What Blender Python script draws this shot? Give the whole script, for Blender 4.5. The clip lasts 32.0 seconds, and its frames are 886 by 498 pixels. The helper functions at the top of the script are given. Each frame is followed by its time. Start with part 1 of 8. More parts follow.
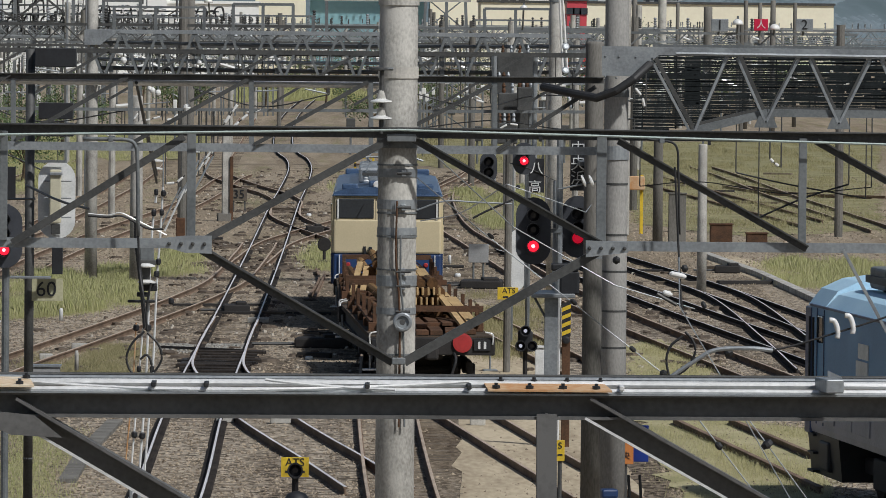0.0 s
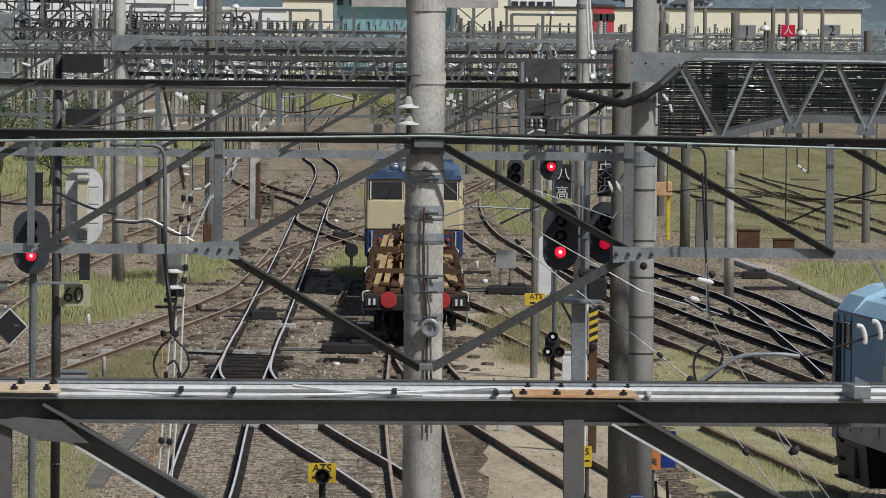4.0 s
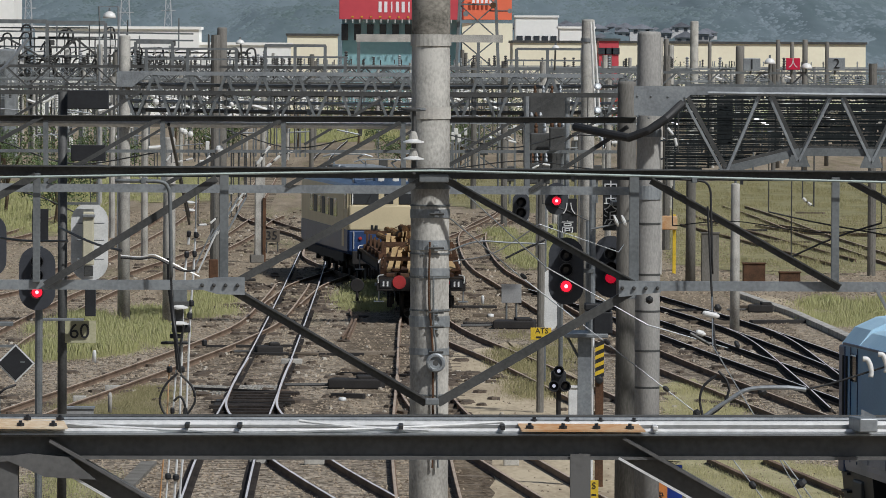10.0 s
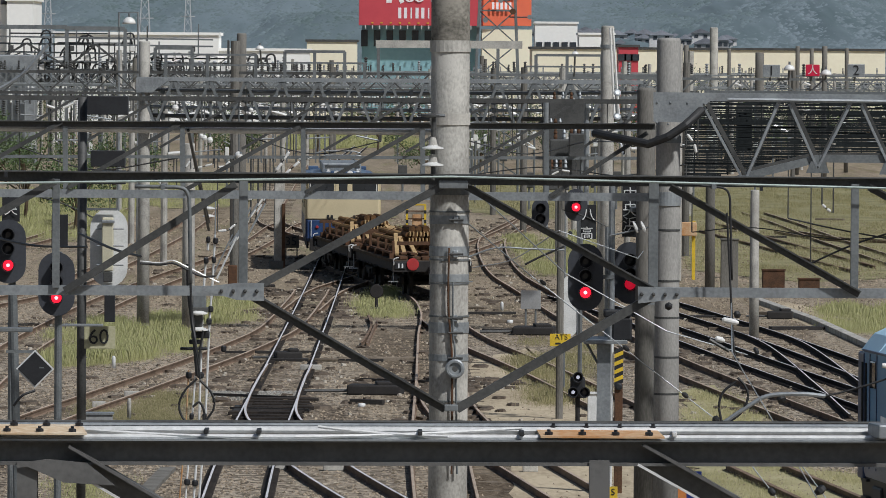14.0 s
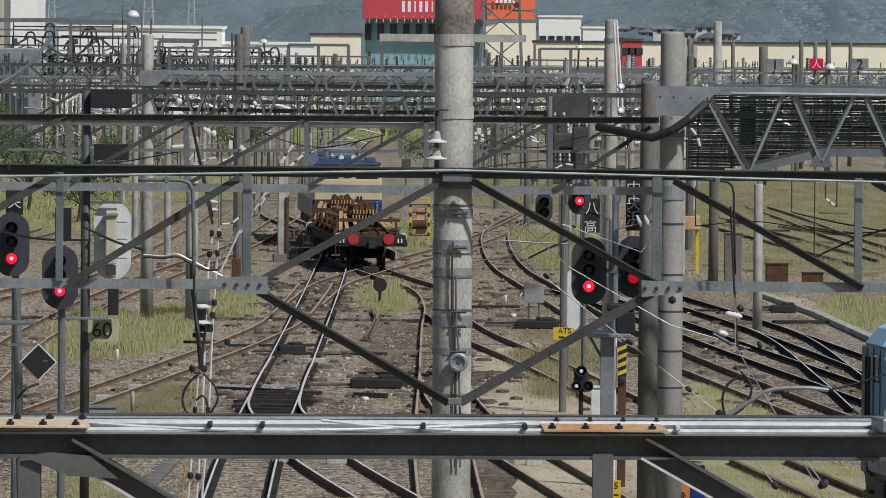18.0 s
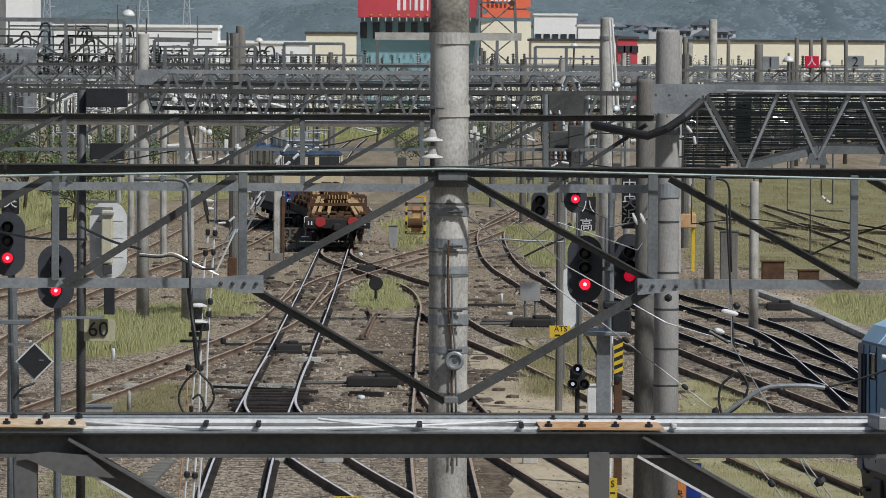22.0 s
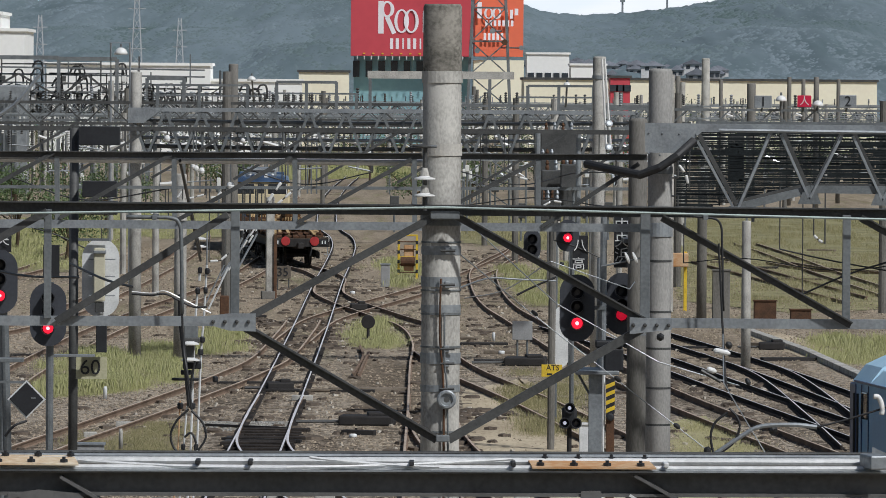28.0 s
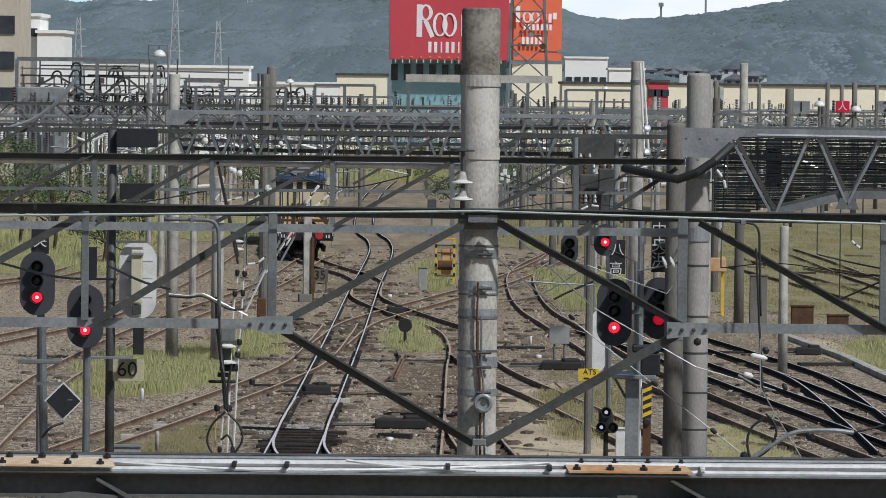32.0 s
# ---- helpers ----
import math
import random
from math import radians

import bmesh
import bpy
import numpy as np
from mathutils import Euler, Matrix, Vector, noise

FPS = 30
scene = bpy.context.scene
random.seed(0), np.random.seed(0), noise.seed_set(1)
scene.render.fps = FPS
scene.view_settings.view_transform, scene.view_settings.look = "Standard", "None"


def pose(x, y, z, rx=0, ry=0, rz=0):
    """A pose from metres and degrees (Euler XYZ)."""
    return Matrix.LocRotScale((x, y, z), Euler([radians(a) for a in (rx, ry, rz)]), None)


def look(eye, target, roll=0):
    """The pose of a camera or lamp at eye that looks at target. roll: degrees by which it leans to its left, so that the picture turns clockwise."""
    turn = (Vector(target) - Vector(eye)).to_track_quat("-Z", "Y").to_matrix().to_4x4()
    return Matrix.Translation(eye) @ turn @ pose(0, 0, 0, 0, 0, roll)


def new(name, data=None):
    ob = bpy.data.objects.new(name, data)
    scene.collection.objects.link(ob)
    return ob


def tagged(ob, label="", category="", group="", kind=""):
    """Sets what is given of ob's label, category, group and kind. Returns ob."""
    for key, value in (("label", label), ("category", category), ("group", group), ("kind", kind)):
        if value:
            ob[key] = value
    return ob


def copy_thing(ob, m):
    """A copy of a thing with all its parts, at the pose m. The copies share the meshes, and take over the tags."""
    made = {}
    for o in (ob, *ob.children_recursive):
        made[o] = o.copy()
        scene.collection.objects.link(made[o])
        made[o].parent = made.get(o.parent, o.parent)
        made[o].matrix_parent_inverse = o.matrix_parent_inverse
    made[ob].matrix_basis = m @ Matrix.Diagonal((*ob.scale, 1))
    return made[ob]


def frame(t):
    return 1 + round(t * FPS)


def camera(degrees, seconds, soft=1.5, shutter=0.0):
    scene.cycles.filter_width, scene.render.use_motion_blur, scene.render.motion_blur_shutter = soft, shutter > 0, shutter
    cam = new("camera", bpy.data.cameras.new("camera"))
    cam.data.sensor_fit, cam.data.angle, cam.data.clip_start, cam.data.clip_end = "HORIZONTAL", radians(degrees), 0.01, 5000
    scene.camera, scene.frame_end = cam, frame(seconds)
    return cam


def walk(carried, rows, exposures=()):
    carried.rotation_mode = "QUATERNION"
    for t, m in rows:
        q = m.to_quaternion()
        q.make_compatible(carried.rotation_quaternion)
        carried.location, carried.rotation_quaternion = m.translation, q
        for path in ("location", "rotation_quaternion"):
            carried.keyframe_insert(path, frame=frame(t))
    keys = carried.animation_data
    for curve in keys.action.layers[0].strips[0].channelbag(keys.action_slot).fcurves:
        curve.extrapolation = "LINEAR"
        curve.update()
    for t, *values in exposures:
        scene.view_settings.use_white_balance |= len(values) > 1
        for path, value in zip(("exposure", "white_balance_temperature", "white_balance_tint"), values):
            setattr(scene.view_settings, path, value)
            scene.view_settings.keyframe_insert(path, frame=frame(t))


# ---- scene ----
# ---- camera: one standing point above the yard, turned by hand ----
EYE = Vector((0.0, 0.0, 7.9))
cam = camera(7.800, 32.0, soft=0.8)
# seconds, turn to the left, tilt up, lean, in degrees
TURNS = [
    (0.0, -0.7219, -2.1071, 0.5688),
    (0.5, -0.6680, -2.0283, 0.5219),
    (1.0, -0.5751, -1.9957, 0.6802),
    (1.5, -0.5559, -1.9789, 0.6242),
    (2.0, -0.5580, -1.9641, 0.5175),
    (2.5, -0.5251, -1.9791, 0.6587),
    (3.0, -0.5941, -2.0705, 0.6519),
    (3.5, -0.4843, -2.0637, 0.5764),
    (5.5, -0.4992, -2.0352, 0.5482),
    (6.0, -0.4616, -2.0169, 0.4428),
    (6.5, -0.5060, -2.0744, 0.5391),
    (7.0, -0.5143, -2.0861, 0.5298),
    (7.5, -0.5842, -2.1044, 0.3930),
    (8.0, -0.5072, -2.0709, 0.5402),
    (8.5, -0.5615, -2.1142, 0.4787),
    (9.0, -0.5619, -2.0972, 0.5027),
    (9.5, -0.4369, -1.8789, 0.5468),
    (10.0, -0.4295, -1.7522, 0.3235),
    (10.5, -0.2654, -1.6249, 0.1701),
    (11.0, -0.2146, -1.6657, 0.2421),
    (11.5, -0.2381, -1.6657, 0.1047),
    (12.0, -0.2085, -1.6431, 0.2633),
    (12.5, -0.2406, -1.6735, 0.2554),
    (13.0, -0.2148, -1.6814, 0.2920),
    (13.5, -0.1987, -1.6506, 0.3417),
    (14.0, -0.2585, -1.6994, 0.3853),
    (14.5, -0.3073, -1.7357, 0.2848),
    (16.5, -0.3278, -1.7865, 0.3999),
    (17.0, -0.3457, -1.8035, 0.4527),
    (17.5, -0.3301, -1.8364, 0.4649),
    (18.0, -0.2279, -1.7563, 0.4416),
    (18.5, -0.2210, -1.7392, 0.5040),
    (19.0, -0.3009, -1.7684, 0.3780),
    (19.5, -0.2763, -1.7692, 0.5109),
    (20.0, -0.2974, -1.7727, 0.4626),
    (20.5, -0.2542, -1.7371, 0.3517),
    (21.0, -0.2658, -1.7616, 0.3752),
    (21.5, -0.2388, -1.7370, 0.3201),
    (22.0, -0.2640, -1.7697, 0.3019),
    (22.5, -0.1764, -1.7319, 0.4033),
    (23.0, -0.2356, -1.5294, 0.3730),
    (23.5, -0.4061, -1.3697, -0.2121),
    (24.0, -0.2809, -1.4810, -0.0617),
    (24.5, -0.2801, -1.5166, 0.0652),
    (26.5, -0.2246, -1.5160, 0.4637),
    (27.0, -0.3441, -1.4623, 0.2758),
    (27.5, -0.3682, -1.5351, 0.4079),
    (28.0, -0.3298, -1.4287, 0.4194),
    (28.5, -0.3277, -1.4338, 0.5369),
    (29.0, -0.2891, -1.4205, 0.6260),
    (29.5, -0.2688, -1.3940, 0.4733),
    (30.0, -0.1990, -1.3382, 0.4223),
    (30.5, -0.0455, -1.2058, 0.3368),
    (31.0, -0.0517, -1.3015, 0.3907),
    (31.5, 0.0237, -1.3053, 0.4661),
    (32.0, 0.0000, -1.4000, 0.6800),
]


def sight(turn, tilt):
    a, b = radians(turn), radians(tilt)
    return EYE + 50 * Vector((-math.sin(a) * math.cos(b), math.cos(a) * math.cos(b), math.sin(b)))


walk(cam, [(t, look(EYE, sight(turn, tilt), lean)) for t, turn, tilt, lean in TURNS],
     [(0.0, -0.49, 6300, 10), (32.0, -0.5, 6150, 10)])

# ---- daylight: hazy sun from the right, high ----
SUN_HIGH, SUN_TURN = radians(48), radians(136)
world = bpy.data.worlds.new("world")
scene.world = world
world.use_nodes = True
wn = world.node_tree.nodes
sky = wn.new("ShaderNodeTexSky")
sky.sky_type, sky.sun_disc, sky.sun_elevation, sky.sun_rotation = "NISHITA", False, SUN_HIGH, SUN_TURN
sky.dust_density, sky.air_density = 1.8, 1.0
wn["Background"].inputs["Strength"].default_value = 0.066
world.node_tree.links.new(sky.outputs[0], wn["Background"].inputs["Color"])
sun = new("sun", bpy.data.lights.new("sun", "SUN"))
sun.data.energy, sun.data.angle, sun.data.color = 4.55, radians(2.0), (1.0, 0.98, 0.95)
to_sun = Vector((math.sin(SUN_TURN) * math.cos(SUN_HIGH), math.cos(SUN_TURN) * math.cos(SUN_HIGH), math.sin(SUN_HIGH)))
sun.matrix_world = look(to_sun * 100, (0, 0, 0))


# ---- materials ----
def mat(name, base, second=None, rough=0.6, metal=0.0, scale=3.0, fine=40.0, bump=0.15, per_object=0.0, stretch=(1, 1, 1)):
    """Two-tone weathered surface: broad stains and fine grain."""
    m = bpy.data.materials.new(name)
    m.use_nodes = True
    nt = m.node_tree
    n, l = nt.nodes, nt.links
    bsdf = n["Principled BSDF"]
    bsdf.inputs["Roughness"].default_value, bsdf.inputs["Metallic"].default_value = rough, metal
    if rough >= 0.85:
        bsdf.inputs["Specular IOR Level"].default_value = 0.12
    second = second or [c * 0.6 for c in base]
    tc, mp = n.new("ShaderNodeTexCoord"), n.new("ShaderNodeMapping")
    mp.inputs["Scale"].default_value = stretch
    l.new(tc.outputs["Object"], mp.inputs[0])
    a, b = n.new("ShaderNodeTexNoise"), n.new("ShaderNodeTexNoise")
    for tex, s in ((a, scale), (b, fine)):
        tex.inputs["Scale"].default_value, tex.inputs["Detail"].default_value = s, 5
        l.new(mp.outputs[0], tex.inputs["Vector"])
    mul = n.new("ShaderNodeMath")
    mul.operation = "MULTIPLY_ADD"
    mul.inputs[1].default_value = 0.45
    l.new(b.outputs[0], mul.inputs[0])
    half = n.new("ShaderNodeMath")
    half.operation = "MULTIPLY"
    half.inputs[1].default_value = 0.65
    l.new(a.outputs[0], half.inputs[0])
    l.new(half.outputs[0], mul.inputs[2])
    ramp = n.new("ShaderNodeValToRGB")
    ramp.color_ramp.elements[0].position, ramp.color_ramp.elements[1].position = 0.42, 0.66
    ramp.color_ramp.elements[0].color, ramp.color_ramp.elements[1].color = (*second, 1), (*base, 1)
    l.new(mul.outputs[0], ramp.inputs[0])
    out = ramp.outputs[0]
    if per_object:
        info, hsv, mr = n.new("ShaderNodeObjectInfo"), n.new("ShaderNodeHueSaturation"), n.new("ShaderNodeMapRange")
        mr.inputs["To Min"].default_value, mr.inputs["To Max"].default_value = 1 - per_object, 1 + per_object
        l.new(info.outputs["Random"], mr.inputs[0])
        l.new(mr.outputs[0], hsv.inputs["Value"])
        l.new(out, hsv.inputs["Color"])
        out = hsv.outputs[0]
    l.new(out, bsdf.inputs["Base Color"])
    if bump:
        bp = n.new("ShaderNodeBump")
        bp.inputs["Strength"].default_value, bp.inputs["Distance"].default_value = bump, 0.02
        l.new(mul.outputs[0], bp.inputs["Height"])
        l.new(bp.outputs[0], bsdf.inputs["Normal"])
    return m


def glow(name, color, strength):
    m = bpy.data.materials.new(name)
    m.use_nodes = True
    b = m.node_tree.nodes["Principled BSDF"]
    b.inputs["Base Color"].default_value = (*[c * 0.5 for c in color], 1)
    b.inputs["Emission Color"].default_value, b.inputs["Emission Strength"].default_value = (*color, 1), strength
    return m


STEEL = mat("painted_steel", (0.195, 0.21, 0.213), (0.12, 0.131, 0.133), 0.55, 0.2, 2.0, 30)
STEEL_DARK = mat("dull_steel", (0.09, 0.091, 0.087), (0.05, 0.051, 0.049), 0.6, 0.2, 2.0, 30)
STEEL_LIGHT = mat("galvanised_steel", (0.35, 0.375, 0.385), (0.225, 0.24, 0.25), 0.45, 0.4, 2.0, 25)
ZINC = mat("bright_zinc", (0.82, 0.82, 0.8), (0.6, 0.6, 0.58), 0.4, 0.25, 1.5, 20)
CONCRETE = mat("grey_concrete", (0.5, 0.485, 0.44), (0.27, 0.26, 0.235), 0.9, 0, 3.2, 40, 0.3, 0.08, (1, 1, 0.6))
CONCRETE_DARK = mat("weathered_and_shaded_concrete", (0.21, 0.2, 0.18), (0.12, 0.115, 0.1), 0.92, 0, 1.6, 45, 0.25, 0.1, (1, 1, 0.25))
STAINED = mat("stained_grey_concrete", (0.37, 0.36, 0.335), (0.24, 0.235, 0.22), 0.9, 0, 1.6, 40, 0.2, 0.05, (1, 1, 0.45))
# Near gantry steel: the beam's shade is put into this dark base tone.
NEAR_STEEL = mat("shade_dark_grey_steel", (0.14, 0.138, 0.132), (0.088, 0.087, 0.083), 0.6, 0.15, 1.6, 24)
RUST = mat("rusty_plate", (0.5, 0.26, 0.11), (0.58, 0.42, 0.26), 0.8, 0.1, 2.5, 20)
RUST_PALE = mat("bleached_rusty_plate", (0.72, 0.62, 0.46), (0.56, 0.4, 0.24), 0.8, 0.05, 2.5, 20)
RUST_DARK = mat("dark_rust", (0.14, 0.075, 0.045), (0.07, 0.045, 0.03), 0.85, 0.1, 3, 30)
RAIL_SIDE = mat("rusted_rail", (0.25, 0.18, 0.13), (0.13, 0.093, 0.068), 0.85, 0.1, 1.0, 20)
RAIL_TOP = mat("polished_rail_head", (0.86, 0.84, 0.84), (0.68, 0.65, 0.64), 0.42, 0.2, 1.0, 20, 0.02)
RAIL_DULL = mat("brown_rail_head", (0.54, 0.44, 0.34), (0.36, 0.27, 0.195), 0.6, 0.1, 1.0, 20, 0.05)
SLEEPER = mat("oiled_timber_sleeper", (0.19, 0.16, 0.125), (0.105, 0.085, 0.065), 0.95, 0, 1.5, 25, 0.4, 0.3, (0.4, 4, 1))
BLACK = mat("black_paint", (0.02, 0.022, 0.025), (0.012, 0.012, 0.014), 0.55, 0, 3, 30, 0.05)
WHITE = mat("white_paint", (0.72, 0.73, 0.72), (0.55, 0.56, 0.55), 0.5, 0, 3, 30, 0.05)
PORCELAIN = mat("white_porcelain", (0.78, 0.78, 0.75), (0.65, 0.65, 0.62), 0.2, 0, 3, 30, 0.02)
RUBBER = mat("black_cable", (0.015, 0.016, 0.017), (0.03, 0.03, 0.03), 0.6, 0, 3, 30, 0.02)
CABLE_LIGHT = mat("pale_green_cable", (0.42, 0.5, 0.46), (0.3, 0.36, 0.34), 0.5, 0.1, 3, 30, 0.02)
WIRE = mat("bare_wire", (0.3, 0.3, 0.29), (0.2, 0.2, 0.2), 0.4, 0.6, 3, 30, 0.02)
YELLOW = mat("yellow_paint", (0.75, 0.52, 0.03), (0.55, 0.38, 0.03), 0.55, 0, 4, 30, 0.05)
RED = mat("red_paint", (0.42, 0.03, 0.03), (0.32, 0.025, 0.025), 0.55, 0, 4, 30, 0.05)
RED_LAMP = glow("lit_red_lens", (1.0, 0.02, 0.05), 1.6)
WHITE_LAMP = glow("lit_white_lens", (0.85, 0.85, 1.0), 0.7)
# Rail sides and strips: oil black, with the rail's shadow in the tone.
RAIL_DARK = mat("oil_and_shade_rail_side", (0.05, 0.042, 0.037), (0.022, 0.019, 0.017), 0.88, 0.0, 1.0, 20)
OIL_SHADE = mat("oil_and_shade_ballast", (0.05, 0.042, 0.036), (0.016, 0.014, 0.013), 0.88, 0, 1.2, 18, 0.6)
LENS = mat("dark_lens", (0.03, 0.03, 0.035), (0.02, 0.02, 0.022), 0.15, 0, 3, 30, 0.02)


# ---- mesh helpers: pieces are made in world metres and hung on their thing ----
ORIGIN = {}


def thing(name, at, label="", category="", group="", kind=""):
    ob = new(name)
    ob.location = at
    ob.empty_display_size = 0.2
    ORIGIN[ob] = Vector(at)
    return tagged(ob, label, category, group, kind)


def as_mesh(name, bm, material, smooth=False):
    me = bpy.data.meshes.new(name)
    bm.normal_update()
    bm.to_mesh(me)
    bm.free()
    me.materials.append(material)
    if smooth:
        me.shade_smooth()
    return me


def part(name, bm, material, parent, label="", smooth=False):
    """Links a bmesh as one mesh under a thing or a part."""
    base = ORIGIN[parent]
    bmesh.ops.translate(bm, verts=bm.verts, vec=-base)
    ob = new(name, as_mesh(name, bm, material, smooth))
    ob.parent = parent
    ORIGIN[ob] = base
    if label:
        ob["label"] = label
    return ob


def solo(name, bm, material, label="", category="", group="", kind="", smooth=False):
    """A thing that is one mesh."""
    return tagged(new(name, as_mesh(name, bm, material, smooth)), label, category, group, kind)


def beam(bm, a, b, prof, up=(0, 0, 1)):
    """A straight member from a to b with the section prof: points (side, up)."""
    a, b = Vector(a), Vector(b)
    d = (b - a).normalized()
    s = d.cross(Vector(up))
    s = s.normalized() if s.length > 1e-4 else Vector((1, 0, 0))
    u = s.cross(d)
    rings = [[bm.verts.new(p + s * x + u * y) for x, y in prof] for p in (a, b)]
    n = len(prof)
    for i in range(n):
        bm.faces.new((rings[0][i], rings[0][(i + 1) % n], rings[1][(i + 1) % n], rings[1][i]))
    bm.faces.new(rings[0][::-1])
    bm.faces.new(rings[1])


def rect(w, h):
    return [(-w / 2, -h / 2), (w / 2, -h / 2), (w / 2, h / 2), (-w / 2, h / 2)]


def ell(w, h, t=0.012):
    return [(-w / 2, -h / 2), (w / 2, -h / 2), (w / 2, -h / 2 + t), (-w / 2 + t, -h / 2 + t), (-w / 2 + t, h / 2), (-w / 2, h / 2)]


def angle(w, h, t=0.016):
    """An angle section with its flange on top."""
    return [(-w / 2, -h / 2), (-w / 2 + t, -h / 2), (-w / 2 + t, h / 2 - t), (w / 2, h / 2 - t), (w / 2, h / 2), (-w / 2, h / 2)]


def tee(w, h, t=0.014):
    return [(-w / 2, h / 2 - t), (-t / 2, h / 2 - t), (-t / 2, -h / 2), (t / 2, -h / 2), (t / 2, h / 2 - t), (w / 2, h / 2 - t), (w / 2, h / 2), (-w / 2, h / 2)]


def eye_beam(w, h, t=0.016):
    a, b = w / 2, h / 2
    return [(-a, -b), (a, -b), (a, -b + t), (t / 2, -b + t), (t / 2, b - t), (a, b - t), (a, b), (-a, b), (-a, b - t), (-t / 2, b - t), (-t / 2, -b + t), (-a, -b + t)]


def round_prof(r, n=8):
    return [(r * math.cos(2 * math.pi * i / n), r * math.sin(2 * math.pi * i / n)) for i in range(n)]


def box(bm, c, size, turn=0.0, bevel=0.0):
    m = Matrix.Translation(c) @ Matrix.Rotation(radians(turn), 4, "Z") @ Matrix.Diagonal((*size, 1))
    r = bmesh.ops.create_cube(bm, size=1, matrix=m)
    if bevel:
        edges = list({e for v in r["verts"] for e in v.link_edges})
        bmesh.ops.bevel(bm, geom=edges, offset=bevel, segments=2, affect="EDGES", profile=0.5)


def tube(bm, pts, r, n=6):
    """A round bar or cable through points."""
    pts = [Vector(p) for p in pts]
    rings = []
    for i, p in enumerate(pts):
        d = (pts[min(i + 1, len(pts) - 1)] - pts[max(i - 1, 0)]).normalized()
        s = d.cross(Vector((0, 0, 1)))
        s = s.normalized() if s.length > 1e-3 else Vector((1, 0, 0))
        u = s.cross(d)
        rings.append([bm.verts.new(p + s * x + u * y) for x, y in round_prof(r, n)])
    for p, q in zip(rings, rings[1:]):
        for i in range(n):
            bm.faces.new((p[i], p[(i + 1) % n], q[(i + 1) % n], q[i]))
    bm.faces.new(rings[0][::-1])
    bm.faces.new(rings[-1])


def lathe(bm, base, prof, n=16, axis=(0, 0, 1)):
    """A turned form: (radius, height) pairs along an axis from base."""
    base, ax = Vector(base), Vector(axis).normalized()
    s = ax.orthogonal().normalized()
    u = ax.cross(s)
    rings = [[bm.verts.new(base + ax * h + (s * math.cos(2 * math.pi * i / n) + u * math.sin(2 * math.pi * i / n)) * max(r, 1e-4)) for i in range(n)] for r, h in prof]
    for p, q in zip(rings, rings[1:]):
        for i in range(n):
            bm.faces.new((p[i], p[(i + 1) % n], q[(i + 1) % n], q[i]))
    bm.faces.new(rings[0][::-1])
    bm.faces.new(rings[-1])


def sag(a, b, drop, n=10):
    a, b = Vector(a), Vector(b)
    return [a.lerp(b, i / n) - Vector((0, 0, 4 * drop * (i / n) * (1 - i / n))) for i in range(n + 1)]


def bow(points, n=8):
    """A smooth line through points (Catmull-Rom)."""
    p = [Vector(q) for q in points]
    p = [2 * p[0] - p[1]] + p + [2 * p[-1] - p[-2]]
    out = []
    for a, b, c, d in zip(p, p[1:], p[2:], p[3:]):
        for i in range(n):
            t = i / n
            out.append(0.5 * (2 * b + (c - a) * t + (2 * a - 5 * b + 4 * c - d) * t * t + (3 * b - a - 3 * c + d) * t ** 3))
    return out + [p[-2]]


def polygon(bm, pts, thick, normal=(0, 1, 0)):
    """A flat plate with the outline pts and a thickness along normal."""
    n = Vector(normal)
    f = [bm.verts.new(Vector(p)) for p in pts]
    g = [bm.verts.new(Vector(p) + n * thick) for p in pts]
    bm.faces.new(f)
    bm.faces.new(g[::-1])
    for i in range(len(f)):
        j = (i + 1) % len(f)
        bm.faces.new((f[j], f[i], g[i], g[j]))


def one(fn, *args, **kw):
    bm = bmesh.new()
    fn(bm, *args, **kw)
    return bm


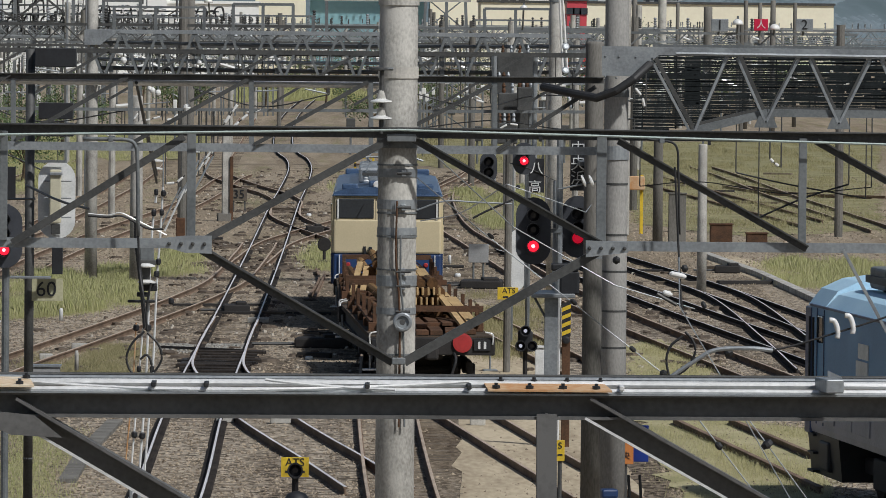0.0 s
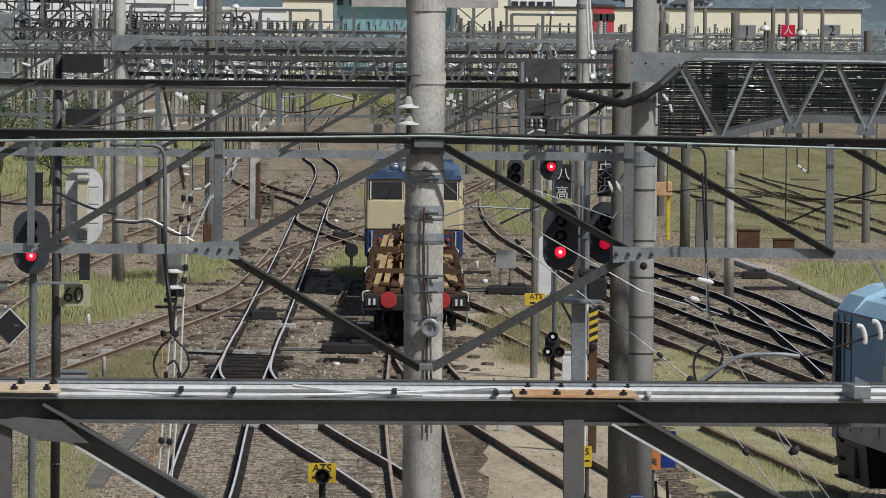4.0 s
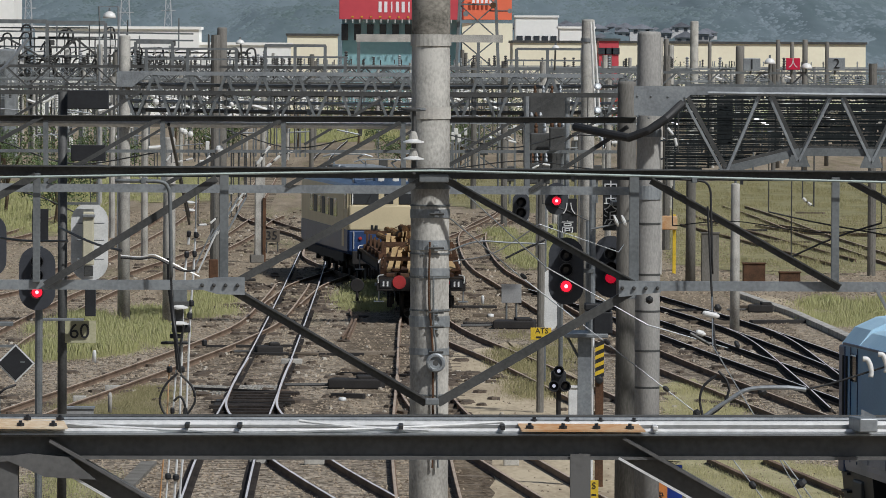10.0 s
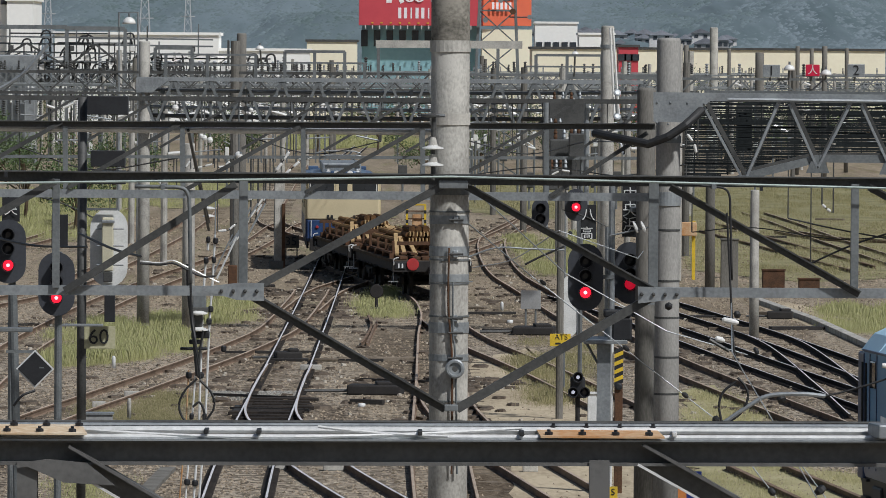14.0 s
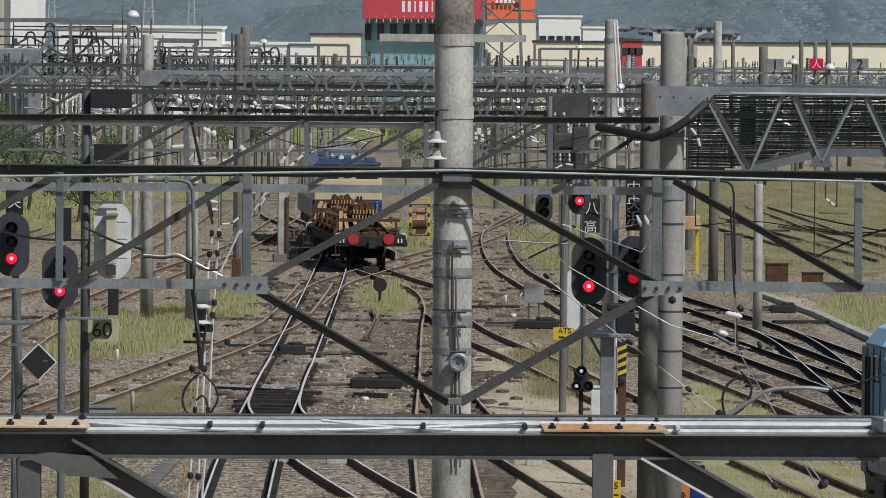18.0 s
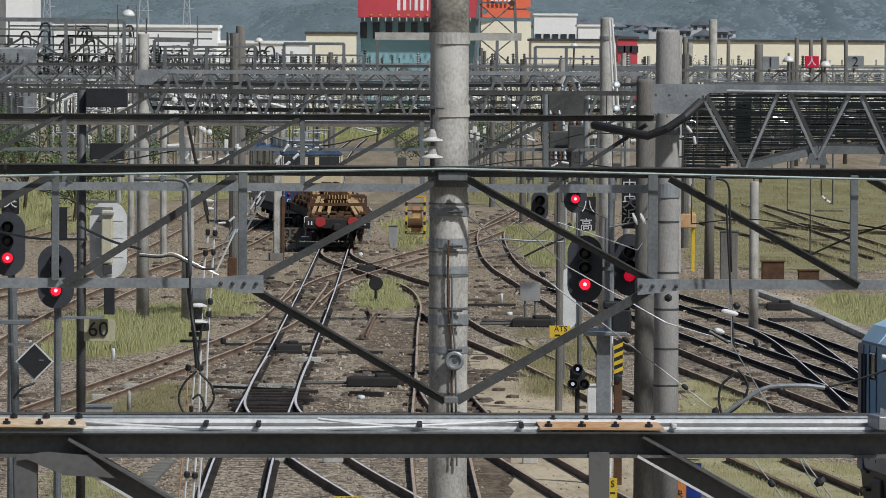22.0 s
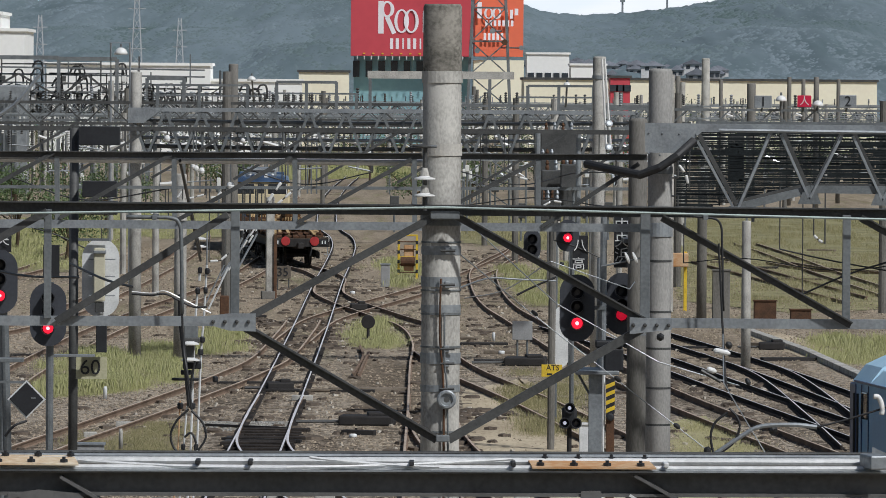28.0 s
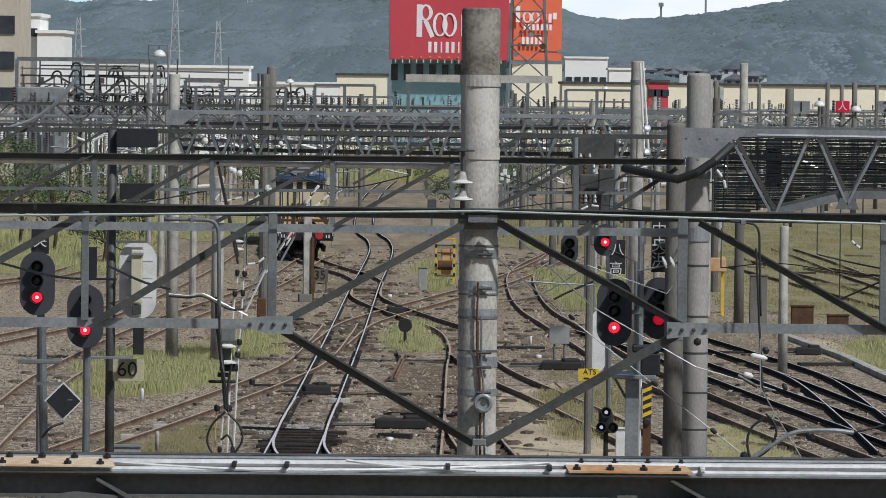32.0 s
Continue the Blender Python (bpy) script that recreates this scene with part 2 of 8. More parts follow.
# ---- ground ----
def ground_material():
    m = bpy.data.materials.new("ballast_and_earth")
    m.use_nodes = True
    n, l = m.node_tree.nodes, m.node_tree.links
    bsdf = n["Principled BSDF"]
    bsdf.inputs["Roughness"].default_value = 0.95
    bsdf.inputs["Specular IOR Level"].default_value = 0.1
    tc = n.new("ShaderNodeTexCoord")
    vor, big, mid = n.new("ShaderNodeTexVoronoi"), n.new("ShaderNodeTexNoise"), n.new("ShaderNodeTexNoise")
    vor.inputs["Scale"].default_value = 10
    big.inputs["Scale"].default_value, big.inputs["Detail"].default_value = 0.16, 4
    mid.inputs["Scale"].default_value, mid.inputs["Detail"].default_value = 2.2, 6
    along = n.new("ShaderNodeMapping")
    along.inputs["Scale"].default_value = (1, 0.07, 1)
    l.new(tc.outputs["Object"], along.inputs[0])
    cells = n.new("ShaderNodeMapping")
    cells.inputs["Scale"].default_value = (1, 0.8, 1)
    l.new(tc.outputs["Object"], cells.inputs[0])
    l.new(cells.outputs[0], vor.inputs["Vector"])
    for t in (big, mid):
        l.new(along.outputs[0], t.inputs["Vector"])
    stone = n.new("ShaderNodeValToRGB")
    stone.color_ramp.elements[0].color, stone.color_ramp.elements[1].color = (0.06, 0.048, 0.036, 1), (0.5, 0.43, 0.335, 1)
    sep = n.new("ShaderNodeSeparateColor")
    l.new(vor.outputs["Color"], sep.inputs[0])
    l.new(sep.outputs[0], stone.inputs[0])
    earth = n.new("ShaderNodeValToRGB")
    earth.color_ramp.elements[0].color, earth.color_ramp.elements[1].color = (0.17, 0.132, 0.09, 1), (0.44, 0.37, 0.265, 1)
    earth.color_ramp.elements[0].position, earth.color_ramp.elements[1].position = 0.35, 0.68
    l.new(mid.outputs[0], earth.inputs[0])
    where = n.new("ShaderNodeValToRGB")
    where.color_ramp.elements[0].position, where.color_ramp.elements[1].position = 0.48, 0.66
    l.new(big.outputs[0], where.inputs[0])
    mix = n.new("ShaderNodeMixRGB")
    l.new(where.outputs[0], mix.inputs[0])
    l.new(stone.outputs[0], mix.inputs[1])
    l.new(earth.outputs[0], mix.inputs[2])
    oil = n.new("ShaderNodeTexNoise")
    oil.inputs["Scale"].default_value, oil.inputs["Detail"].default_value, oil.inputs["Roughness"].default_value = 0.45, 7, 0.65
    l.new(along.outputs[0], oil.inputs["Vector"])
    dark = n.new("ShaderNodeValToRGB")
    dark.color_ramp.elements[0].position, dark.color_ramp.elements[1].position = 0.40, 0.54
    dark.color_ramp.elements[0].color, dark.color_ramp.elements[1].color = (0.5, 0.47, 0.45, 1), (1, 1, 1, 1)
    l.new(oil.outputs[0], dark.inputs[0])
    stained = n.new("ShaderNodeMixRGB")
    stained.blend_type = "MULTIPLY"
    stained.inputs[0].default_value = 1.0
    l.new(mix.outputs[0], stained.inputs[1])
    l.new(dark.outputs[0], stained.inputs[2])
    # thin weeds and dust beyond the switches
    place, reach_far, weeds = n.new("ShaderNodeSeparateXYZ"), n.new("ShaderNodeMapRange"), n.new("ShaderNodeTexNoise")
    l.new(tc.outputs["Object"], place.inputs[0])
    reach_far.inputs["From Min"].default_value, reach_far.inputs["From Max"].default_value = 165, 235
    l.new(place.outputs["Y"], reach_far.inputs[0])
    weeds.inputs["Scale"].default_value, weeds.inputs["Detail"].default_value, weeds.inputs["Roughness"].default_value = 0.6, 6, 0.7
    l.new(along.outputs[0], weeds.inputs["Vector"])
    dusty, tuft = n.new("ShaderNodeValToRGB"), n.new("ShaderNodeMath")
    dusty.color_ramp.elements[0].position, dusty.color_ramp.elements[1].position = 0.40, 0.66
    dusty.color_ramp.elements[0].color, dusty.color_ramp.elements[1].color = (0.35, 0.29, 0.21, 1), (0.25, 0.235, 0.12, 1)
    middle = dusty.color_ramp.elements.new(0.53)
    middle.color = (0.29, 0.235, 0.165, 1)
    l.new(weeds.outputs[0], dusty.inputs[0])
    tuft.operation = "MULTIPLY"
    tuft.inputs[1].default_value = 0.62
    l.new(reach_far.outputs[0], tuft.inputs[0])
    yard = n.new("ShaderNodeMixRGB")
    l.new(tuft.outputs[0], yard.inputs[0])
    l.new(stained.outputs[0], yard.inputs[1])
    l.new(dusty.outputs[0], yard.inputs[2])
    l.new(yard.outputs[0], bsdf.inputs["Base Color"])
    bp = n.new("ShaderNodeBump")
    bp.inputs["Strength"].default_value, bp.inputs["Distance"].default_value = 0.9, 0.05
    l.new(vor.outputs["Distance"], bp.inputs["Height"])
    l.new(bp.outputs[0], bsdf.inputs["Normal"])
    return m


GROUND = ground_material()
LEVEL = -0.142
bm = bmesh.new()
xs, ys = [-1600, -300, -60, -30, -12, 0, 12, 30, 60, 300, 1600], [-60, 10, 60, 120, 180, 260, 360, 520, 800, 1500, 2600]
grid = [[bm.verts.new((x, y, LEVEL)) for x in xs] for y in ys]
for a, b in zip(grid, grid[1:]):
    for i in range(len(xs) - 1):
        bm.faces.new((a[i], a[i + 1], b[i + 1], b[i]))
solo("ground", bm, GROUND, "brown ballast and bare earth of a rail yard", "ground", kind="structure")


# ---- tracks: two rails on sleepers; rail heads at level 0 ----
def rail_section(c):
    w, h = 0.0325, 0.15
    return [(-0.062, -h), (0.062, -h), (0.062, -h + 0.012), (0.012, -h + 0.03), (0.012, -0.04), (w, -0.03), (w, 0), (-w, 0), (-w, -0.03), (-0.012, -0.04), (-0.012, -h + 0.03), (-0.062, -h + 0.012)]


def even(line, step):
    """The line in even steps."""
    out, left = [line[0].copy()], step
    for a, b in zip(line, line[1:]):
        d, at = (b - a).length, 0.0
        while d - at >= left:
            at += left
            out.append(a.lerp(b, at / d))
            left = step
        left -= d - at
    return out


SLEEPER_MESH = as_mesh("sleeper", one(box, (0, 0, -0.19), (2.1, 0.17, 0.1), 0, 0.012), SLEEPER)
TRACKS = {}


def sweep(bm, line, side, prof):
    rings = []
    for i, p in enumerate(line):
        d = (line[min(i + 1, len(line) - 1)] - line[max(i - 1, 0)]).normalized()
        s = Vector((d.y, -d.x, 0))
        rings.append([bm.verts.new(p + s * (side + x) + Vector((0, 0, z))) for x, z in prof])
    n = len(prof)
    for a, b in zip(rings, rings[1:]):
        for i in range(n):
            bm.faces.new((a[i], a[(i + 1) % n], b[(i + 1) % n], b[i]))
    bm.faces.new(rings[0][::-1])
    bm.faces.new(rings[-1])


def track(name, points, label, head, lift=0.0, sleepers=True, far=150, oily=0.0):
    line = bow([(x, y, lift) for x, y in points], 12)
    base = thing(name, (line[0].x, line[0].y, 0), label, "railway track", "tracks of the yard", "structure")
    TRACKS[name] = line
    steps = even(line, 1.0)
    width = 0.017 if oily and name != "track_main" else 0.023 if oily else 0.029
    for side in (-0.5665, 0.5665):
        rail = part("rail", one(sweep, steps, side, rail_section(0)), RAIL_DARK if oily else RAIL_SIDE, base)
        part("rail_head", one(sweep, steps, side, [(-width, -0.004), (width, -0.004), (width * 0.85, 0.004), (-width * 0.85, 0.004)]), head, rail)
        # Dark strips beside rails: greasy ballast with the rails' shadow painted in.
        if oily:
            oil_shade_prof = [(-oily - 0.05, -0.15), (oily, -0.15), (oily * 0.8, -0.1), (-oily * 0.8, -0.1)]
            tagged(part("oiled_ballast", one(sweep, [p for p in steps if p.y < 218], side, oil_shade_prof), OIL_SHADE, base), kind="stuff")
    if sleepers:
        rest = bmesh.new()
        ties = even(line, 0.62)
        for i, p in enumerate(ties[:-1]):
            d = ties[i + 1] - p
            turn = math.atan2(d.y, d.x) - math.pi / 2
            if p.y < far:
                s = new("sleeper", SLEEPER_MESH)
                s.parent = base
                s.location, s.rotation_euler = p - ORIGIN[base] - Vector((0, 0, random.uniform(-0.008, 0.02))), (0, 0, turn + random.uniform(-0.02, 0.02))
            else:
                box(rest, p + Vector((0, 0, -0.19 - random.uniform(-0.006, 0.02))), (2.1, 0.2, 0.1), math.degrees(turn))
        if len(rest.verts):
            tagged(part("far_sleepers", rest, SLEEPER, base), kind="stuff")
        else:
            rest.free()
    return base


track("track_main", [(-3.19, 91.88), (-3.12, 107.18), (-3.24, 125.50), (-3.25, 139.24), (-3.21, 154.50), (-3.16, 176.89), (-3.11, 213.71), (-3.11, 261.26), (-3.03, 287.89), (-3.04, 319.39), (-3.40, 340.91), (-4.15, 359.56), (-4.73, 388.69), (-5.27, 454.99), (-5.17, 514.70), (-4.33, 608.94)],
      "main track with polished rails in brown ballast", RAIL_TOP, oily=0.12)
track("track_siding", [(1.01, 92.31), (0.72, 105.39), (0.55, 126.23), (0.57, 139.65), (0.65, 158.46), (0.68, 171.5), (0.72, 185.3), (0.80, 200.7), (0.40, 214.5), (-0.80, 225.8), (-2.10, 237.9), (-2.90, 248.4), (-3.00, 257.2)],
      "siding with brown rails curving into the main track", RAIL_DULL, 0.006)
track("track_branch", [(-2.90, 248.4), (-3.00, 257.2), (-3.05, 267.6), (-3.75, 278.1), (-4.60, 285.4), (-5.60, 294.8), (-6.70, 307.4), (-7.20, 323.0), (-7.50, 345.0), (-7.70, 376.4), (-8.00, 418.2), (-8.30, 470.5)],
      "branch track curving off behind a concrete post", RAIL_DULL, 0.004)
track("track_crossover", [(-3.16, 166.17), (-3.21, 158.60), (-3.22, 151.17), (-3.18, 145.35), (-3.04, 141.72), (-2.79, 138.28), (-2.27, 131.11), (-1.78, 125.34), (-1.10, 119.44), (-0.47, 114.36), (0.42, 106.61)],
      "crossover track running across the ballast", RAIL_TOP, 0.003)
track("track_oblique", [(0.65, 158.46), (0.82, 147.41), (1.41, 135.00), (2.17, 126.46), (3.09, 116.23), (4.09, 105.55)],
      "sandy track with dull brown rails", RAIL_DULL, -0.008)
track("track_middle", [(0.77, 195.92), (1.56, 182.02), (3.25, 164.08), (4.71, 146.26), (5.93, 130.81)],
      "track with brown rails in dry grass", RAIL_DULL, -0.004)
track("track_diamond", [(-3.49, 201.70), (-3.36, 206.33), (-2.86, 220.02), (-1.61, 233.41), (0.22, 250.03), (2.48, 271.66), (4.87, 303.21), (5.88, 322.87)],
      "rusty crossover that crosses the siding", RAIL_DULL, -0.008)
track("track_curve", [(5.76, 321.47), (4.85, 308.05), (3.84, 291.86), (3.30, 275.75), (3.20, 252.09), (3.44, 234.66), (3.99, 221.20), (4.50, 208.72), (5.39, 188.73), (6.72, 168.26), (8.13, 150.63), (9.34, 136.35)],
      "curved track with worn brown rails", RAIL_DULL)
track("track_east", [(5.90, 227.90), (7.02, 219.54), (8.14, 208.90), (9.92, 188.06), (11.19, 169.38), (12.13, 151.53)],
      "outer track with dark rails", RAIL_TOP, oily=0.15)
track("track_fan", [(5.01, 215.28), (6.17, 203.66), (7.61, 186.66), (8.87, 170.37), (10.41, 152.14), (11.29, 140.93)],
      "fan track with dark rails", RAIL_TOP, oily=0.15)
track("track_ladder", [(9.44, 194.28), (10.32, 180.08), (10.37, 158.96), (10.28, 144.02)],
      "polished crossover between the fan tracks", RAIL_TOP, 0.006, far=0, oily=0.12)
track("track_west", [(-8.80, 129.79), (-8.04, 141.22), (-6.79, 153.86), (-5.37, 168.64), (-4.53, 178.57), (-3.86, 189.65), (-3.51, 210.06), (-3.42, 220.35)],
      "track with rusty rails beside long grass", RAIL_DULL, -0.004)
track("track_outer", [(-10.21, 139.65), (-10.43, 153.53), (-10.51, 163.05), (-10.58, 175.88), (-10.29, 190.20), (-9.77, 209.05), (-8.77, 230.38), (-7.37, 254.43), (-6.60, 277.54), (-6.23, 299.93), (-5.78, 310.49)],
      "outer track with rusty rails", RAIL_DULL)
track("track_far_west", [(-14.46, 197.40), (-13.82, 203.01), (-12.11, 220.14), (-11.34, 244.58), (-10.86, 268.29), (-10.49, 295.04), (-10.52, 319.27), (-10.89, 343.65)],
      "far track with rusty rails", RAIL_DULL, far=0)
track("track_edge", [(-18.71, 255.11), (-17.82, 261.51), (-16.26, 273.47), (-15.53, 300.71), (-15.27, 334.91)],
      "far track in yellow grass", RAIL_DULL, far=0)

track("track_field", [(17.44, 334.02), (17.92, 311.86), (18.19, 286.12), (18.66, 264.38), (19.27, 237.63)],
      "disused rails half sunk in dry grass", RAIL_DULL, sleepers=False)
track("track_field_branch", [(17.10, 297.55), (18.30, 287.93), (20.05, 284.26), (22.84, 281.95)],
      "disused rails half sunk in dry grass", RAIL_DULL, sleepers=False)
# ---- near pipe beam across the view ----
near = thing("pipe_gantry", (-2.316, 41.82, 5.336), "dark grey steel beam carrying bright conduit pipes and rusty plates", "gantry")
for x in (-7.5, 8.5):
    part("column", one(beam, (x, 41.82, LEVEL - 0.2), (x, 41.82, 5.3), eye_beam(0.2, 0.2), (0, 1, 0)), NEAR_STEEL, near)
part("web", one(beam, (-3.843, 41.82, 5.333), (4.972, 41.82, 5.370), eye_beam(0.2, 0.165, 0.02)), NEAR_STEEL, near)
part("flange", one(beam, (-3.837, 41.75, 5.414), (4.963, 41.75, 5.451), rect(0.10, 0.012)), STEEL_LIGHT, near)
for y, r, d, m in ((687, 0.018, 19.95, ZINC), (677, 0.026, 20.1, ZINC), (670, 0.016, 20.26, STEEL_LIGHT), (666, 0.012, 20.4, STEEL_DARK)):
    off = (y - 687) / 275
    part("conduit", one(tube, [Vector((-3.844, 41.82, 5.432)) + Vector((0, d - 20, -off * 1.0 * (0.92) + 0.0)), Vector((4.971, 41.82, 5.469)) + Vector((0, d - 20, -off * 0.92))], r, 8), m, near)
for a, b in (((-2.098, 41.80, 5.482), (-0.987, 41.72, 5.446)), ((-0.751, 41.72, 5.448), (0.703, 41.80, 5.508)), ((-0.608, 41.80, 5.510), (0.229, 41.72, 5.457))):
    part("loose_pipe", one(tube, sag(a, b, 0.01), 0.011, 6), ZINC, near)
for c0, c1 in ((0.794, 1.62), (-2.897, -2.089)):
    bm = bmesh.new()
    z0, z1 = 5.454, 5.512
    polygon(bm, [(c0 + 0.03, 41.67, z0), (c1, 41.67, z0), (c1 - 0.05, 41.98, z1 - 0.02), (c0, 41.98, z1 - 0.02)], 0.012, (0, 0, 1))
    plate = part("rust_plate", bm, RUST if c0 > 0 else RUST_PALE, near, "rust-stained cover plate")
    for i in range(4):
        for row in (0, 1):
            x = c0 + (c1 - c0) * (0.1 + 0.26 * i + 0.04 * row)
            yy, zz = (41.72, z0 + (z1 - z0) * 0.14) if row == 0 else (41.93, z0 + (z1 - z0) * 0.6)
            part("bolt", one(lathe, (x, yy, zz + 0.01), [(0.026, 0), (0.026, 0.018), (0.012, 0.022), (0.012, 0.035)], 6), BLACK, plate)
for c in (-0.988, -1.326, 0.049, 0.703, 1.685):
    part("pipe_clip", one(box, (c, 41.82, 5.479), (0.03, 0.28, 0.03), 0, 0.005), RUBBER if c < 1.5 else ZINC, near)
# braces and stub column below it
for a, b in (((-2.241, 41.77, 5.322), (-0.780, 41.77, 4.479)), ((1.450, 41.77, 5.356), (2.935, 41.77, 4.530))):
    brace = part("brace", one(beam, a, b, angle(0.14, 0.15, 0.02), (0, 0, 1)), NEAR_STEEL, near)
    # Pale strip along the brace: an added highlight for its flange edge.
    part("brace_lip", one(beam, Vector(a) + Vector((0, -0.075, -0.07)), Vector(b) + Vector((0, -0.075, -0.07)), rect(0.02, 0.016)), ZINC, brace)
part("stub_column", one(beam, (1.203, 41.77, 5.310), (1.213, 41.77, 4.332), eye_beam(0.13, 0.13), (0, 1, 0)), NEAR_STEEL, near)
part("stub_column", one(beam, (-2.477, 41.77, 5.276), (-2.470, 41.77, 4.300), eye_beam(0.13, 0.13), (0, 1, 0)), NEAR_STEEL, near)
part("gusset", one(polygon, [(-2.525, 41.67, 5.271), (-2.344, 41.67, 5.298), (-2.090, 41.67, 5.275), (-1.908, 41.67, 5.131), (-2.234, 41.67, 5.147)], 0.012), NEAR_STEEL, near)
part("clamp", one(box, (3.021, 41.72, 5.512), (0.12, 0.3, 0.09), 10, 0.01), STEEL_LIGHT, near)
part("clamp_plate", one(polygon, [(3.013, 41.77, 5.604), (3.105, 41.77, 5.561), (3.106, 41.77, 5.462), (3.014, 41.77, 5.480)], 0.02), STEEL_LIGHT, near)

# ---- gantry with the diamond bracing, clamped to the tall pole ----
dia = thing("diamond_gantry", (0.377, 66.61, 4.281), "grey steel lattice gantry with diamond bracing clamped round a pole", "gantry")
part("top_chord", one(beam, (-8.602, 66.61, 6.651), (8.779, 66.61, 6.626), tee(0.16, 0.11)), STEEL_DARK, dia)
part("top_cable", one(tube, sag((-8.575, 66.41, 6.481), (0.377, 66.41, 6.669), 0.0) + sag((0.377, 66.41, 6.669), (8.754, 66.41, 6.502), 0.0)[1:], 0.014, 6), CABLE_LIGHT, dia, "pale cable tied along the chord")
part("mid_chord", one(beam, (-8.592, 66.61, 5.457), (-1.637, 66.61, 5.482), rect(0.06, 0.1)), STEEL_LIGHT, dia)
part("mid_chord", one(beam, (2.391, 66.61, 5.495), (8.796, 66.61, 5.501), rect(0.06, 0.1)), STEEL_LIGHT, dia)
for a, b in (((0.309, 66.51, 6.585), (-1.761, 66.51, 5.437)), ((0.505, 66.51, 6.587), (2.509, 66.51, 5.488)), ((-1.762, 66.51, 5.495), (0.336, 66.51, 4.286)), ((2.509, 66.51, 5.488), (0.452, 66.51, 4.288)),
             ((-1.820, 66.51, 6.577), (-3.573, 66.51, 5.474)), ((2.623, 66.51, 6.578), (4.570, 66.51, 5.489)), ((-3.671, 66.51, 6.596), (-5.570, 66.51, 5.520)), ((4.659, 66.51, 6.590), (6.641, 66.51, 5.502))):
    low = min(a[2], b[2]) < 5.354
    part("brace", one(beam, a, b, angle(0.085, 0.09, 0.02) if low else angle(0.06, 0.075, 0.016)), STEEL_DARK, dia)
part("brace", one(beam, (4.94, 66.51, 5.48), (5.75, 66.51, 4.0), rect(0.085, 0.03), (0, 0, 1)), STEEL_LIGHT, dia)
for x, w in ((-3.666, 0.075), (-1.746, 0.09), (2.455, 0.1), (4.519, 0.08), (-5.556, 0.08)):
    part("post", one(box, (x, 66.57, 6.059), (w, 0.07, 1.12), 0, 0.004), STEEL, dia)
for pts in (((-2.239, 66.41, 5.516), (-1.806, 66.41, 5.568), (-1.529, 66.41, 5.571), (-1.527, 66.41, 5.386), (-1.804, 66.41, 5.394)), ((2.297, 66.41, 5.559), (2.730, 66.41, 5.541), (2.732, 66.41, 5.437), (2.299, 66.41, 5.385))):
    g = part("gusset", one(polygon, pts, 0.014), STEEL_LIGHT, dia)
    c = sum((Vector(p) for p in pts), Vector()) / len(pts)
    for i in range(4):
        part("bolt", one(lathe, c + Vector((-0.18 + 0.12 * i, -0.005, 0.0)), [(0.02, 0), (0.02, 0.02), (0.01, 0.03)], 8, (0, -1, 0)), STEEL_DARK, g)
part("foot_clamp", one(box, (0.394, 66.46, 4.301), (0.14, 0.06, 0.07), 0, 0.01), STEEL, dia)
part("head_clamp", one(box, (0.401, 66.46, 6.587), (0.3, 0.05, 0.08), 0, 0.01), STEEL, dia)
for x in (-4.749, -4.173, 1.821, 3.55):
    part("cable_tie", one(box, (x, 66.43, 6.612 - x * 0.012), (0.03, 0.05, 0.05)), BLACK, dia)

# ---- gantry behind it, between the two pole lines ----
mid = thing("pipe_lattice_gantry", (-6.460, 94.69, 5.847), "grey steel lattice gantry with a white pipe along it", "gantry")
for x in (-9.5,):
    part("column", one(beam, (x, 94.84, LEVEL - 0.2), (x, 94.84, 7.2), rect(0.2, 0.2), (0, 1, 0)), STEEL_DARK, mid)
part("top_chord", one(beam, (-10.588, 94.69, 6.869), (3.509, 94.69, 6.896), tee(0.15, 0.09)), STEEL_DARK, mid)
part("white_pipe", one(tube, [(-10.604, 94.84, 6.817), (0.241, 94.84, 6.789)], 0.045, 8), ZINC, mid)
part("lower_chord", one(beam, (-10.579, 94.69, 5.864), (3.423, 94.69, 5.865), rect(0.05, 0.12)), STEEL_LIGHT, mid)
for x in (-6.833, -5.075, -3.367, -1.609, 0.133, 1.94):
    part("post", one(beam, (-0.015, 94.71, 6.846), (-0.003, 94.71, 5.857), rect(0.07, 0.07), (0, 1, 0)), STEEL, mid).location.x = x
for xa, xb in ((-6.833, -5.075), (-5.075, -3.367), (-3.367, -1.609), (-1.609, 0.133), (0.133, 1.94), (1.94, 3.449)):
    part("brace", one(beam, Vector((-0.004, 94.64, 5.892)) + Vector((xa + 0.041, 0, -xa * 0.012)), Vector((-0.015, 94.64, 6.846)) + Vector((xb - 0.041, 0, -xb * 0.012)), ell(0.05, 0.06, 0.02)), STEEL_DARK, mid)

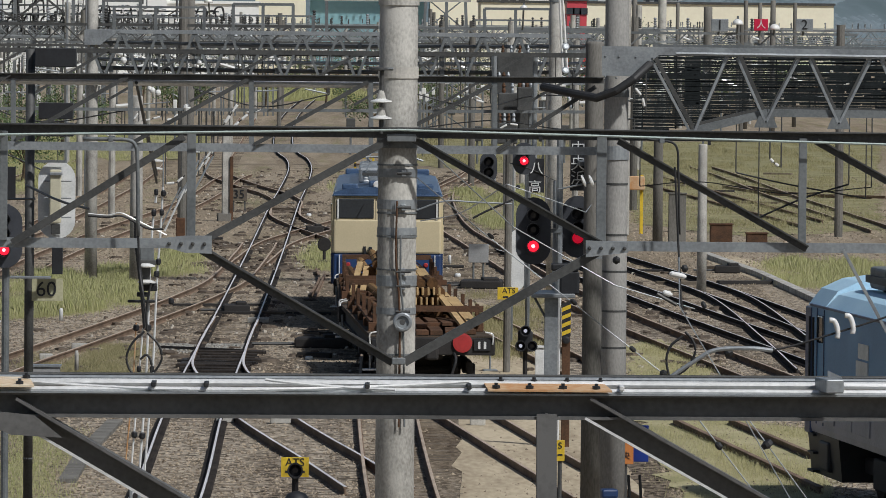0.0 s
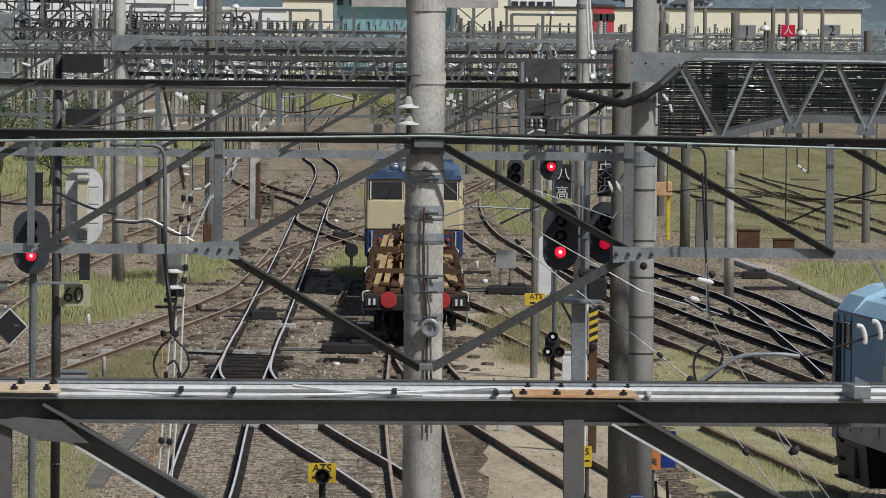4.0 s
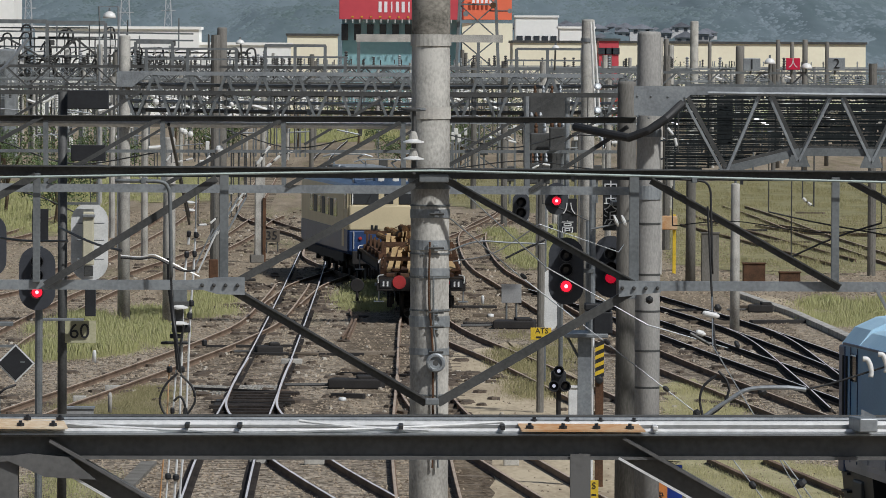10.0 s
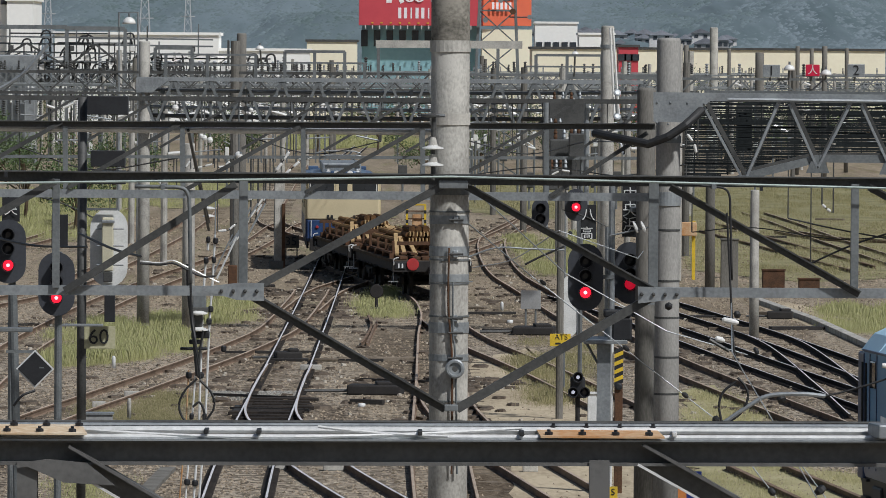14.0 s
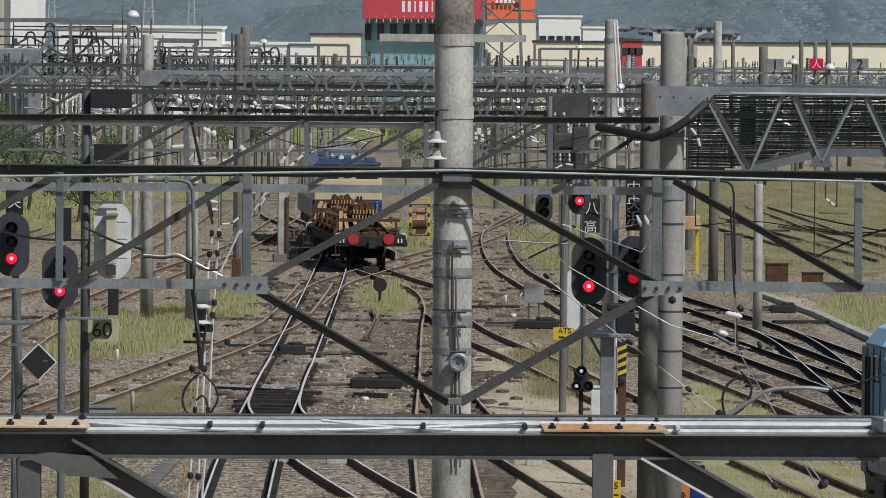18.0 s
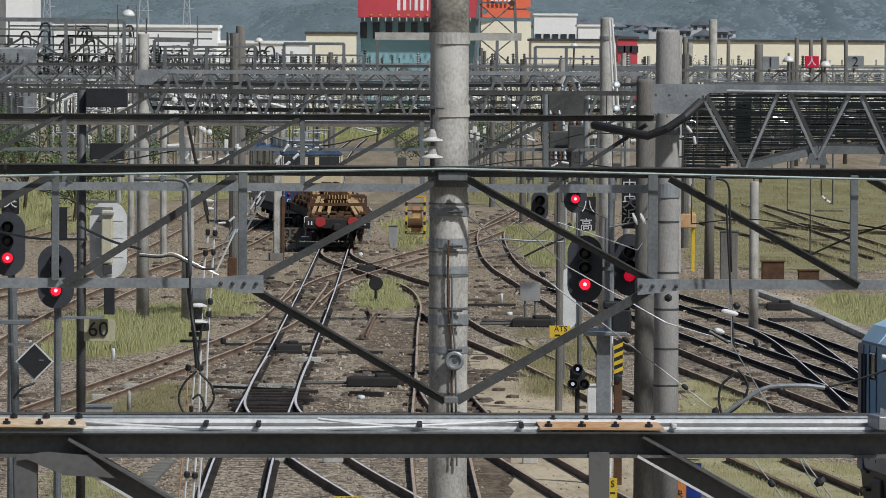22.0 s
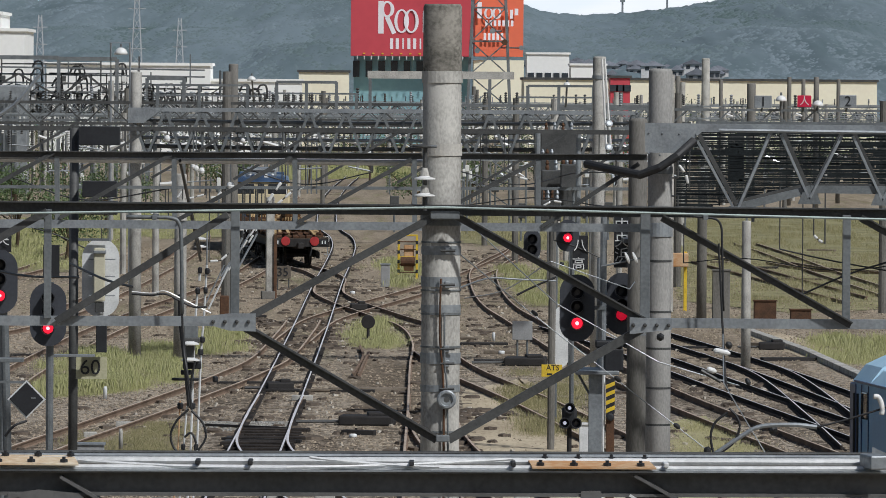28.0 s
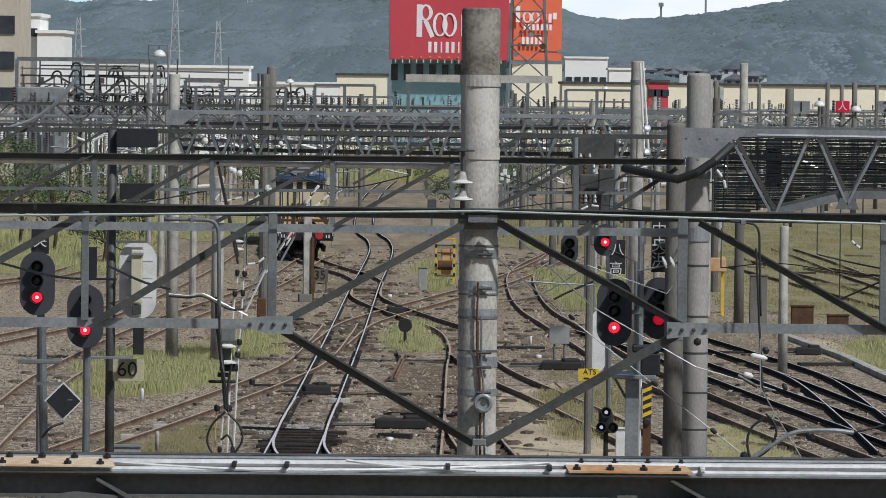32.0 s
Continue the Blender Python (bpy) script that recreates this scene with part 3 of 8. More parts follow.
# ---- thin chord and box girder further back ----
thin = thing("thin_gantry", (-8.578, 125.45, 6.980), "thin dark steel gantry beam", "gantry")
for x in (-12.8,):
    part("column", one(beam, (x, 125.55, LEVEL - 0.2), (x, 125.55, 7.3), rect(0.2, 0.2), (0, 1, 0)), STEEL_DARK, thin)
part("chord", one(beam, (-12.942, 125.45, 7.048), (4.457, 125.45, 7.047), rect(0.1, 0.09)), STEEL_DARK, thin)
part("chord", one(beam, (-12.931, 125.45, 5.892), (4.471, 125.45, 5.957), rect(0.05, 0.06)), STEEL, thin)
for i in range(9):
    xa = -9.64 + 1.581 * i
    part("brace", one(beam, Vector((-0.014, 125.35, 6.047)) + Vector((xa, 0, -xa * 0.012)), Vector((-0.026, 125.35, 7.028)) + Vector((xa + 1.636, 0, -(xa + 1.57) * 0.012)), ell(0.05, 0.05)), STEEL_DARK, thin)


def girder(name, label, ax, bx, y, top, high, deep, bay, mat_a, mat_b, chord=0.1, web=0.07, split=True):
    """A box girder with V-shaped webs."""
    g = thing(name, (ax, y, top - high), label, "gantry")
    for dy in (0, deep):
        for z, h in ((top, chord), (top - high, chord)):
            part("chord", one(beam, (ax, y + dy, z), (bx, y + dy, z), rect(h, h)), mat_a, g)
    n = max(2, round(abs(bx - ax) / bay))
    joined = bmesh.new()
    for dy in (0, deep):
        for i in range(n):
            x0, x1 = ax + (bx - ax) * i / n, ax + (bx - ax) * (i + 1) / n
            xm = (x0 + x1) / 2
            for p, q in (((x0, top), (xm, top - high)), ((xm, top - high), (x1, top))):
                a, b = (p[0], y + dy, p[1]), (q[0], y + dy, q[1])
                if split and dy == 0:
                    part("web", one(beam, a, b, rect(web, web)), mat_b, g)
                else:
                    beam(joined, a, b, rect(web, web))
    for i in range(n + 1):
        x = ax + (bx - ax) * i / n
        for z in (top, top - high):
            beam(joined, (x, y, z), (x, y + deep, z), rect(web, web))
    part("back_lattice", joined, mat_b, g)
    return g


girder("lattice_girder", "grey steel box girder with V-shaped webs on concrete poles", -8.019, 6.592, 187.97, 7.184, 1.35, 1.1, 1.06, STEEL_LIGHT, STEEL, 0.11, 0.075)
for k, (z, r, m) in enumerate(((0.3, 0.05, STEEL), (0.55, 0.06, STEEL_DARK), (0.8, 0.05, STEEL_LIGHT), (1.05, 0.06, STEEL_DARK))):
    c = thing("pipe_run", (-8.019, 187.97, 7.184 - z), "dark pipe laid along a lattice girder", "pipe", "pipes on the girder")
    part("pipe", one(tube, sag((-7.953, 187.97 + 0.3 + 0.15 * k, 7.184 - z), (6.591, 187.97 + 0.3 + 0.15 * k, 7.184 - z), 0.06), r, 8), m, c)
    for q in range(6):
        x = -7.299 + 2.4 * q
        part("pipe_clamp", one(box, (x, 187.97 + 0.3 + 0.15 * k, 7.184 - z - 0.05), (0.12, 2 * r + 0.06, 2 * r + 0.06), 0, 0.01), STEEL, c)
gl = thing("girder_gusset", (-7.583, 186.87, 6.997), "grey gusset plate clamped to a concrete pole", "gusset plate")
part("plate", one(polygon, [(-8.051, 187.89, 7.216), (-7.038, 187.89, 7.228), (-7.589, 187.89, 6.797), (-8.047, 187.89, 6.791)], 0.05), STEEL_LIGHT, gl)

# low frames that stand on the lattice girder
for label, bars, legs_at in (("pale steel bar on two short posts above a girder", ((-1.134, 3.103, 8.24, 0.22),), (-1.06, 2.40)),
                             ("thin steel frame above a girder", ((-3.772, -2.012, 8.01, 0.08), (-3.772, -1.4, 7.68, 0.05)), (-3.76, -2.9, -2.03, -1.45)),
                             ("thin steel frame above a girder", ((3.5, 5.4, 7.95, 0.07), (3.2, 5.6, 7.62, 0.05)), (3.5, 4.4, 5.4)),
                             ("thin steel frame above a girder", ((-7.3, -4.6, 7.9, 0.06), (-7.3, -4.2, 7.6, 0.05)), (-7.2, -6.0, -4.6))):
    fr = thing("low_portal", (legs_at[0], 187.97, 7.24), label, "frame", "frames on the girder")
    for xa, xb, z, h in bars:
        part("bar", one(beam, (xa, 187.97, z), (xb, 187.97, z), rect(0.1, h)), CONCRETE if h > 0.2 else STEEL, fr)
    for x in legs_at:
        part("leg", one(beam, (x, 187.97, 7.2), (x, 187.97, max(b[2] for b in bars) if x < bars[0][1] + 0.1 else bars[-1][2]), rect(0.09, 0.09), (0, 1, 0)), STEEL, fr)

# ---- heavy girder to the right, fixed to a pole by a haunch ----
big = thing("haunched_girder", (4.212, 94.09, 6.477), "heavy grey steel girder with V-shaped webs and a dark mesh behind", "gantry")
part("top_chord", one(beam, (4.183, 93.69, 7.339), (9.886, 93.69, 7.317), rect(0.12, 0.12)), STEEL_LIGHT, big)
# Chords and webs at the back take darker steel than those in front.
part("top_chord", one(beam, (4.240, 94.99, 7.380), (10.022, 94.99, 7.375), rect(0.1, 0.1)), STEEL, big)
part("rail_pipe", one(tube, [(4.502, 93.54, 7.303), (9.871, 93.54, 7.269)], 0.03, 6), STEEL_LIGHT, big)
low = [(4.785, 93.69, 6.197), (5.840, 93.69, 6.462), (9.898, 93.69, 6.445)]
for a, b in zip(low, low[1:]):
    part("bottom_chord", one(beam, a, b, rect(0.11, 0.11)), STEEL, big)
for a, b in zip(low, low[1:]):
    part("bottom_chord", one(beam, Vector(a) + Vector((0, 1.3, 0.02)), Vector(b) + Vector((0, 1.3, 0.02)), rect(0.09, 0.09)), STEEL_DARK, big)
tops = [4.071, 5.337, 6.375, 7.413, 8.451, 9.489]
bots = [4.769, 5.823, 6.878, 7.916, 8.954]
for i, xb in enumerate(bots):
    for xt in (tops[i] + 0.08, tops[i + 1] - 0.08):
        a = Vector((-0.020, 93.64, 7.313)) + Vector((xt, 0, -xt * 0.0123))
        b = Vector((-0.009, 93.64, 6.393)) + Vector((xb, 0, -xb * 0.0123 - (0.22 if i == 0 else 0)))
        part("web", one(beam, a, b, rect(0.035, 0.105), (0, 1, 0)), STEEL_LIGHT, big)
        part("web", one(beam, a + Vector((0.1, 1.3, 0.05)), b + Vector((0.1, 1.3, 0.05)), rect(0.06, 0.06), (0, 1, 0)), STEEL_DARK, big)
    part("node_plate", one(polygon, [Vector(b) + Vector(v) for v in ((-0.17, -0.05, -0.07), (0.17, -0.05, -0.07), (0.1, -0.05, 0.1), (-0.1, -0.05, 0.1))], 0.012), STEEL, big)
part("haunch_plate", one(polygon, [(3.434, 93.49, 7.404), (4.401, 93.49, 7.399), (3.870, 93.49, 6.970), (3.439, 93.49, 6.981)], 0.014), STEEL_LIGHT, big, "riveted pale grey haunch plate")
for x, z in ((3.486, 7.255), (3.486, 6.963), (3.680, 7.252), (3.924, 7.249), (4.167, 7.238), (3.648, 6.944), (3.810, 6.926), (4.045, 7.102)):
    part("rivet", one(lathe, (x, 93.49, z), [(0.018, 0), (0.014, 0.012), (0.004, 0.016)], 8, (0, -1, 0)), STEEL, big)
# dark mesh of thin strips along the girder's far side
NET = mat("dark_mesh_strip", (0.025, 0.03, 0.031), (0.012, 0.014, 0.015), 0.9, 0.0, 3, 30, 0.05)
strips = bmesh.new()
rnd = random.Random(9)
for i in range(44):
    z = 7.275 - 0.0262 * i + rnd.uniform(-0.005, 0.005)
    x = 4.05
    end = 10.3 if z > 6.42 else 6.0 - (6.42 - z) * 5.2
    while x < end:
        w = min(rnd.uniform(0.5, 2.2), end - x)
        beam(strips, (x, 97.37, z), (x + w, 97.37, z + rnd.uniform(-0.006, 0.006)), rect(0.006, rnd.choice((0.019, 0.023, 0.026, 0.028)) + 0.004 * min(1.0, max(0.0, x - 5.2))))
        x += w + rnd.choice((0.0, 0.0, 0.02, 0.05))
part("mesh_panel", strips, NET, big, "dark mesh panel of thin strips, seen through in places")
for i in range(13):
    x = 4.2 + 0.5 * i
    part("mesh_stay", one(beam, (x, 97.39, 7.28), (x, 97.39, 6.15 if x < 5 else 6.42), rect(0.02, 0.006), (0, 1, 0)), NET, big)
for x, w in ((4.95, 0.24), (8.1, 0.3)):
    part("cable_box", one(box, (x, 97.55, 6.86), (w, 0.1, 0.72), 0, 0.01), STEEL_DARK, big)
part("black_sleeve", one(tube, [(2.618, 94.29, 6.800), (2.972, 93.79, 6.728), (3.366, 93.39, 6.657), (3.645, 93.29, 6.767), (3.887, 93.29, 6.932), (4.136, 93.49, 7.152)], 0.062, 10), RUBBER, big, "black cable bundle")

# ---- concrete poles ----
def pole(top, r, foot=None, material=CONCRETE, label="tapered grey concrete pole", bands=(), n=20, flare=0.12):
    x, y, z = top
    base = foot if foot is not None else -0.3
    p = thing("concrete_pole", (x, y, base), label, "pole", "concrete poles")
    h = z - base
    part("shaft", one(lathe, (x, y, base), [(r * (1 + flare), 0), (r * (1 + flare * 0.5), h * 0.5), (r, h - 0.05), (r * 0.93, h - 0.01), (r * 0.7, h)], n), material, p, smooth=True)
    for z0, hh, m, grow in bands:
        part("band", one(lathe, (x, y, z0 - hh / 2), [(r * 1.0, 0), (r + grow, 0), (r + grow, hh), (r * 1.0, hh)], n), m, p)
    return p


tall = pole((0.366, 66.91, 8.741), 0.198, None, CONCRETE, "tall grey concrete pole with steel bands and clamps",
            [(8.003, 0.12, CONCRETE, 0.014), (7.253, 0.12, mat("pale_band", (0.56, 0.54, 0.48), (0.42, 0.4, 0.36), 0.8, 0, 4, 40, 0.1), 0.012), (6.531, 0.11, STEEL, 0.02)]
            + [(z, 0.018, STEEL, 0.012) for z in (6.304, 5.809, 5.565, 5.227, 4.353)]
            + [(6.22, 0.09, STEEL_LIGHT, 0.009), (5.897, 0.1, STEEL_LIGHT, 0.01), (5.62, 0.08, STEEL_LIGHT, 0.008), (5.110, 0.11, STEEL_LIGHT, 0.012), (4.8, 0.07, STEEL_LIGHT, 0.009)], 28, 0.03)
part("stained_head", one(lathe, (0.365, 66.91, 8.044), [(0.2, 0), (0.2, 0.03), (0.2, 8.741 - 8.044 - 0.02), (0.186, 8.741 - 8.044 + 0.01)], 28), mat("stained_concrete", (0.3, 0.28, 0.24), (0.1, 0.095, 0.08), 0.95, 0, 5, 30, 0.4, 0, (0.7, 0.7, 0.9)), tall, "dark weather-stained pole head", smooth=True)
for z in (6.22, 5.87, 5.21, 5.06, 4.80):
    lug = part("clamp_lug", one(box, (0.43, 66.7, z), (0.05, 0.07, 0.07), 0, 0.008), STEEL_LIGHT, tall)
    part("clamp_bolt", one(lathe, (0.36, 66.67, z), [(0.014, 0), (0.014, 0.15)], 8, (1, 0, 0)), STEEL_DARK, lug)
part("down_wire", one(tube, bow([(0.364, 66.67, 5.933), (0.359, 66.67, 5.352), (0.401, 66.67, 4.772), (0.403, 66.67, 3.610)]), 0.012, 6), RUST_DARK, tall)
part("down_wire", one(tube, bow([(0.403, 66.67, 5.585), (0.409, 66.67, 5.063), (0.436, 66.67, 4.772), (0.461, 66.67, 3.611)]), 0.012, 6), STEEL, tall)
ring = thing("ring_insulator", (0.430, 66.63, 4.693), "grey disc insulator hung on a wire beside the pole", "insulator")
part("disc", one(lathe, (0.431, 66.65, 4.692), [(0.085, 0), (0.1, 0.012), (0.1, 0.03), (0.085, 0.042), (0.066, 0.042), (0.06, 0.02), (0.03, 0.018), (0.02, 0.018)], 24, (0, -1, 0)), STEEL_LIGHT, ring)
part("pin", one(lathe, (0.430, 66.55, 4.697), [(0.03, 0), (0.03, 0.06)], 10, (0, -1, 0)), STEEL_DARK, ring)
bells = thing("bell_insulator", (0.186, 66.51, 7.150), "two white porcelain bell insulators on a pin beside the pole", "insulator")
part("pin", one(tube, [(0.196, 66.56, 7.312), (0.193, 66.56, 6.629)], 0.022, 8), STEEL_DARK, bells)
for y0 in (6.945, 6.772):
    bell = part("bell", one(lathe, (0.190, 66.56, y0), [(0.1, 0), (0.112, 0.008), (0.108, 0.02), (0.06, 0.034), (0.045, 0.045)], 20), PORCELAIN, bells)
    part("bell_neck", one(lathe, (0.190, 66.56, y0 + 0.04), [(0.05, 0), (0.04, 0.045), (0.028, 0.08), (0.02, 0.085)], 14), CONCRETE, bell, "grey cement neck")
part("cap_disc", one(lathe, (0.16, 66.56, 7.27), [(0.03, 0), (0.1, 0.012), (0.1, 0.026), (0.04, 0.04)], 16), STEEL_DARK, bells)
part("arm", one(tube, [(0.115, 66.56, 7.288), (0.312, 66.56, 7.290)], 0.018, 6), STEEL, bells)

dark_bands = [(z, 0.03, STEEL_DARK, 0.01) for z in (5.406, 4.669, 4.137, 3.563, 3.031)]
pole((3.675, 94.09, 8.189), 0.172, None, STAINED, "grey concrete pole that carries a steel girder",
              [(6.716, 0.1, STEEL, 0.015), (5.857, 0.2, STEEL_LIGHT, 0.02)] + dark_bands, 24, 0.08)
# Dark concrete here: the shade on this pole is put into its colour.
pole((3.477, 97.47, 7.450), 0.14, None, CONCRETE_DARK, "slim grey concrete pole beside a thicker one", [(4.210, 0.03, STEEL, 0.012)], 18, 0.1)
pole((4.958, 167.27, 8.714), 0.17, None, CONCRETE, "grey concrete pole with a string of insulators", [(8.176, 0.1, STEEL_LIGHT, 0.02)])
pole((-7.840, 188.42, 8.281), 0.165, None, CONCRETE)
pole((-5.855, 219.55, 8.631), 0.165, None, CONCRETE_DARK, "weathered dark concrete pole")
pole((-6.503, 187.67, 5.342), 0.17, None, CONCRETE, "short pale concrete pole")
pole((18.269, 397.27, 9.773), 0.25, None, CONCRETE, "pale slim concrete pole")
for x, y, z, r in ((17.86, 428, 8.75, 0.17), (21.76, 450, 8.55, 0.13), (22.70, 428, 8.28, 0.29), (26.49, 450, 8.76, 0.15), (29.30, 480, 8.67, 0.15), (26.98, 428, 8.74, 0.18), (30.56, 460, 8.66, 0.14)):
    pole((x, y, z), r, None, CONCRETE_DARK, "weathered dark concrete pole", n=12)
pole((10.153, 222.55, 4.731), 0.16, None, CONCRETE_DARK, "stained concrete pole in dry grass", n=12)
pole((9.766, 186.07, 4.132), 0.13, None, CONCRETE, "slim concrete pole in dry grass", n=12)

# post with a number plate at the branch
hp = thing("square_post", (*(-5.11, 244.89), LEVEL), "square concrete post with rust-stained lower half", "post")
part("shaft", one(box, (*(-5.11, 244.89), 1.7), (0.3, 0.26, 4.0), 8, 0.02), CONCRETE, hp)
part("rusty_face", one(box, ((-4.92, 244.96)[0], (-5.11, 244.89)[1] - 0.06, 1.0), (0.12, 0.26, 2.6), 8, 0.01), RUST_DARK, hp)
part("footing", one(box, ((-5.18, 244.87)[0], (-5.18, 244.87)[1], LEVEL + 0.15), (0.5, 0.45, 0.3), 8, 0.02), CONCRETE_DARK, hp)


# ---- writing ----
def writing(name, text, at, size, material, parent, turn=(90, 0, 0), thick=0.004):
    cu = bpy.data.curves.new(name, "FONT")
    cu.body, cu.size, cu.align_x, cu.align_y, cu.extrude = text, size, "CENTER", "CENTER", thick
    ob = bpy.data.objects.new(name, cu)
    scene.collection.objects.link(ob)
    bpy.context.view_layer.update()
    me = bpy.data.meshes.new_from_object(ob.evaluated_get(bpy.context.evaluated_depsgraph_get()))
    bpy.data.objects.remove(ob)
    me.materials.clear()
    me.materials.append(material)
    w = new(name, me)
    w.parent = parent
    w.matrix_basis = pose(*(Vector(at) - ORIGIN[parent]), *turn)
    ORIGIN[w] = ORIGIN[parent]
    return w


# ---- signals ----
SIGNAL_BLACK = mat("faded_black_board", (0.05, 0.055, 0.065), (0.035, 0.038, 0.046), 0.6, 0, 2, 20, 0.05)
HOT_LAMP = glow("bright_red_bulb", (1.0, 0.5, 0.52), 2.6)

def board(bm, c, w, h, thick=0.03):
    x, y, z = c
    r = w / 2
    pts = [(x + r * math.cos(a), y, z + (h / 2 - r) + r * math.sin(a)) for a in [math.pi * i / 12 for i in range(13)]]
    pts += [(x + r * math.cos(a), y, z - (h / 2 - r) + r * math.sin(a)) for a in [math.pi + math.pi * i / 12 for i in range(13)]]
    polygon(bm, pts[::-1], thick)


def signal(c, w, h, lamps, lit, label, mast=None, plate=None, words=(), lens=0.085, glass=None):
    """An oval signal head; lamps: heights of the lenses from its centre."""
    x, y, z = c
    s = thing("railway_signal", (x, y, LEVEL if mast and not mast[2:] else z - h / 2), label, "signal", "signals of the yard")
    head = part("backboard", one(board, c, w, h), SIGNAL_BLACK, s)
    part("lamp_case", one(box, (x, y + 0.14, z), (w * 0.45, 0.2, h * 0.7), 0, 0.02), BLACK, s)
    for i, dz in enumerate(lamps):
        lx = part("lens", one(lathe, (x, y - 0.02, z + dz), [(lens, 0), (lens, 0.012), (lens * 0.5, 0.03)], 16, (0, -1, 0)), (glass or RED_LAMP) if i == lit else LENS, head)
        if i == lit and not glass:
            part("bulb", one(lathe, (x, y - 0.045, z + dz), [(lens * 0.36, 0), (lens * 0.32, 0.01), (lens * 0.1, 0.02)], 12, (0, -1, 0)), HOT_LAMP, lx)
        hood = one(lathe, (x, y - 0.005, z + dz), [(lens + 0.02, 0), (lens + 0.02, 0.15), (lens + 0.012, 0.15), (lens + 0.012, 0.01)], 16, (0, -1, 0))
        part("hood", hood, BLACK, head)
    if mast:
        ends = mast[2:] or (LEVEL, z + h / 2)
        part("mast", one(tube, [(x + mast[0], y + 0.2, ends[0]), (x + mast[0], y + 0.2, ends[1])], mast[1], 10), STEEL_LIGHT if mast[2:] else STEEL, s)
        part("stay", one(box, (x + mast[0] / 2, y + 0.16, z), (abs(mast[0]) + 0.06, 0.05, 0.06)), STEEL, s)
    if plate:
        px, pz, pw, ph = plate
        pl = part("route_plate", one(box, (px, y + 0.03, pz), (pw, 0.03, ph), 0, 0.004), BLACK, s)
        for text, at, size in words:
            writing("lettering", text, at, size, WHITE, pl)
    return s


signal((-6.461, 103.55, 4.743), 0.56, 1.02, (0.27, 0.05, -0.22), 2, "black oval signal showing red under a lettered plate", (0.05, 0.06),
       (-6.423, 5.437, 0.28, 0.44), (("央", (-6.421, 103.53, 5.411), 0.22),))
signal((-5.690, 103.55, 4.229), 0.58, 1.02, (0.27, 0.05, -0.22), 2, "black oval signal showing red behind a gantry post", (0.02, 0.06),
       (-5.645, 5.086, 0.26, 0.5), ())
signal((2.602, 98.27, 4.571), 0.53, 1.02, (0.24, 0.02, -0.23), 2, "black oval signal showing red beside a concrete pole", (0.40, 0.05, 3.62, 6.0))
signal((3.310, 99.27, 4.606), 0.50, 0.95, (0.2, -0.02, -0.17), 2, "black oval signal glowing dim red behind a concrete pole", (-0.34, 0.04, 3.62, 5.3), glass=glow("dim_red_lens", (0.75, 0.01, 0.04), 0.75))
signal((3.129, 125.45, 5.046), 0.44, 0.62, (0.12, -0.04), 1, "small black signal showing red with a lettered plate", (0.2, 0.05, 4.75, 7.02),
       (3.374, 4.721, 0.30, 0.66), (("八", (3.371, 125.43, 4.853), 0.26), ("高", (3.343, 125.43, 4.492), 0.26)))
signal((2.437, 125.1, 4.883), 0.33, 0.57, (0.1, -0.1), -1, "small black signal seen edge-on", (0.1, 0.05, 4.6, 7.02))
tall_plate = thing("route_sign", (3.298, 98.77, 5.577), "tall black plate with white lettering on a pole", "sign")
part("plate", one(box, (3.298, 98.77, 5.594), (0.26, 0.04, 0.84), 0, 0.004), BLACK, tall_plate)
for text, at in (("中", (3.286, 98.74, 5.801)), ("央", (3.289, 98.74, 5.577)), ("浜", (3.291, 98.74, 5.354))):
    writing("lettering", text, at, 0.24, WHITE, tall_plate)
part("stay", one(box, (3.427, 98.17, 5.607), (0.3, 1.3, 0.06)), STEEL, tall_plate)

# signal seen from behind: white oval board with a cream lamp case, on a dark mast
back = thing("signal_from_behind", (-5.344, 104.55, LEVEL), "white oval signal board seen from behind on a dark mast", "signal", "signals of the yard")
part("mast", one(tube, [(-5.340, 104.65, LEVEL), (-5.340, 104.55, 7.200)], 0.075, 12), STEEL_DARK, back, smooth=True)
part("backboard", one(board, (-4.900, 104.45, 4.789), 0.6, 1.26), WHITE, back)
lc = part("lamp_case", one(box, (-4.912, 104.30, 4.848), (0.18, 0.2, 0.86), 0, 0.02), mat("cream_paint", (0.6, 0.57, 0.42), (0.48, 0.45, 0.33), 0.6), back, "cream lamp case")
part("case_lid", one(box, (-4.906, 104.28, 5.212), (0.2, 0.24, 0.05), 0, 0.01), STEEL_LIGHT, lc)
for y in (5.094, 4.822, 4.514):
    part("handle", one(tube, [(-5.091, 104.25, y), (-4.656, 104.25, y)], 0.012, 6), STEEL_LIGHT, lc)
part("case_foot", one(box, (-4.906, 104.30, 4.322), (0.14, 0.16, 0.16), 0, 0.01), STEEL_DARK, back)
part("top_arm", one(box, (-5.011, 104.35, 5.408), (0.5, 0.06, 0.04)), STEEL, back)
part("black_case", one(box, (-4.876, 104.35, 3.848), (0.17, 0.15, 0.5), 0, 0.01), BLACK, back)
part("step", one(box, (-5.304, 104.25, 3.547), (0.65, 0.25, 0.035), 0, 0.005), STEEL_LIGHT, back, "perforated steel step")
for z in (0.6, 1.2, 1.8, 2.6, 3.0, 3.5, 4.2, 4.8, 5.4):
    part("band", one(lathe, (-5.340, 104.65, z), [(0.075, 0), (0.085, 0), (0.085, 0.025), (0.075, 0.025)], 12), STEEL, back)
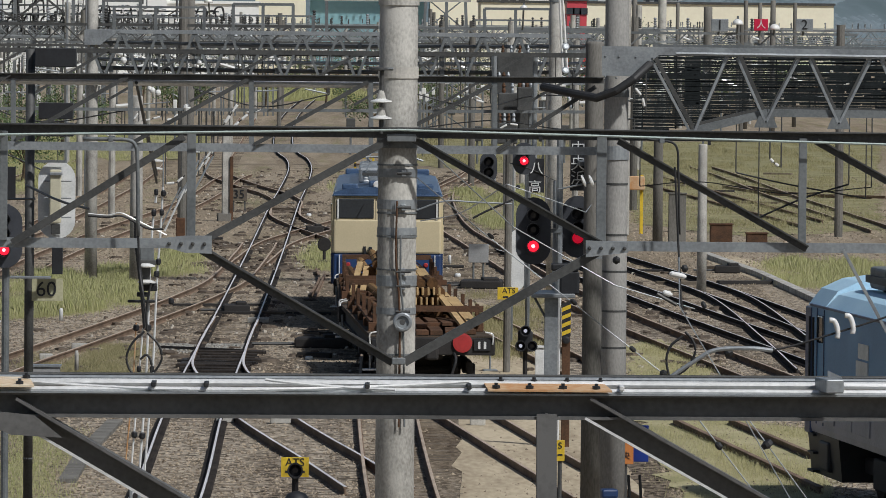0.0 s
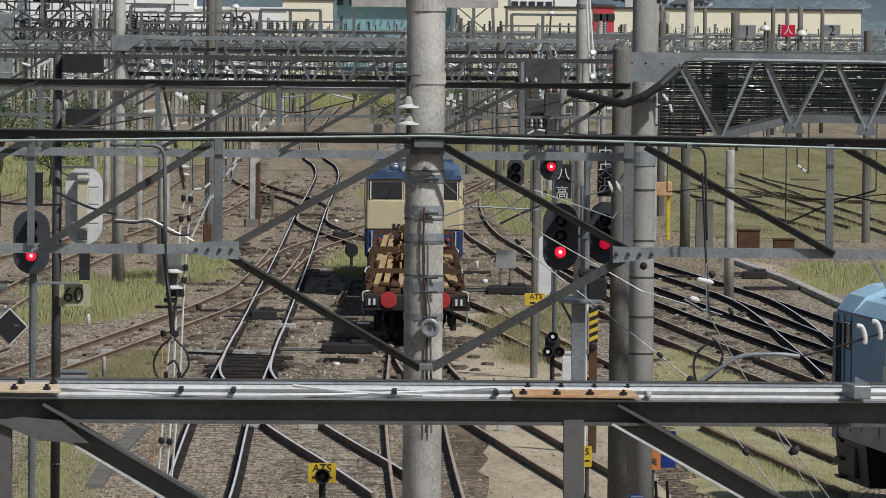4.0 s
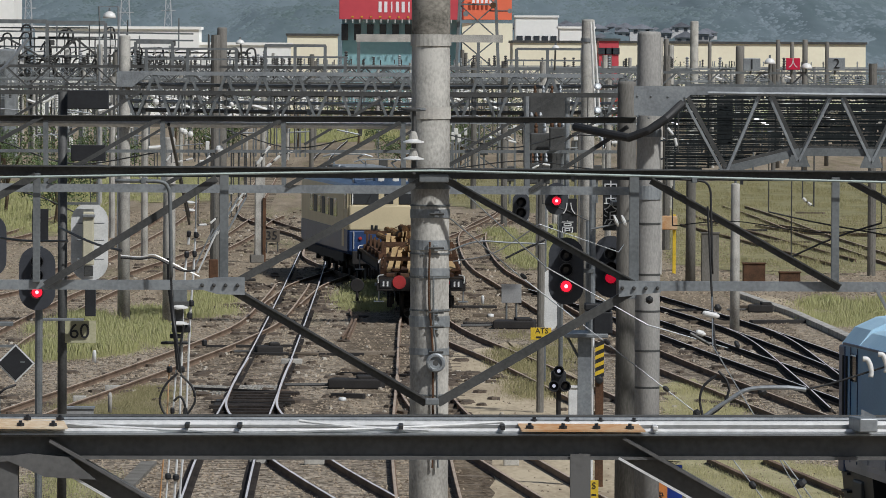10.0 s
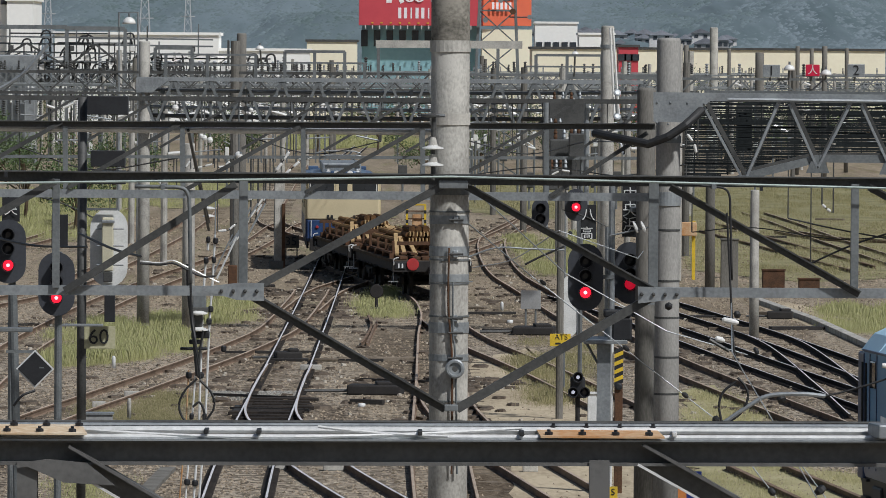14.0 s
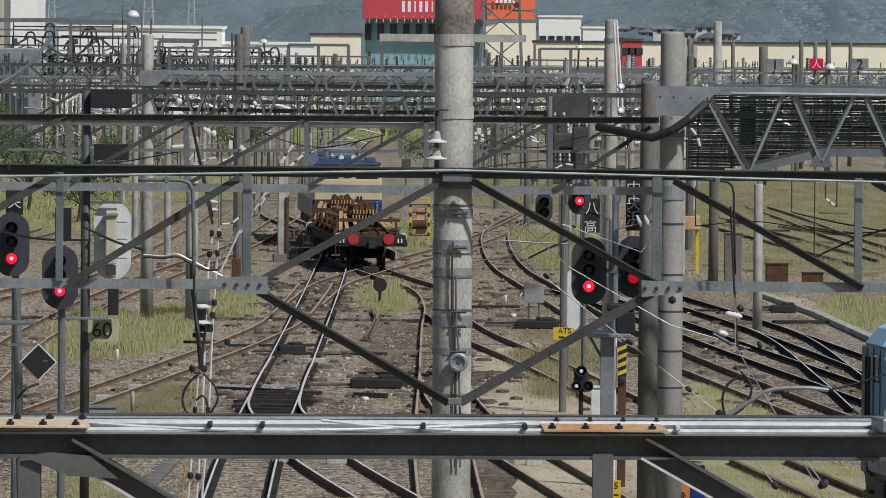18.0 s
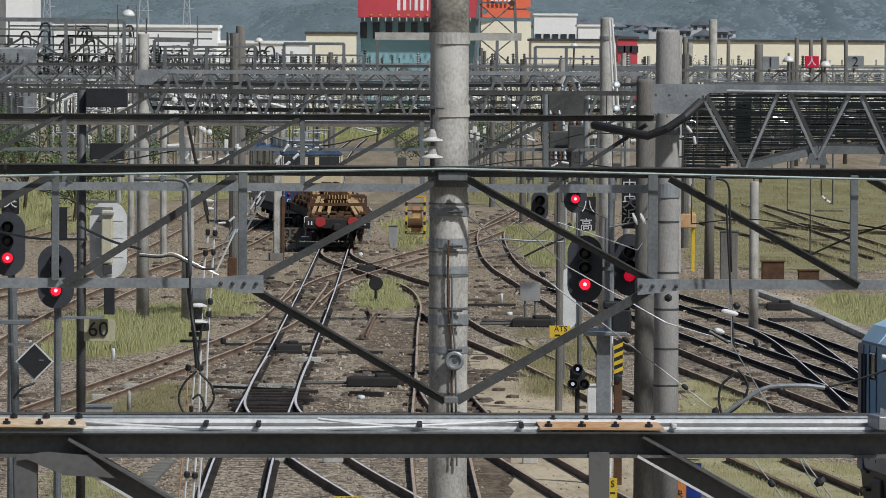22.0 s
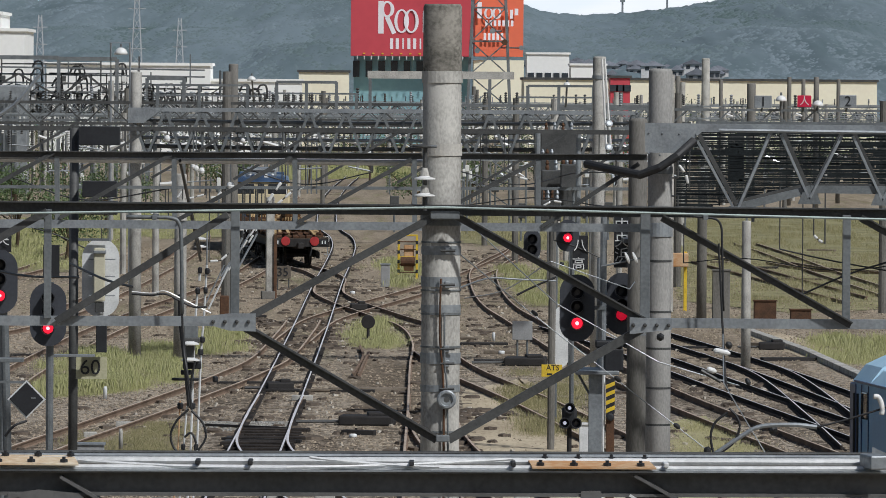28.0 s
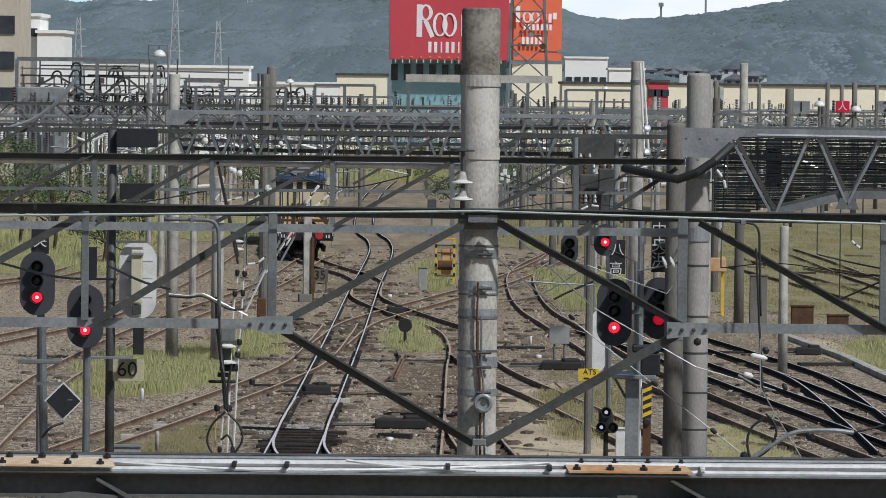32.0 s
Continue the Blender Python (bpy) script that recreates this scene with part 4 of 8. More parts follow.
for x, z, w, h in ((-4.924, 7.076, 0.66, 0.3), (-4.915, 6.221, 0.55, 0.26), (-4.906, 5.921, 0.55, 0.22)):
    part("hood_box", one(box, (x, 104.35, z), (w, 0.3, h), 0, 0.01), BLACK, back)
sixty = thing("speed_sign", (-5.044, 104.55, 3.337), "grey plate with a black number sixty beside a mast", "sign")
part("plate", one(box, (-5.044, 104.55, 3.337), (0.5, 0.02, 0.36), 0, 0.004), mat("weathered_sign_plate", (0.5, 0.48, 0.32), (0.38, 0.37, 0.23), 0.7, 0, 4, 25, 0.05), sixty)
writing("number", "60", (-5.061, 104.52, 3.338), 0.34, BLACK, sixty)
part("bracket", one(box, (-5.237, 104.58, 3.334), (0.2, 0.03, 0.05)), STEEL, sixty)
diamond = thing("diamond_sign", (-5.532, 95.09, 2.993), "black diamond sign with a white rim on a post", "sign")
c = Vector((-5.535, 95.09, 3.283))
part("rim", one(polygon, [c + Vector((v[0] * 0.28, 0, v[1] * 0.28)) for v in ((-1, 0), (0, -1), (1, 0), (0, 1))], 0.02), WHITE, diamond)
part("face", one(polygon, [c + Vector((v[0] * 0.25, -0.012, v[1] * 0.25)) for v in ((-1, 0), (0, -1), (1, 0), (0, 1))], 0.011), BLACK, diamond)
part("bars", one(box, c + Vector((0.1, -0.016, 0.02)), (0.07, 0.006, 0.02)), STEEL, diamond)
part("post", one(tube, [(-5.883, 97.37, LEVEL), (-6.002, 97.37, 4.356)], 0.065, 10), STEEL, diamond)
part("arm", one(box, c + Vector((-0.2, 0.05, 0.25)), (0.45, 0.04, 0.04)), STEEL, diamond)
part("tray", one(box, (-5.888, 95.09, 3.859), (0.62, 0.3, 0.06), 0, 0.01), STEEL, diamond)
part("cable", one(tube, bow([(-5.841, 95.04, 2.744), (-5.707, 94.99, 2.897), (-5.529, 95.04, 2.971)]), 0.02, 6), RUBBER, diamond)

# ---- train: electric locomotive and a flat wagon loaded with timber, leaving ----
CREAM = mat("cream_paint_loco", (0.62, 0.53, 0.34), (0.55, 0.47, 0.3), 0.45, 0, 1.2, 30, 0.04)
ROOF_BLUE = mat("grey_blue_roof_paint", (0.075, 0.13, 0.23), (0.04, 0.07, 0.13), 0.35, 0.1, 1.5, 20, 0.04)
BLUE = mat("deep_blue_paint", (0.025, 0.06, 0.16), (0.018, 0.04, 0.11), 0.4, 0, 1.2, 30, 0.04)
GLASS = mat("dark_cab_glass", (0.04, 0.045, 0.05), (0.03, 0.033, 0.036), 0.08, 0, 1, 20, 0)
UNDER = mat("sooty_underframe", (0.035, 0.032, 0.03), (0.02, 0.018, 0.017), 0.8, 0.2, 2, 30)
TIMBER = mat("cut_timber", (0.33, 0.2, 0.085), (0.17, 0.1, 0.045), 0.85, 0, 2, 20, 0.3, 0.25, (5, 0.5, 5))


def side_form(bm, half, ring, y0, y1):
    """A body drawn along y from a half outline (x, z) mirrored to the other side."""
    pts = [(x, z) for x, z in ring] + [(-x, z) for x, z in ring[::-1]]
    a = [bm.verts.new((x, y0, z)) for x, z in pts]
    b = [bm.verts.new((x, y1, z)) for x, z in pts]
    n = len(pts)
    for i in range(n):
        j = (i + 1) % n
        bm.faces.new((a[i], b[i], b[j], a[j]))
    bm.faces.new(a)
    bm.faces.new(b[::-1])


def wheelset(y, parent, r=0.43):
    w = part("wheelset", one(tube, [(-0.7, y, r), (0.7, y, r)], 0.08, 8), UNDER, parent)
    for x in (-0.56, 0.56):
        part("wheel", one(lathe, (x - 0.06, y, r), [(r * 0.35, -0.02), (r - 0.06, 0.0), (r + 0.02, 0.0), (r, 0.03), (r, 0.12), (r * 0.8, 0.11), (r * 0.3, 0.13)], 20, (1, 0, 0)), UNDER, w)


def bogie(y, parent, spread, r=0.43):
    b = part("bogie", one(box, (0, y, r + 0.12), (1.5, spread * 0.7, 0.22), 0, 0.03), UNDER, parent)
    for x in (-0.86, 0.86):
        part("side_frame", one(box, (x, y, r + 0.08), (0.14, spread + 0.7, 0.26), 0, 0.04), UNDER, b)
        for dy in (-spread / 2, spread / 2):
            part("axle_box", one(box, (x * 1.07, y + dy, r), (0.16, 0.3, 0.3), 0, 0.03), UNDER, b)
    for dy in (-spread / 2, spread / 2):
        wheelset(y + dy, b, r)


loco = thing("electric_locomotive", (0, 0, 0), "cream and blue electric locomotive with a blue roof", "locomotive")
HALF = 8.1
outline = [(1.3, 0.95), (1.4, 1.05), (1.4, 1.79)]
part("lower_body", one(side_form, 0, outline, -HALF, HALF), BLUE, loco)
part("upper_body", one(side_form, 0, [(1.398, 1.79), (1.4, 2.95), (1.38, 3.22)], -HALF + 0.01, HALF - 0.01), CREAM, loco)
part("roof", one(side_form, 0, [(1.39, 3.22), (1.32, 3.32), (1.0, 3.4), (0.5, 3.44), (0.05, 3.45)], -HALF + 0.05, HALF - 0.05), ROOF_BLUE, loco, smooth=False)
for e in (-1, 1):
    yf = e * HALF
    front = part("cab_front", one(box, (0, yf + e * 0.03, 2.21), (2.7, 0.12, 0.86), 0, 0.05), CREAM, loco)
    part("lower_front", one(box, (0, yf + e * 0.03, 1.41), (2.7, 0.12, 0.72), 0, 0.04), BLUE, loco)
    for x in (-0.72, 0.72):
        part("window", one(box, (x * 1.13, yf + e * 0.06, 2.9), (0.95, 0.06, 0.5), 0, 0.03), GLASS, front)
        part("window_frame", one(box, (x * 1.13, yf + e * 0.04, 2.9), (1.02, 0.06, 0.56), 0, 0.03), CREAM, front)
        part("corner_post", one(box, (x * 1.72, yf + e * 0.1, 2.9), (0.035, 0.03, 0.5)), PORCELAIN, front)
        part("side_lamp", one(box, (x * 0.78, yf + e * 0.1, 1.86), (0.07, 0.06, 0.2), 0, 0.01), BLACK, front)
        part("head_mark_lamp", one(lathe, (x * 1.35, yf + e * 0.05, 1.5), [(0.06, 0), (0.06, 0.08), (0.04, 0.1)], 12, (0, e, 0)), RED, loco)
        part("wiper", one(tube, [(x - 0.05, yf + e * 0.11, 2.68), (x + 0.12, yf + e * 0.11, 3.0)], 0.012, 5), BLACK, front)
        part("handrail", one(tube, [(x * 1.66, yf + e * 0.14, 1.15), (x * 1.66, yf + e * 0.14, 1.75)], 0.016, 6), WHITE, loco)
    part("centre_door", one(box, (0, yf + e * 0.05, 2.3), (0.62, 0.06, 1.6), 0, 0.02), CREAM, front)
    part("door_window", one(box, (0, yf + e * 0.075, 2.9), (0.32, 0.04, 0.46), 0, 0.03), GLASS, front)
    for x in (-0.42, 0.42):
        part("jumper", one(box, (x, yf + e * 0.12, 1.85), (0.08, 0.1, 0.2), 0, 0.01), BLACK, front)
    part("buffer_beam", one(box, (0, yf + e * 0.15, 0.85), (2.5, 0.2, 0.45), 0, 0.03), UNDER, loco)
    part("coupler", one(box, (0, yf + e * 0.42, 0.88), (0.26, 0.5, 0.26), 0, 0.04), UNDER, loco)
    hd = part("headlight_box", one(box, (0, yf - e * 0.35, 3.5), (0.95, 0.5, 0.2), 0, 0.06), ROOF_BLUE, loco)
    for x in (-0.25, 0.25):
        part("headlight", one(lathe, (x, yf - e * 0.1, 3.5), [(0.09, 0), (0.11, 0.04), (0.07, 0.05)], 14, (0, e, 0)), PORCELAIN, hd)
    for x in (-0.95, 0.95):
        part("whistle_cover", one(box, (x, yf - e * 0.6, 3.44), (0.4, 0.6, 0.16), 0, 0.04), ROOF_BLUE, loco)
    part("visor", one(box, (0, yf - e * 0.02, 3.24), (2.72, 0.3, 0.04), 0, 0.01), ROOF_BLUE, loco)
    pan = part("pantograph", one(box, (0, yf - e * 2.6, 3.72), (1.3, 1.6, 0.08)), STEEL_DARK, loco)
    for x in (-0.55, 0.55):
        for y in (-0.7, 0.7):
            part("insulator", one(lathe, (x, yf - e * 2.6 + y, 3.5), [(0.06, 0), (0.09, 0.04), (0.06, 0.08), (0.09, 0.12), (0.05, 0.2)], 10), PORCELAIN, pan)
        part("arm", one(tube, [(x, yf - e * 2.6 - 0.7, 3.8), (x * 0.8, yf - e * 2.6 + 0.6, 4.0), (x, yf - e * 2.6 - 0.2, 4.12)], 0.025, 6), STEEL_LIGHT, pan)
    part("bow", one(tube, [(-0.9, yf - e * 2.7, 4.05), (-0.6, yf - e * 2.7, 4.14), (0.6, yf - e * 2.7, 4.14), (0.9, yf - e * 2.7, 4.05)], 0.025, 6), STEEL_LIGHT, pan)
for s in (-1, 1):
    for i in range(7):
        part("louvre", one(box, (s * 1.405, -4.2 + 1.4 * i, 2.45), (0.03, 1.0, 0.6), 0, 0.01), STEEL_DARK if i % 2 else GLASS, loco)
    part("cab_door", one(box, (s * 1.405, -6.7, 2.1), (0.03, 0.6, 1.8), 0, 0.01), CREAM, loco)
    part("side_window", one(box, (s * 1.41, -7.45, 2.75), (0.03, 0.6, 0.5), 0, 0.02), GLASS, loco)
    part("side_skirt", one(box, (s * 1.3, 0, 0.8), (0.08, 12.5, 0.3), 0, 0.01), UNDER, loco)
for y in (-5.2, 0, 5.2):
    bogie(y, loco, 2.6, 0.5)
for i in range(3):
    part("roof_box", one(box, (0, -2.6 + 2.6 * i, 3.62), (1.5, 1.7, 0.4), 0, 0.06), STEEL_LIGHT, loco)

wagon = thing("flat_wagon", (0, 0, 0), "dark flat wagon with stakes, timber load and red tail discs", "railway wagon")
WL = 6.9
part("deck", one(box, (0, 0, 1.16), (2.5, 2 * WL, 0.1), 0, 0.01), mat("worn_deck", (0.1, 0.075, 0.055), (0.05, 0.04, 0.03), 0.9, 0, 2, 30, 0.3), wagon)
for x in (-1.15, 1.15):
    part("sole_bar", one(beam, (x, -WL, 1.0), (x, WL, 1.0), eye_beam(0.14, 0.34)), UNDER, wagon)
part("centre_sill", one(box, (0, 0, 0.93), (0.5, 2 * WL - 0.3, 0.4)), UNDER, wagon)
for e in (-1, 1):
    part("end_beam", one(box, (0, e * WL, 1.0), (2.62, 0.14, 0.36), 0, 0.02), UNDER, wagon)
    part("coupler", one(box, (0, e * (WL + 0.25), 0.88), (0.26, 0.5, 0.28), 0, 0.05), UNDER, wagon)
    part("hose", one(tube, bow([(0.45, e * WL, 0.9), (0.5, e * (WL + 0.25), 0.75), (0.42, e * (WL + 0.3), 0.45)]), 0.03, 6), RUBBER, wagon)
    bogie(e * 4.6, wagon, 1.65)
    part("end_rack", one(box, (0, e * (WL - 0.5), 1.75), (2.2, 0.1, 0.12)), RUST_DARK, wagon)
    for x in (-1.05, 1.05):
        st = part("step", one(box, (x * 1.18, e * (WL - 0.3), 0.5), (0.3, 0.25, 0.03)), WHITE if x < 0 else STEEL_LIGHT, wagon)
        part("step_hanger", one(tube, [(x * 1.18, e * (WL - 0.3), 0.5), (x * 1.18, e * (WL - 0.3), 1.0)], 0.02, 6), STEEL_LIGHT, st)
        part("grab_iron", one(tube, bow([(x * 1.2, e * (WL + 0.08), 1.05), (x * 1.2, e * (WL + 0.12), 1.25), (x * 1.05, e * (WL + 0.12), 1.3)]), 0.018, 6), PORCELAIN, wagon)
for x in (-0.64, 0.64):
    part("tail_disc", one(lathe, (x, -WL - 0.09, 1.08), [(0.2, 0), (0.2, 0.03), (0.15, 0.035)], 24, (0, -1, 0)), RED, wagon, "red tail disc")
    mk = part("marker_plate", one(box, (x * 1.63, -WL - 0.09, 1.03), (0.34, 0.03, 0.22), 0, 0.004), BLACK, wagon)
    for dx in (-0.06, 0.06):
        part("bar", one(box, (x * 1.63 + dx, -WL - 0.108, 1.03), (0.05, 0.008, 0.15)), WHITE, mk)
for e in (-4.9, -2.6, 0.0, 2.6, 4.9):
    part("bolster", one(box, (0, e, 1.3), (2.4, 0.22, 0.18), 0, 0.01), RUST_DARK, wagon)
    for x in (-1.15, 1.15):
        part("stake", one(box, (x * 0.93, e, 1.5), (0.08, 0.12, 0.56), 0, 0.01), RUST_DARK, wagon)
rnd = random.Random(4)
LOAD = mat("rust_brown_load", (0.15, 0.08, 0.035), (0.065, 0.038, 0.02), 0.85, 0, 2.5, 25, 0.3, 0.25, (4, 0.6, 4))
PALE_END = mat("pale_cut_end", (0.47, 0.33, 0.16), (0.33, 0.22, 0.1), 0.8, 0, 4, 30, 0.2, 0.15)
# long round poles, a little askew
for layer in range(3):
    for i in range(8 - 2 * layer):
        x = (i - (7 - 2 * layer) / 2) * 0.235 + rnd.uniform(-0.03, 0.03)
        skew, z, r = rnd.uniform(-0.12, 0.12), 1.5 + layer * 0.185, rnd.uniform(0.085, 0.11)
        y0, y1 = -2.2 + rnd.uniform(-0.5, 0.5), 5.4 + rnd.uniform(-0.6, 0.6)
        part("long_pole", one(tube, [(x - skew, y0, z), (x, 0, z + rnd.uniform(-0.015, 0.015)), (x + skew, y1, z)], r, 9), TIMBER if rnd.random() < 0.55 else LOAD, wagon)
for i in range(8):
    part("dark_board", one(box, (-1.0 + 0.28 * i, rnd.uniform(-0.6, 0.6), 1.38), (0.22, 10.5 + rnd.uniform(-1, 1), 0.07), rnd.uniform(-0.6, 0.6), 0.008), RUST_DARK, wagon)
# rusty bundle amidships, with two rows of pale ends, and loose planks sloping down to the tail
for layer in range(5):
    for i in range(7 - layer):
        x = (i - (6 - layer) / 2) * 0.26 + rnd.uniform(-0.03, 0.03)
        part("bundle_pole", one(tube, [(x, -3.0 + rnd.uniform(-0.12, 0.12), 1.36 + layer * 0.19), (x + rnd.uniform(-0.05, 0.05), -1.2, 1.36 + layer * 0.19)], rnd.uniform(0.1, 0.13), 10), LOAD, wagon)
for row in range(2):
    for i in range(7):
        part("pale_end", one(box, (-0.36 + 0.118 * i + 0.03 * row, -3.2, 1.76 + 0.21 * row), (0.045, 0.16, 0.16), rnd.uniform(-6, 6), 0.01), PALE_END, wagon)
for xa, xb, za in ((-0.75, -0.95, 1.95), (-0.6, -0.72, 1.85), (0.35, 0.75, 1.95), (0.5, 0.95, 1.9), (0.7, 1.05, 1.8), (-0.3, -0.35, 1.7)):
    part("loose_plank", one(beam, (xa, -2.6, za), (xb, -5.3 + rnd.uniform(-0.4, 0.4), 1.34), rect(0.13, 0.07)), PALE_END if rnd.random() < 0.4 else TIMBER, wagon)
for i in range(6):
    part("tail_board", one(box, (-0.85 + 0.33 * i, -5.6 + rnd.uniform(-0.3, 0.3), 1.27), (0.26, 2.0, 0.1), rnd.uniform(-3, 3), 0.01), RUST_DARK, wagon)
for y in (-2.2, 2.2):
    part("lashing", one(tube, bow([(-1.1, y, 1.25), (-0.75, y, 1.72), (0, y, 2.1), (0.75, y, 1.72), (1.1, y, 1.25)], 5), 0.014, 5), RUST_DARK, wagon)

front_wagon = copy_thing(wagon, pose(0, 0, 0))
for o in [c for c in front_wagon.children_recursive if c.name.split(".")[0] in ("tail_disc", "marker_plate", "bar")]:
    bpy.data.objects.remove(o)
front_wagon["label"] = "dark flat wagon with stakes and a timber load"

ROUTE = [(4.10, 105.0), (3.09, 115.6), (2.16, 125.9), (1.41, 134.4), (0.84, 147.0), (0.66, 158.1), (0.68, 171.5), (0.72, 185.3), (0.80, 200.7), (0.40, 214.5), (-0.80, 225.8), (-2.10, 237.9), (-2.90, 248.4), (-3.00, 257.2), (-3.05, 267.6), (-3.75, 278.1), (-4.60, 285.4), (-5.60, 294.8), (-6.70, 307.4), (-7.20, 323.0), (-7.50, 345.0), (-7.70, 376.4), (-8.00, 418.2), (-8.30, 470.5)]
# seconds and the distance of the wagon's tail
TAIL = [(0, 133.1), (7, 172.3), (9, 185.3), (13, 207.3), (16.5, 225.9), (18, 233.1), (19, 238.8), (21, 248.6), (24.5, 268.7), (26.5, 278.3), (28, 285.4), (30, 294.2), (32, 302.3)]

# ---- parked blue locomotive at the edge of the yard ----
SKY_BLUE = mat("faded_blue_paint", (0.16, 0.34, 0.56), (0.12, 0.26, 0.46), 0.5, 0, 1, 25, 0.05)
# Roof blue is paler than the sides: bright sunlight put into its colour.
PALE_BLUE = mat("sunlit_pale_blue_roof", (0.5, 0.72, 0.86), (0.4, 0.62, 0.78), 0.5, 0, 1, 25, 0.05)
GREY_SIDE = mat("grey_lower_side", (0.44, 0.42, 0.45), (0.32, 0.31, 0.33), 0.6, 0, 1, 25, 0.05)
parked = thing("parked_locomotive", (0, 0, 0), "blue electric locomotive with a grey skirt, parked", "locomotive")
PH = 9.0
part("side_wall", one(side_form, 0, [(1.4, 1.9), (1.4, 3.1)], -PH, PH), SKY_BLUE, parked)
part("lower_side", one(side_form, 0, [(1.38, 1.0), (1.4, 1.1), (1.4, 1.9)], -PH, PH - 0.02), GREY_SIDE, parked)
part("roof_slope", one(side_form, 0, [(1.4, 3.1), (1.19, 3.31), (0.9, 3.4)], -PH, PH - 1.35), PALE_BLUE, parked)
part("cab_roof", one(side_form, 0, [(1.42, 3.08), (1.2, 3.36), (0.85, 3.52), (0.4, 3.58)], PH - 1.33, PH + 0.12), PALE_BLUE, parked, "pale blue curved cab roof")
part("gutter", one(box, (-1.42, -0.1, 3.09), (0.04, 2 * PH, 0.035)), BLUE, parked)
for k in range(5):
    part("roof_box", one(box, (-0.35 + 0.3 * (k % 2), PH - 2.6 - 2.4 * k, 3.62), (0.9, 1.3, 0.36), 0, 0.05), RUST_DARK if k % 2 else STEEL, parked)
part("door_seam", one(box, (-1.408, PH - 0.62, 2.1), (0.012, 0.03, 1.9)), BLUE, parked)
part("door_seam", one(box, (-1.408, PH - 1.22, 2.1), (0.012, 0.03, 1.9)), BLUE, parked)
part("roof_deck", one(box, (0, -0.6, 3.6), (1.7, 2 * PH - 2.5, 0.12)), STEEL_DARK, parked)
part("nose", one(side_form, 0, [(1.36, 1.0), (1.38, 3.0), (1.1, 3.3)], PH - 0.02, PH + 0.35), BLUE, parked)
part("skirt", one(side_form, 0, [(1.3, 0.3), (1.37, 1.0)], PH - 2.4, PH + 0.3), BLACK, parked)
part("side_window", one(box, (-1.405, PH - 0.9, 2.72), (0.03, 0.52, 0.45), 0, 0.03), GLASS, parked)
for y in (PH - 0.25, PH - 0.55):
    part("handrail", one(tube, [(-1.46, y, 1.2), (-1.46, y, 2.9)], 0.02, 6), BLACK, parked)
part("cab_edge", one(box, (-1.36, PH + 0.12, 2.0), (0.12, 0.5, 2.1), 0, 0.03), BLUE, parked)
for k in range(3):
    part("step_rung", one(box, (-1.36, PH - 0.2, 0.35 + 0.3 * k), (0.12, 0.5, 0.04)), BLACK, parked)
for y in (PH - 1.6, PH - 3.1, PH - 4.6):
    part("side_panel", one(box, (-1.412, y, 1.5), (0.02, 1.2, 0.6), 0, 0.01), GREY_SIDE, parked)
part("sand_box", one(box, (-1.2, PH - 1.2, 0.65), (0.4, 0.8, 0.5), 0, 0.05), BLACK, parked)
part("notice", one(box, (-1.41, 4.4, 2.54), (0.02, 0.8, 0.24)), WHITE, parked)
part("notice", one(box, (-1.41, 4.5, 2.22), (0.02, 0.95, 0.32)), WHITE, parked)
for y in (-5.5, 0, 5.6):
    bogie(y, parked, 2.5, 0.5)
for s in (-1, 1):
    for i in range(3):
        part("equipment_box", one(box, (s * 1.15, -3 + 3 * i, 0.65), (0.4, 1.6, 0.5), 0, 0.03), UNDER, parked)

parked.matrix_basis = pose(9.9, 98.7, 0, 0, 0, 6.7)
# ---- far buildings and hills ----
# Haze is put into the far red, which is pinker than plain paint.
FAR_RED = mat("hazed_red_billboard", (0.6, 0.075, 0.095), (0.55, 0.065, 0.085), 0.5, 0, 0.1, 1, 0)
FAR_ORANGE = mat("orange_billboard", (0.8, 0.17, 0.08), (0.73, 0.15, 0.075), 0.5, 0, 0.1, 1, 0)
TEAL = mat("teal_wall", (0.24, 0.43, 0.48), (0.2, 0.37, 0.42), 0.7, 0, 0.3, 2, 0)
# Cream is paled: distance haze is part of this wall colour.
CREAM_WALL = mat("hazed_cream_wall", (0.93, 0.88, 0.68), (0.86, 0.8, 0.61), 0.8, 0, 0.2, 2, 0)
BEIGE = mat("beige_wall", (0.6, 0.55, 0.45), (0.5, 0.45, 0.37), 0.85, 0, 0.3, 2, 0)
FAR_WHITE = mat("white_wall", (0.92, 0.92, 0.88), (0.86, 0.86, 0.82), 0.8, 0, 0.2, 2, 0)
PANE = mat("far_window", (0.05, 0.06, 0.07), (0.035, 0.04, 0.05), 0.2, 0, 1, 5, 0)
shop = thing("department_store", (4.052, 878.18, 5.274), "teal shop building with huge red and orange billboards on its roof", "building")
part("wall", one(box, (0.581, 888.18, 8.674 - 2.5), (15.6, 14, 12)), TEAL, shop)
bb = part("billboard", one(box, (0.485, 878.68, 16.297), (16.2, 1.2, 8.6), 0, 0.05), FAR_RED, shop, "red billboard with white bars")
part("billboard_side", one(box, (12.329, 879.68, 16.447), (6.7, 1.2, 8.8), 12, 0.05), FAR_ORANGE, shop, "orange billboard with white bars")
part("pale_wall", one(box, (12.422, 885.18, 9.573 - 3.5), (6.8, 12, 11)), CREAM_WALL, shop)
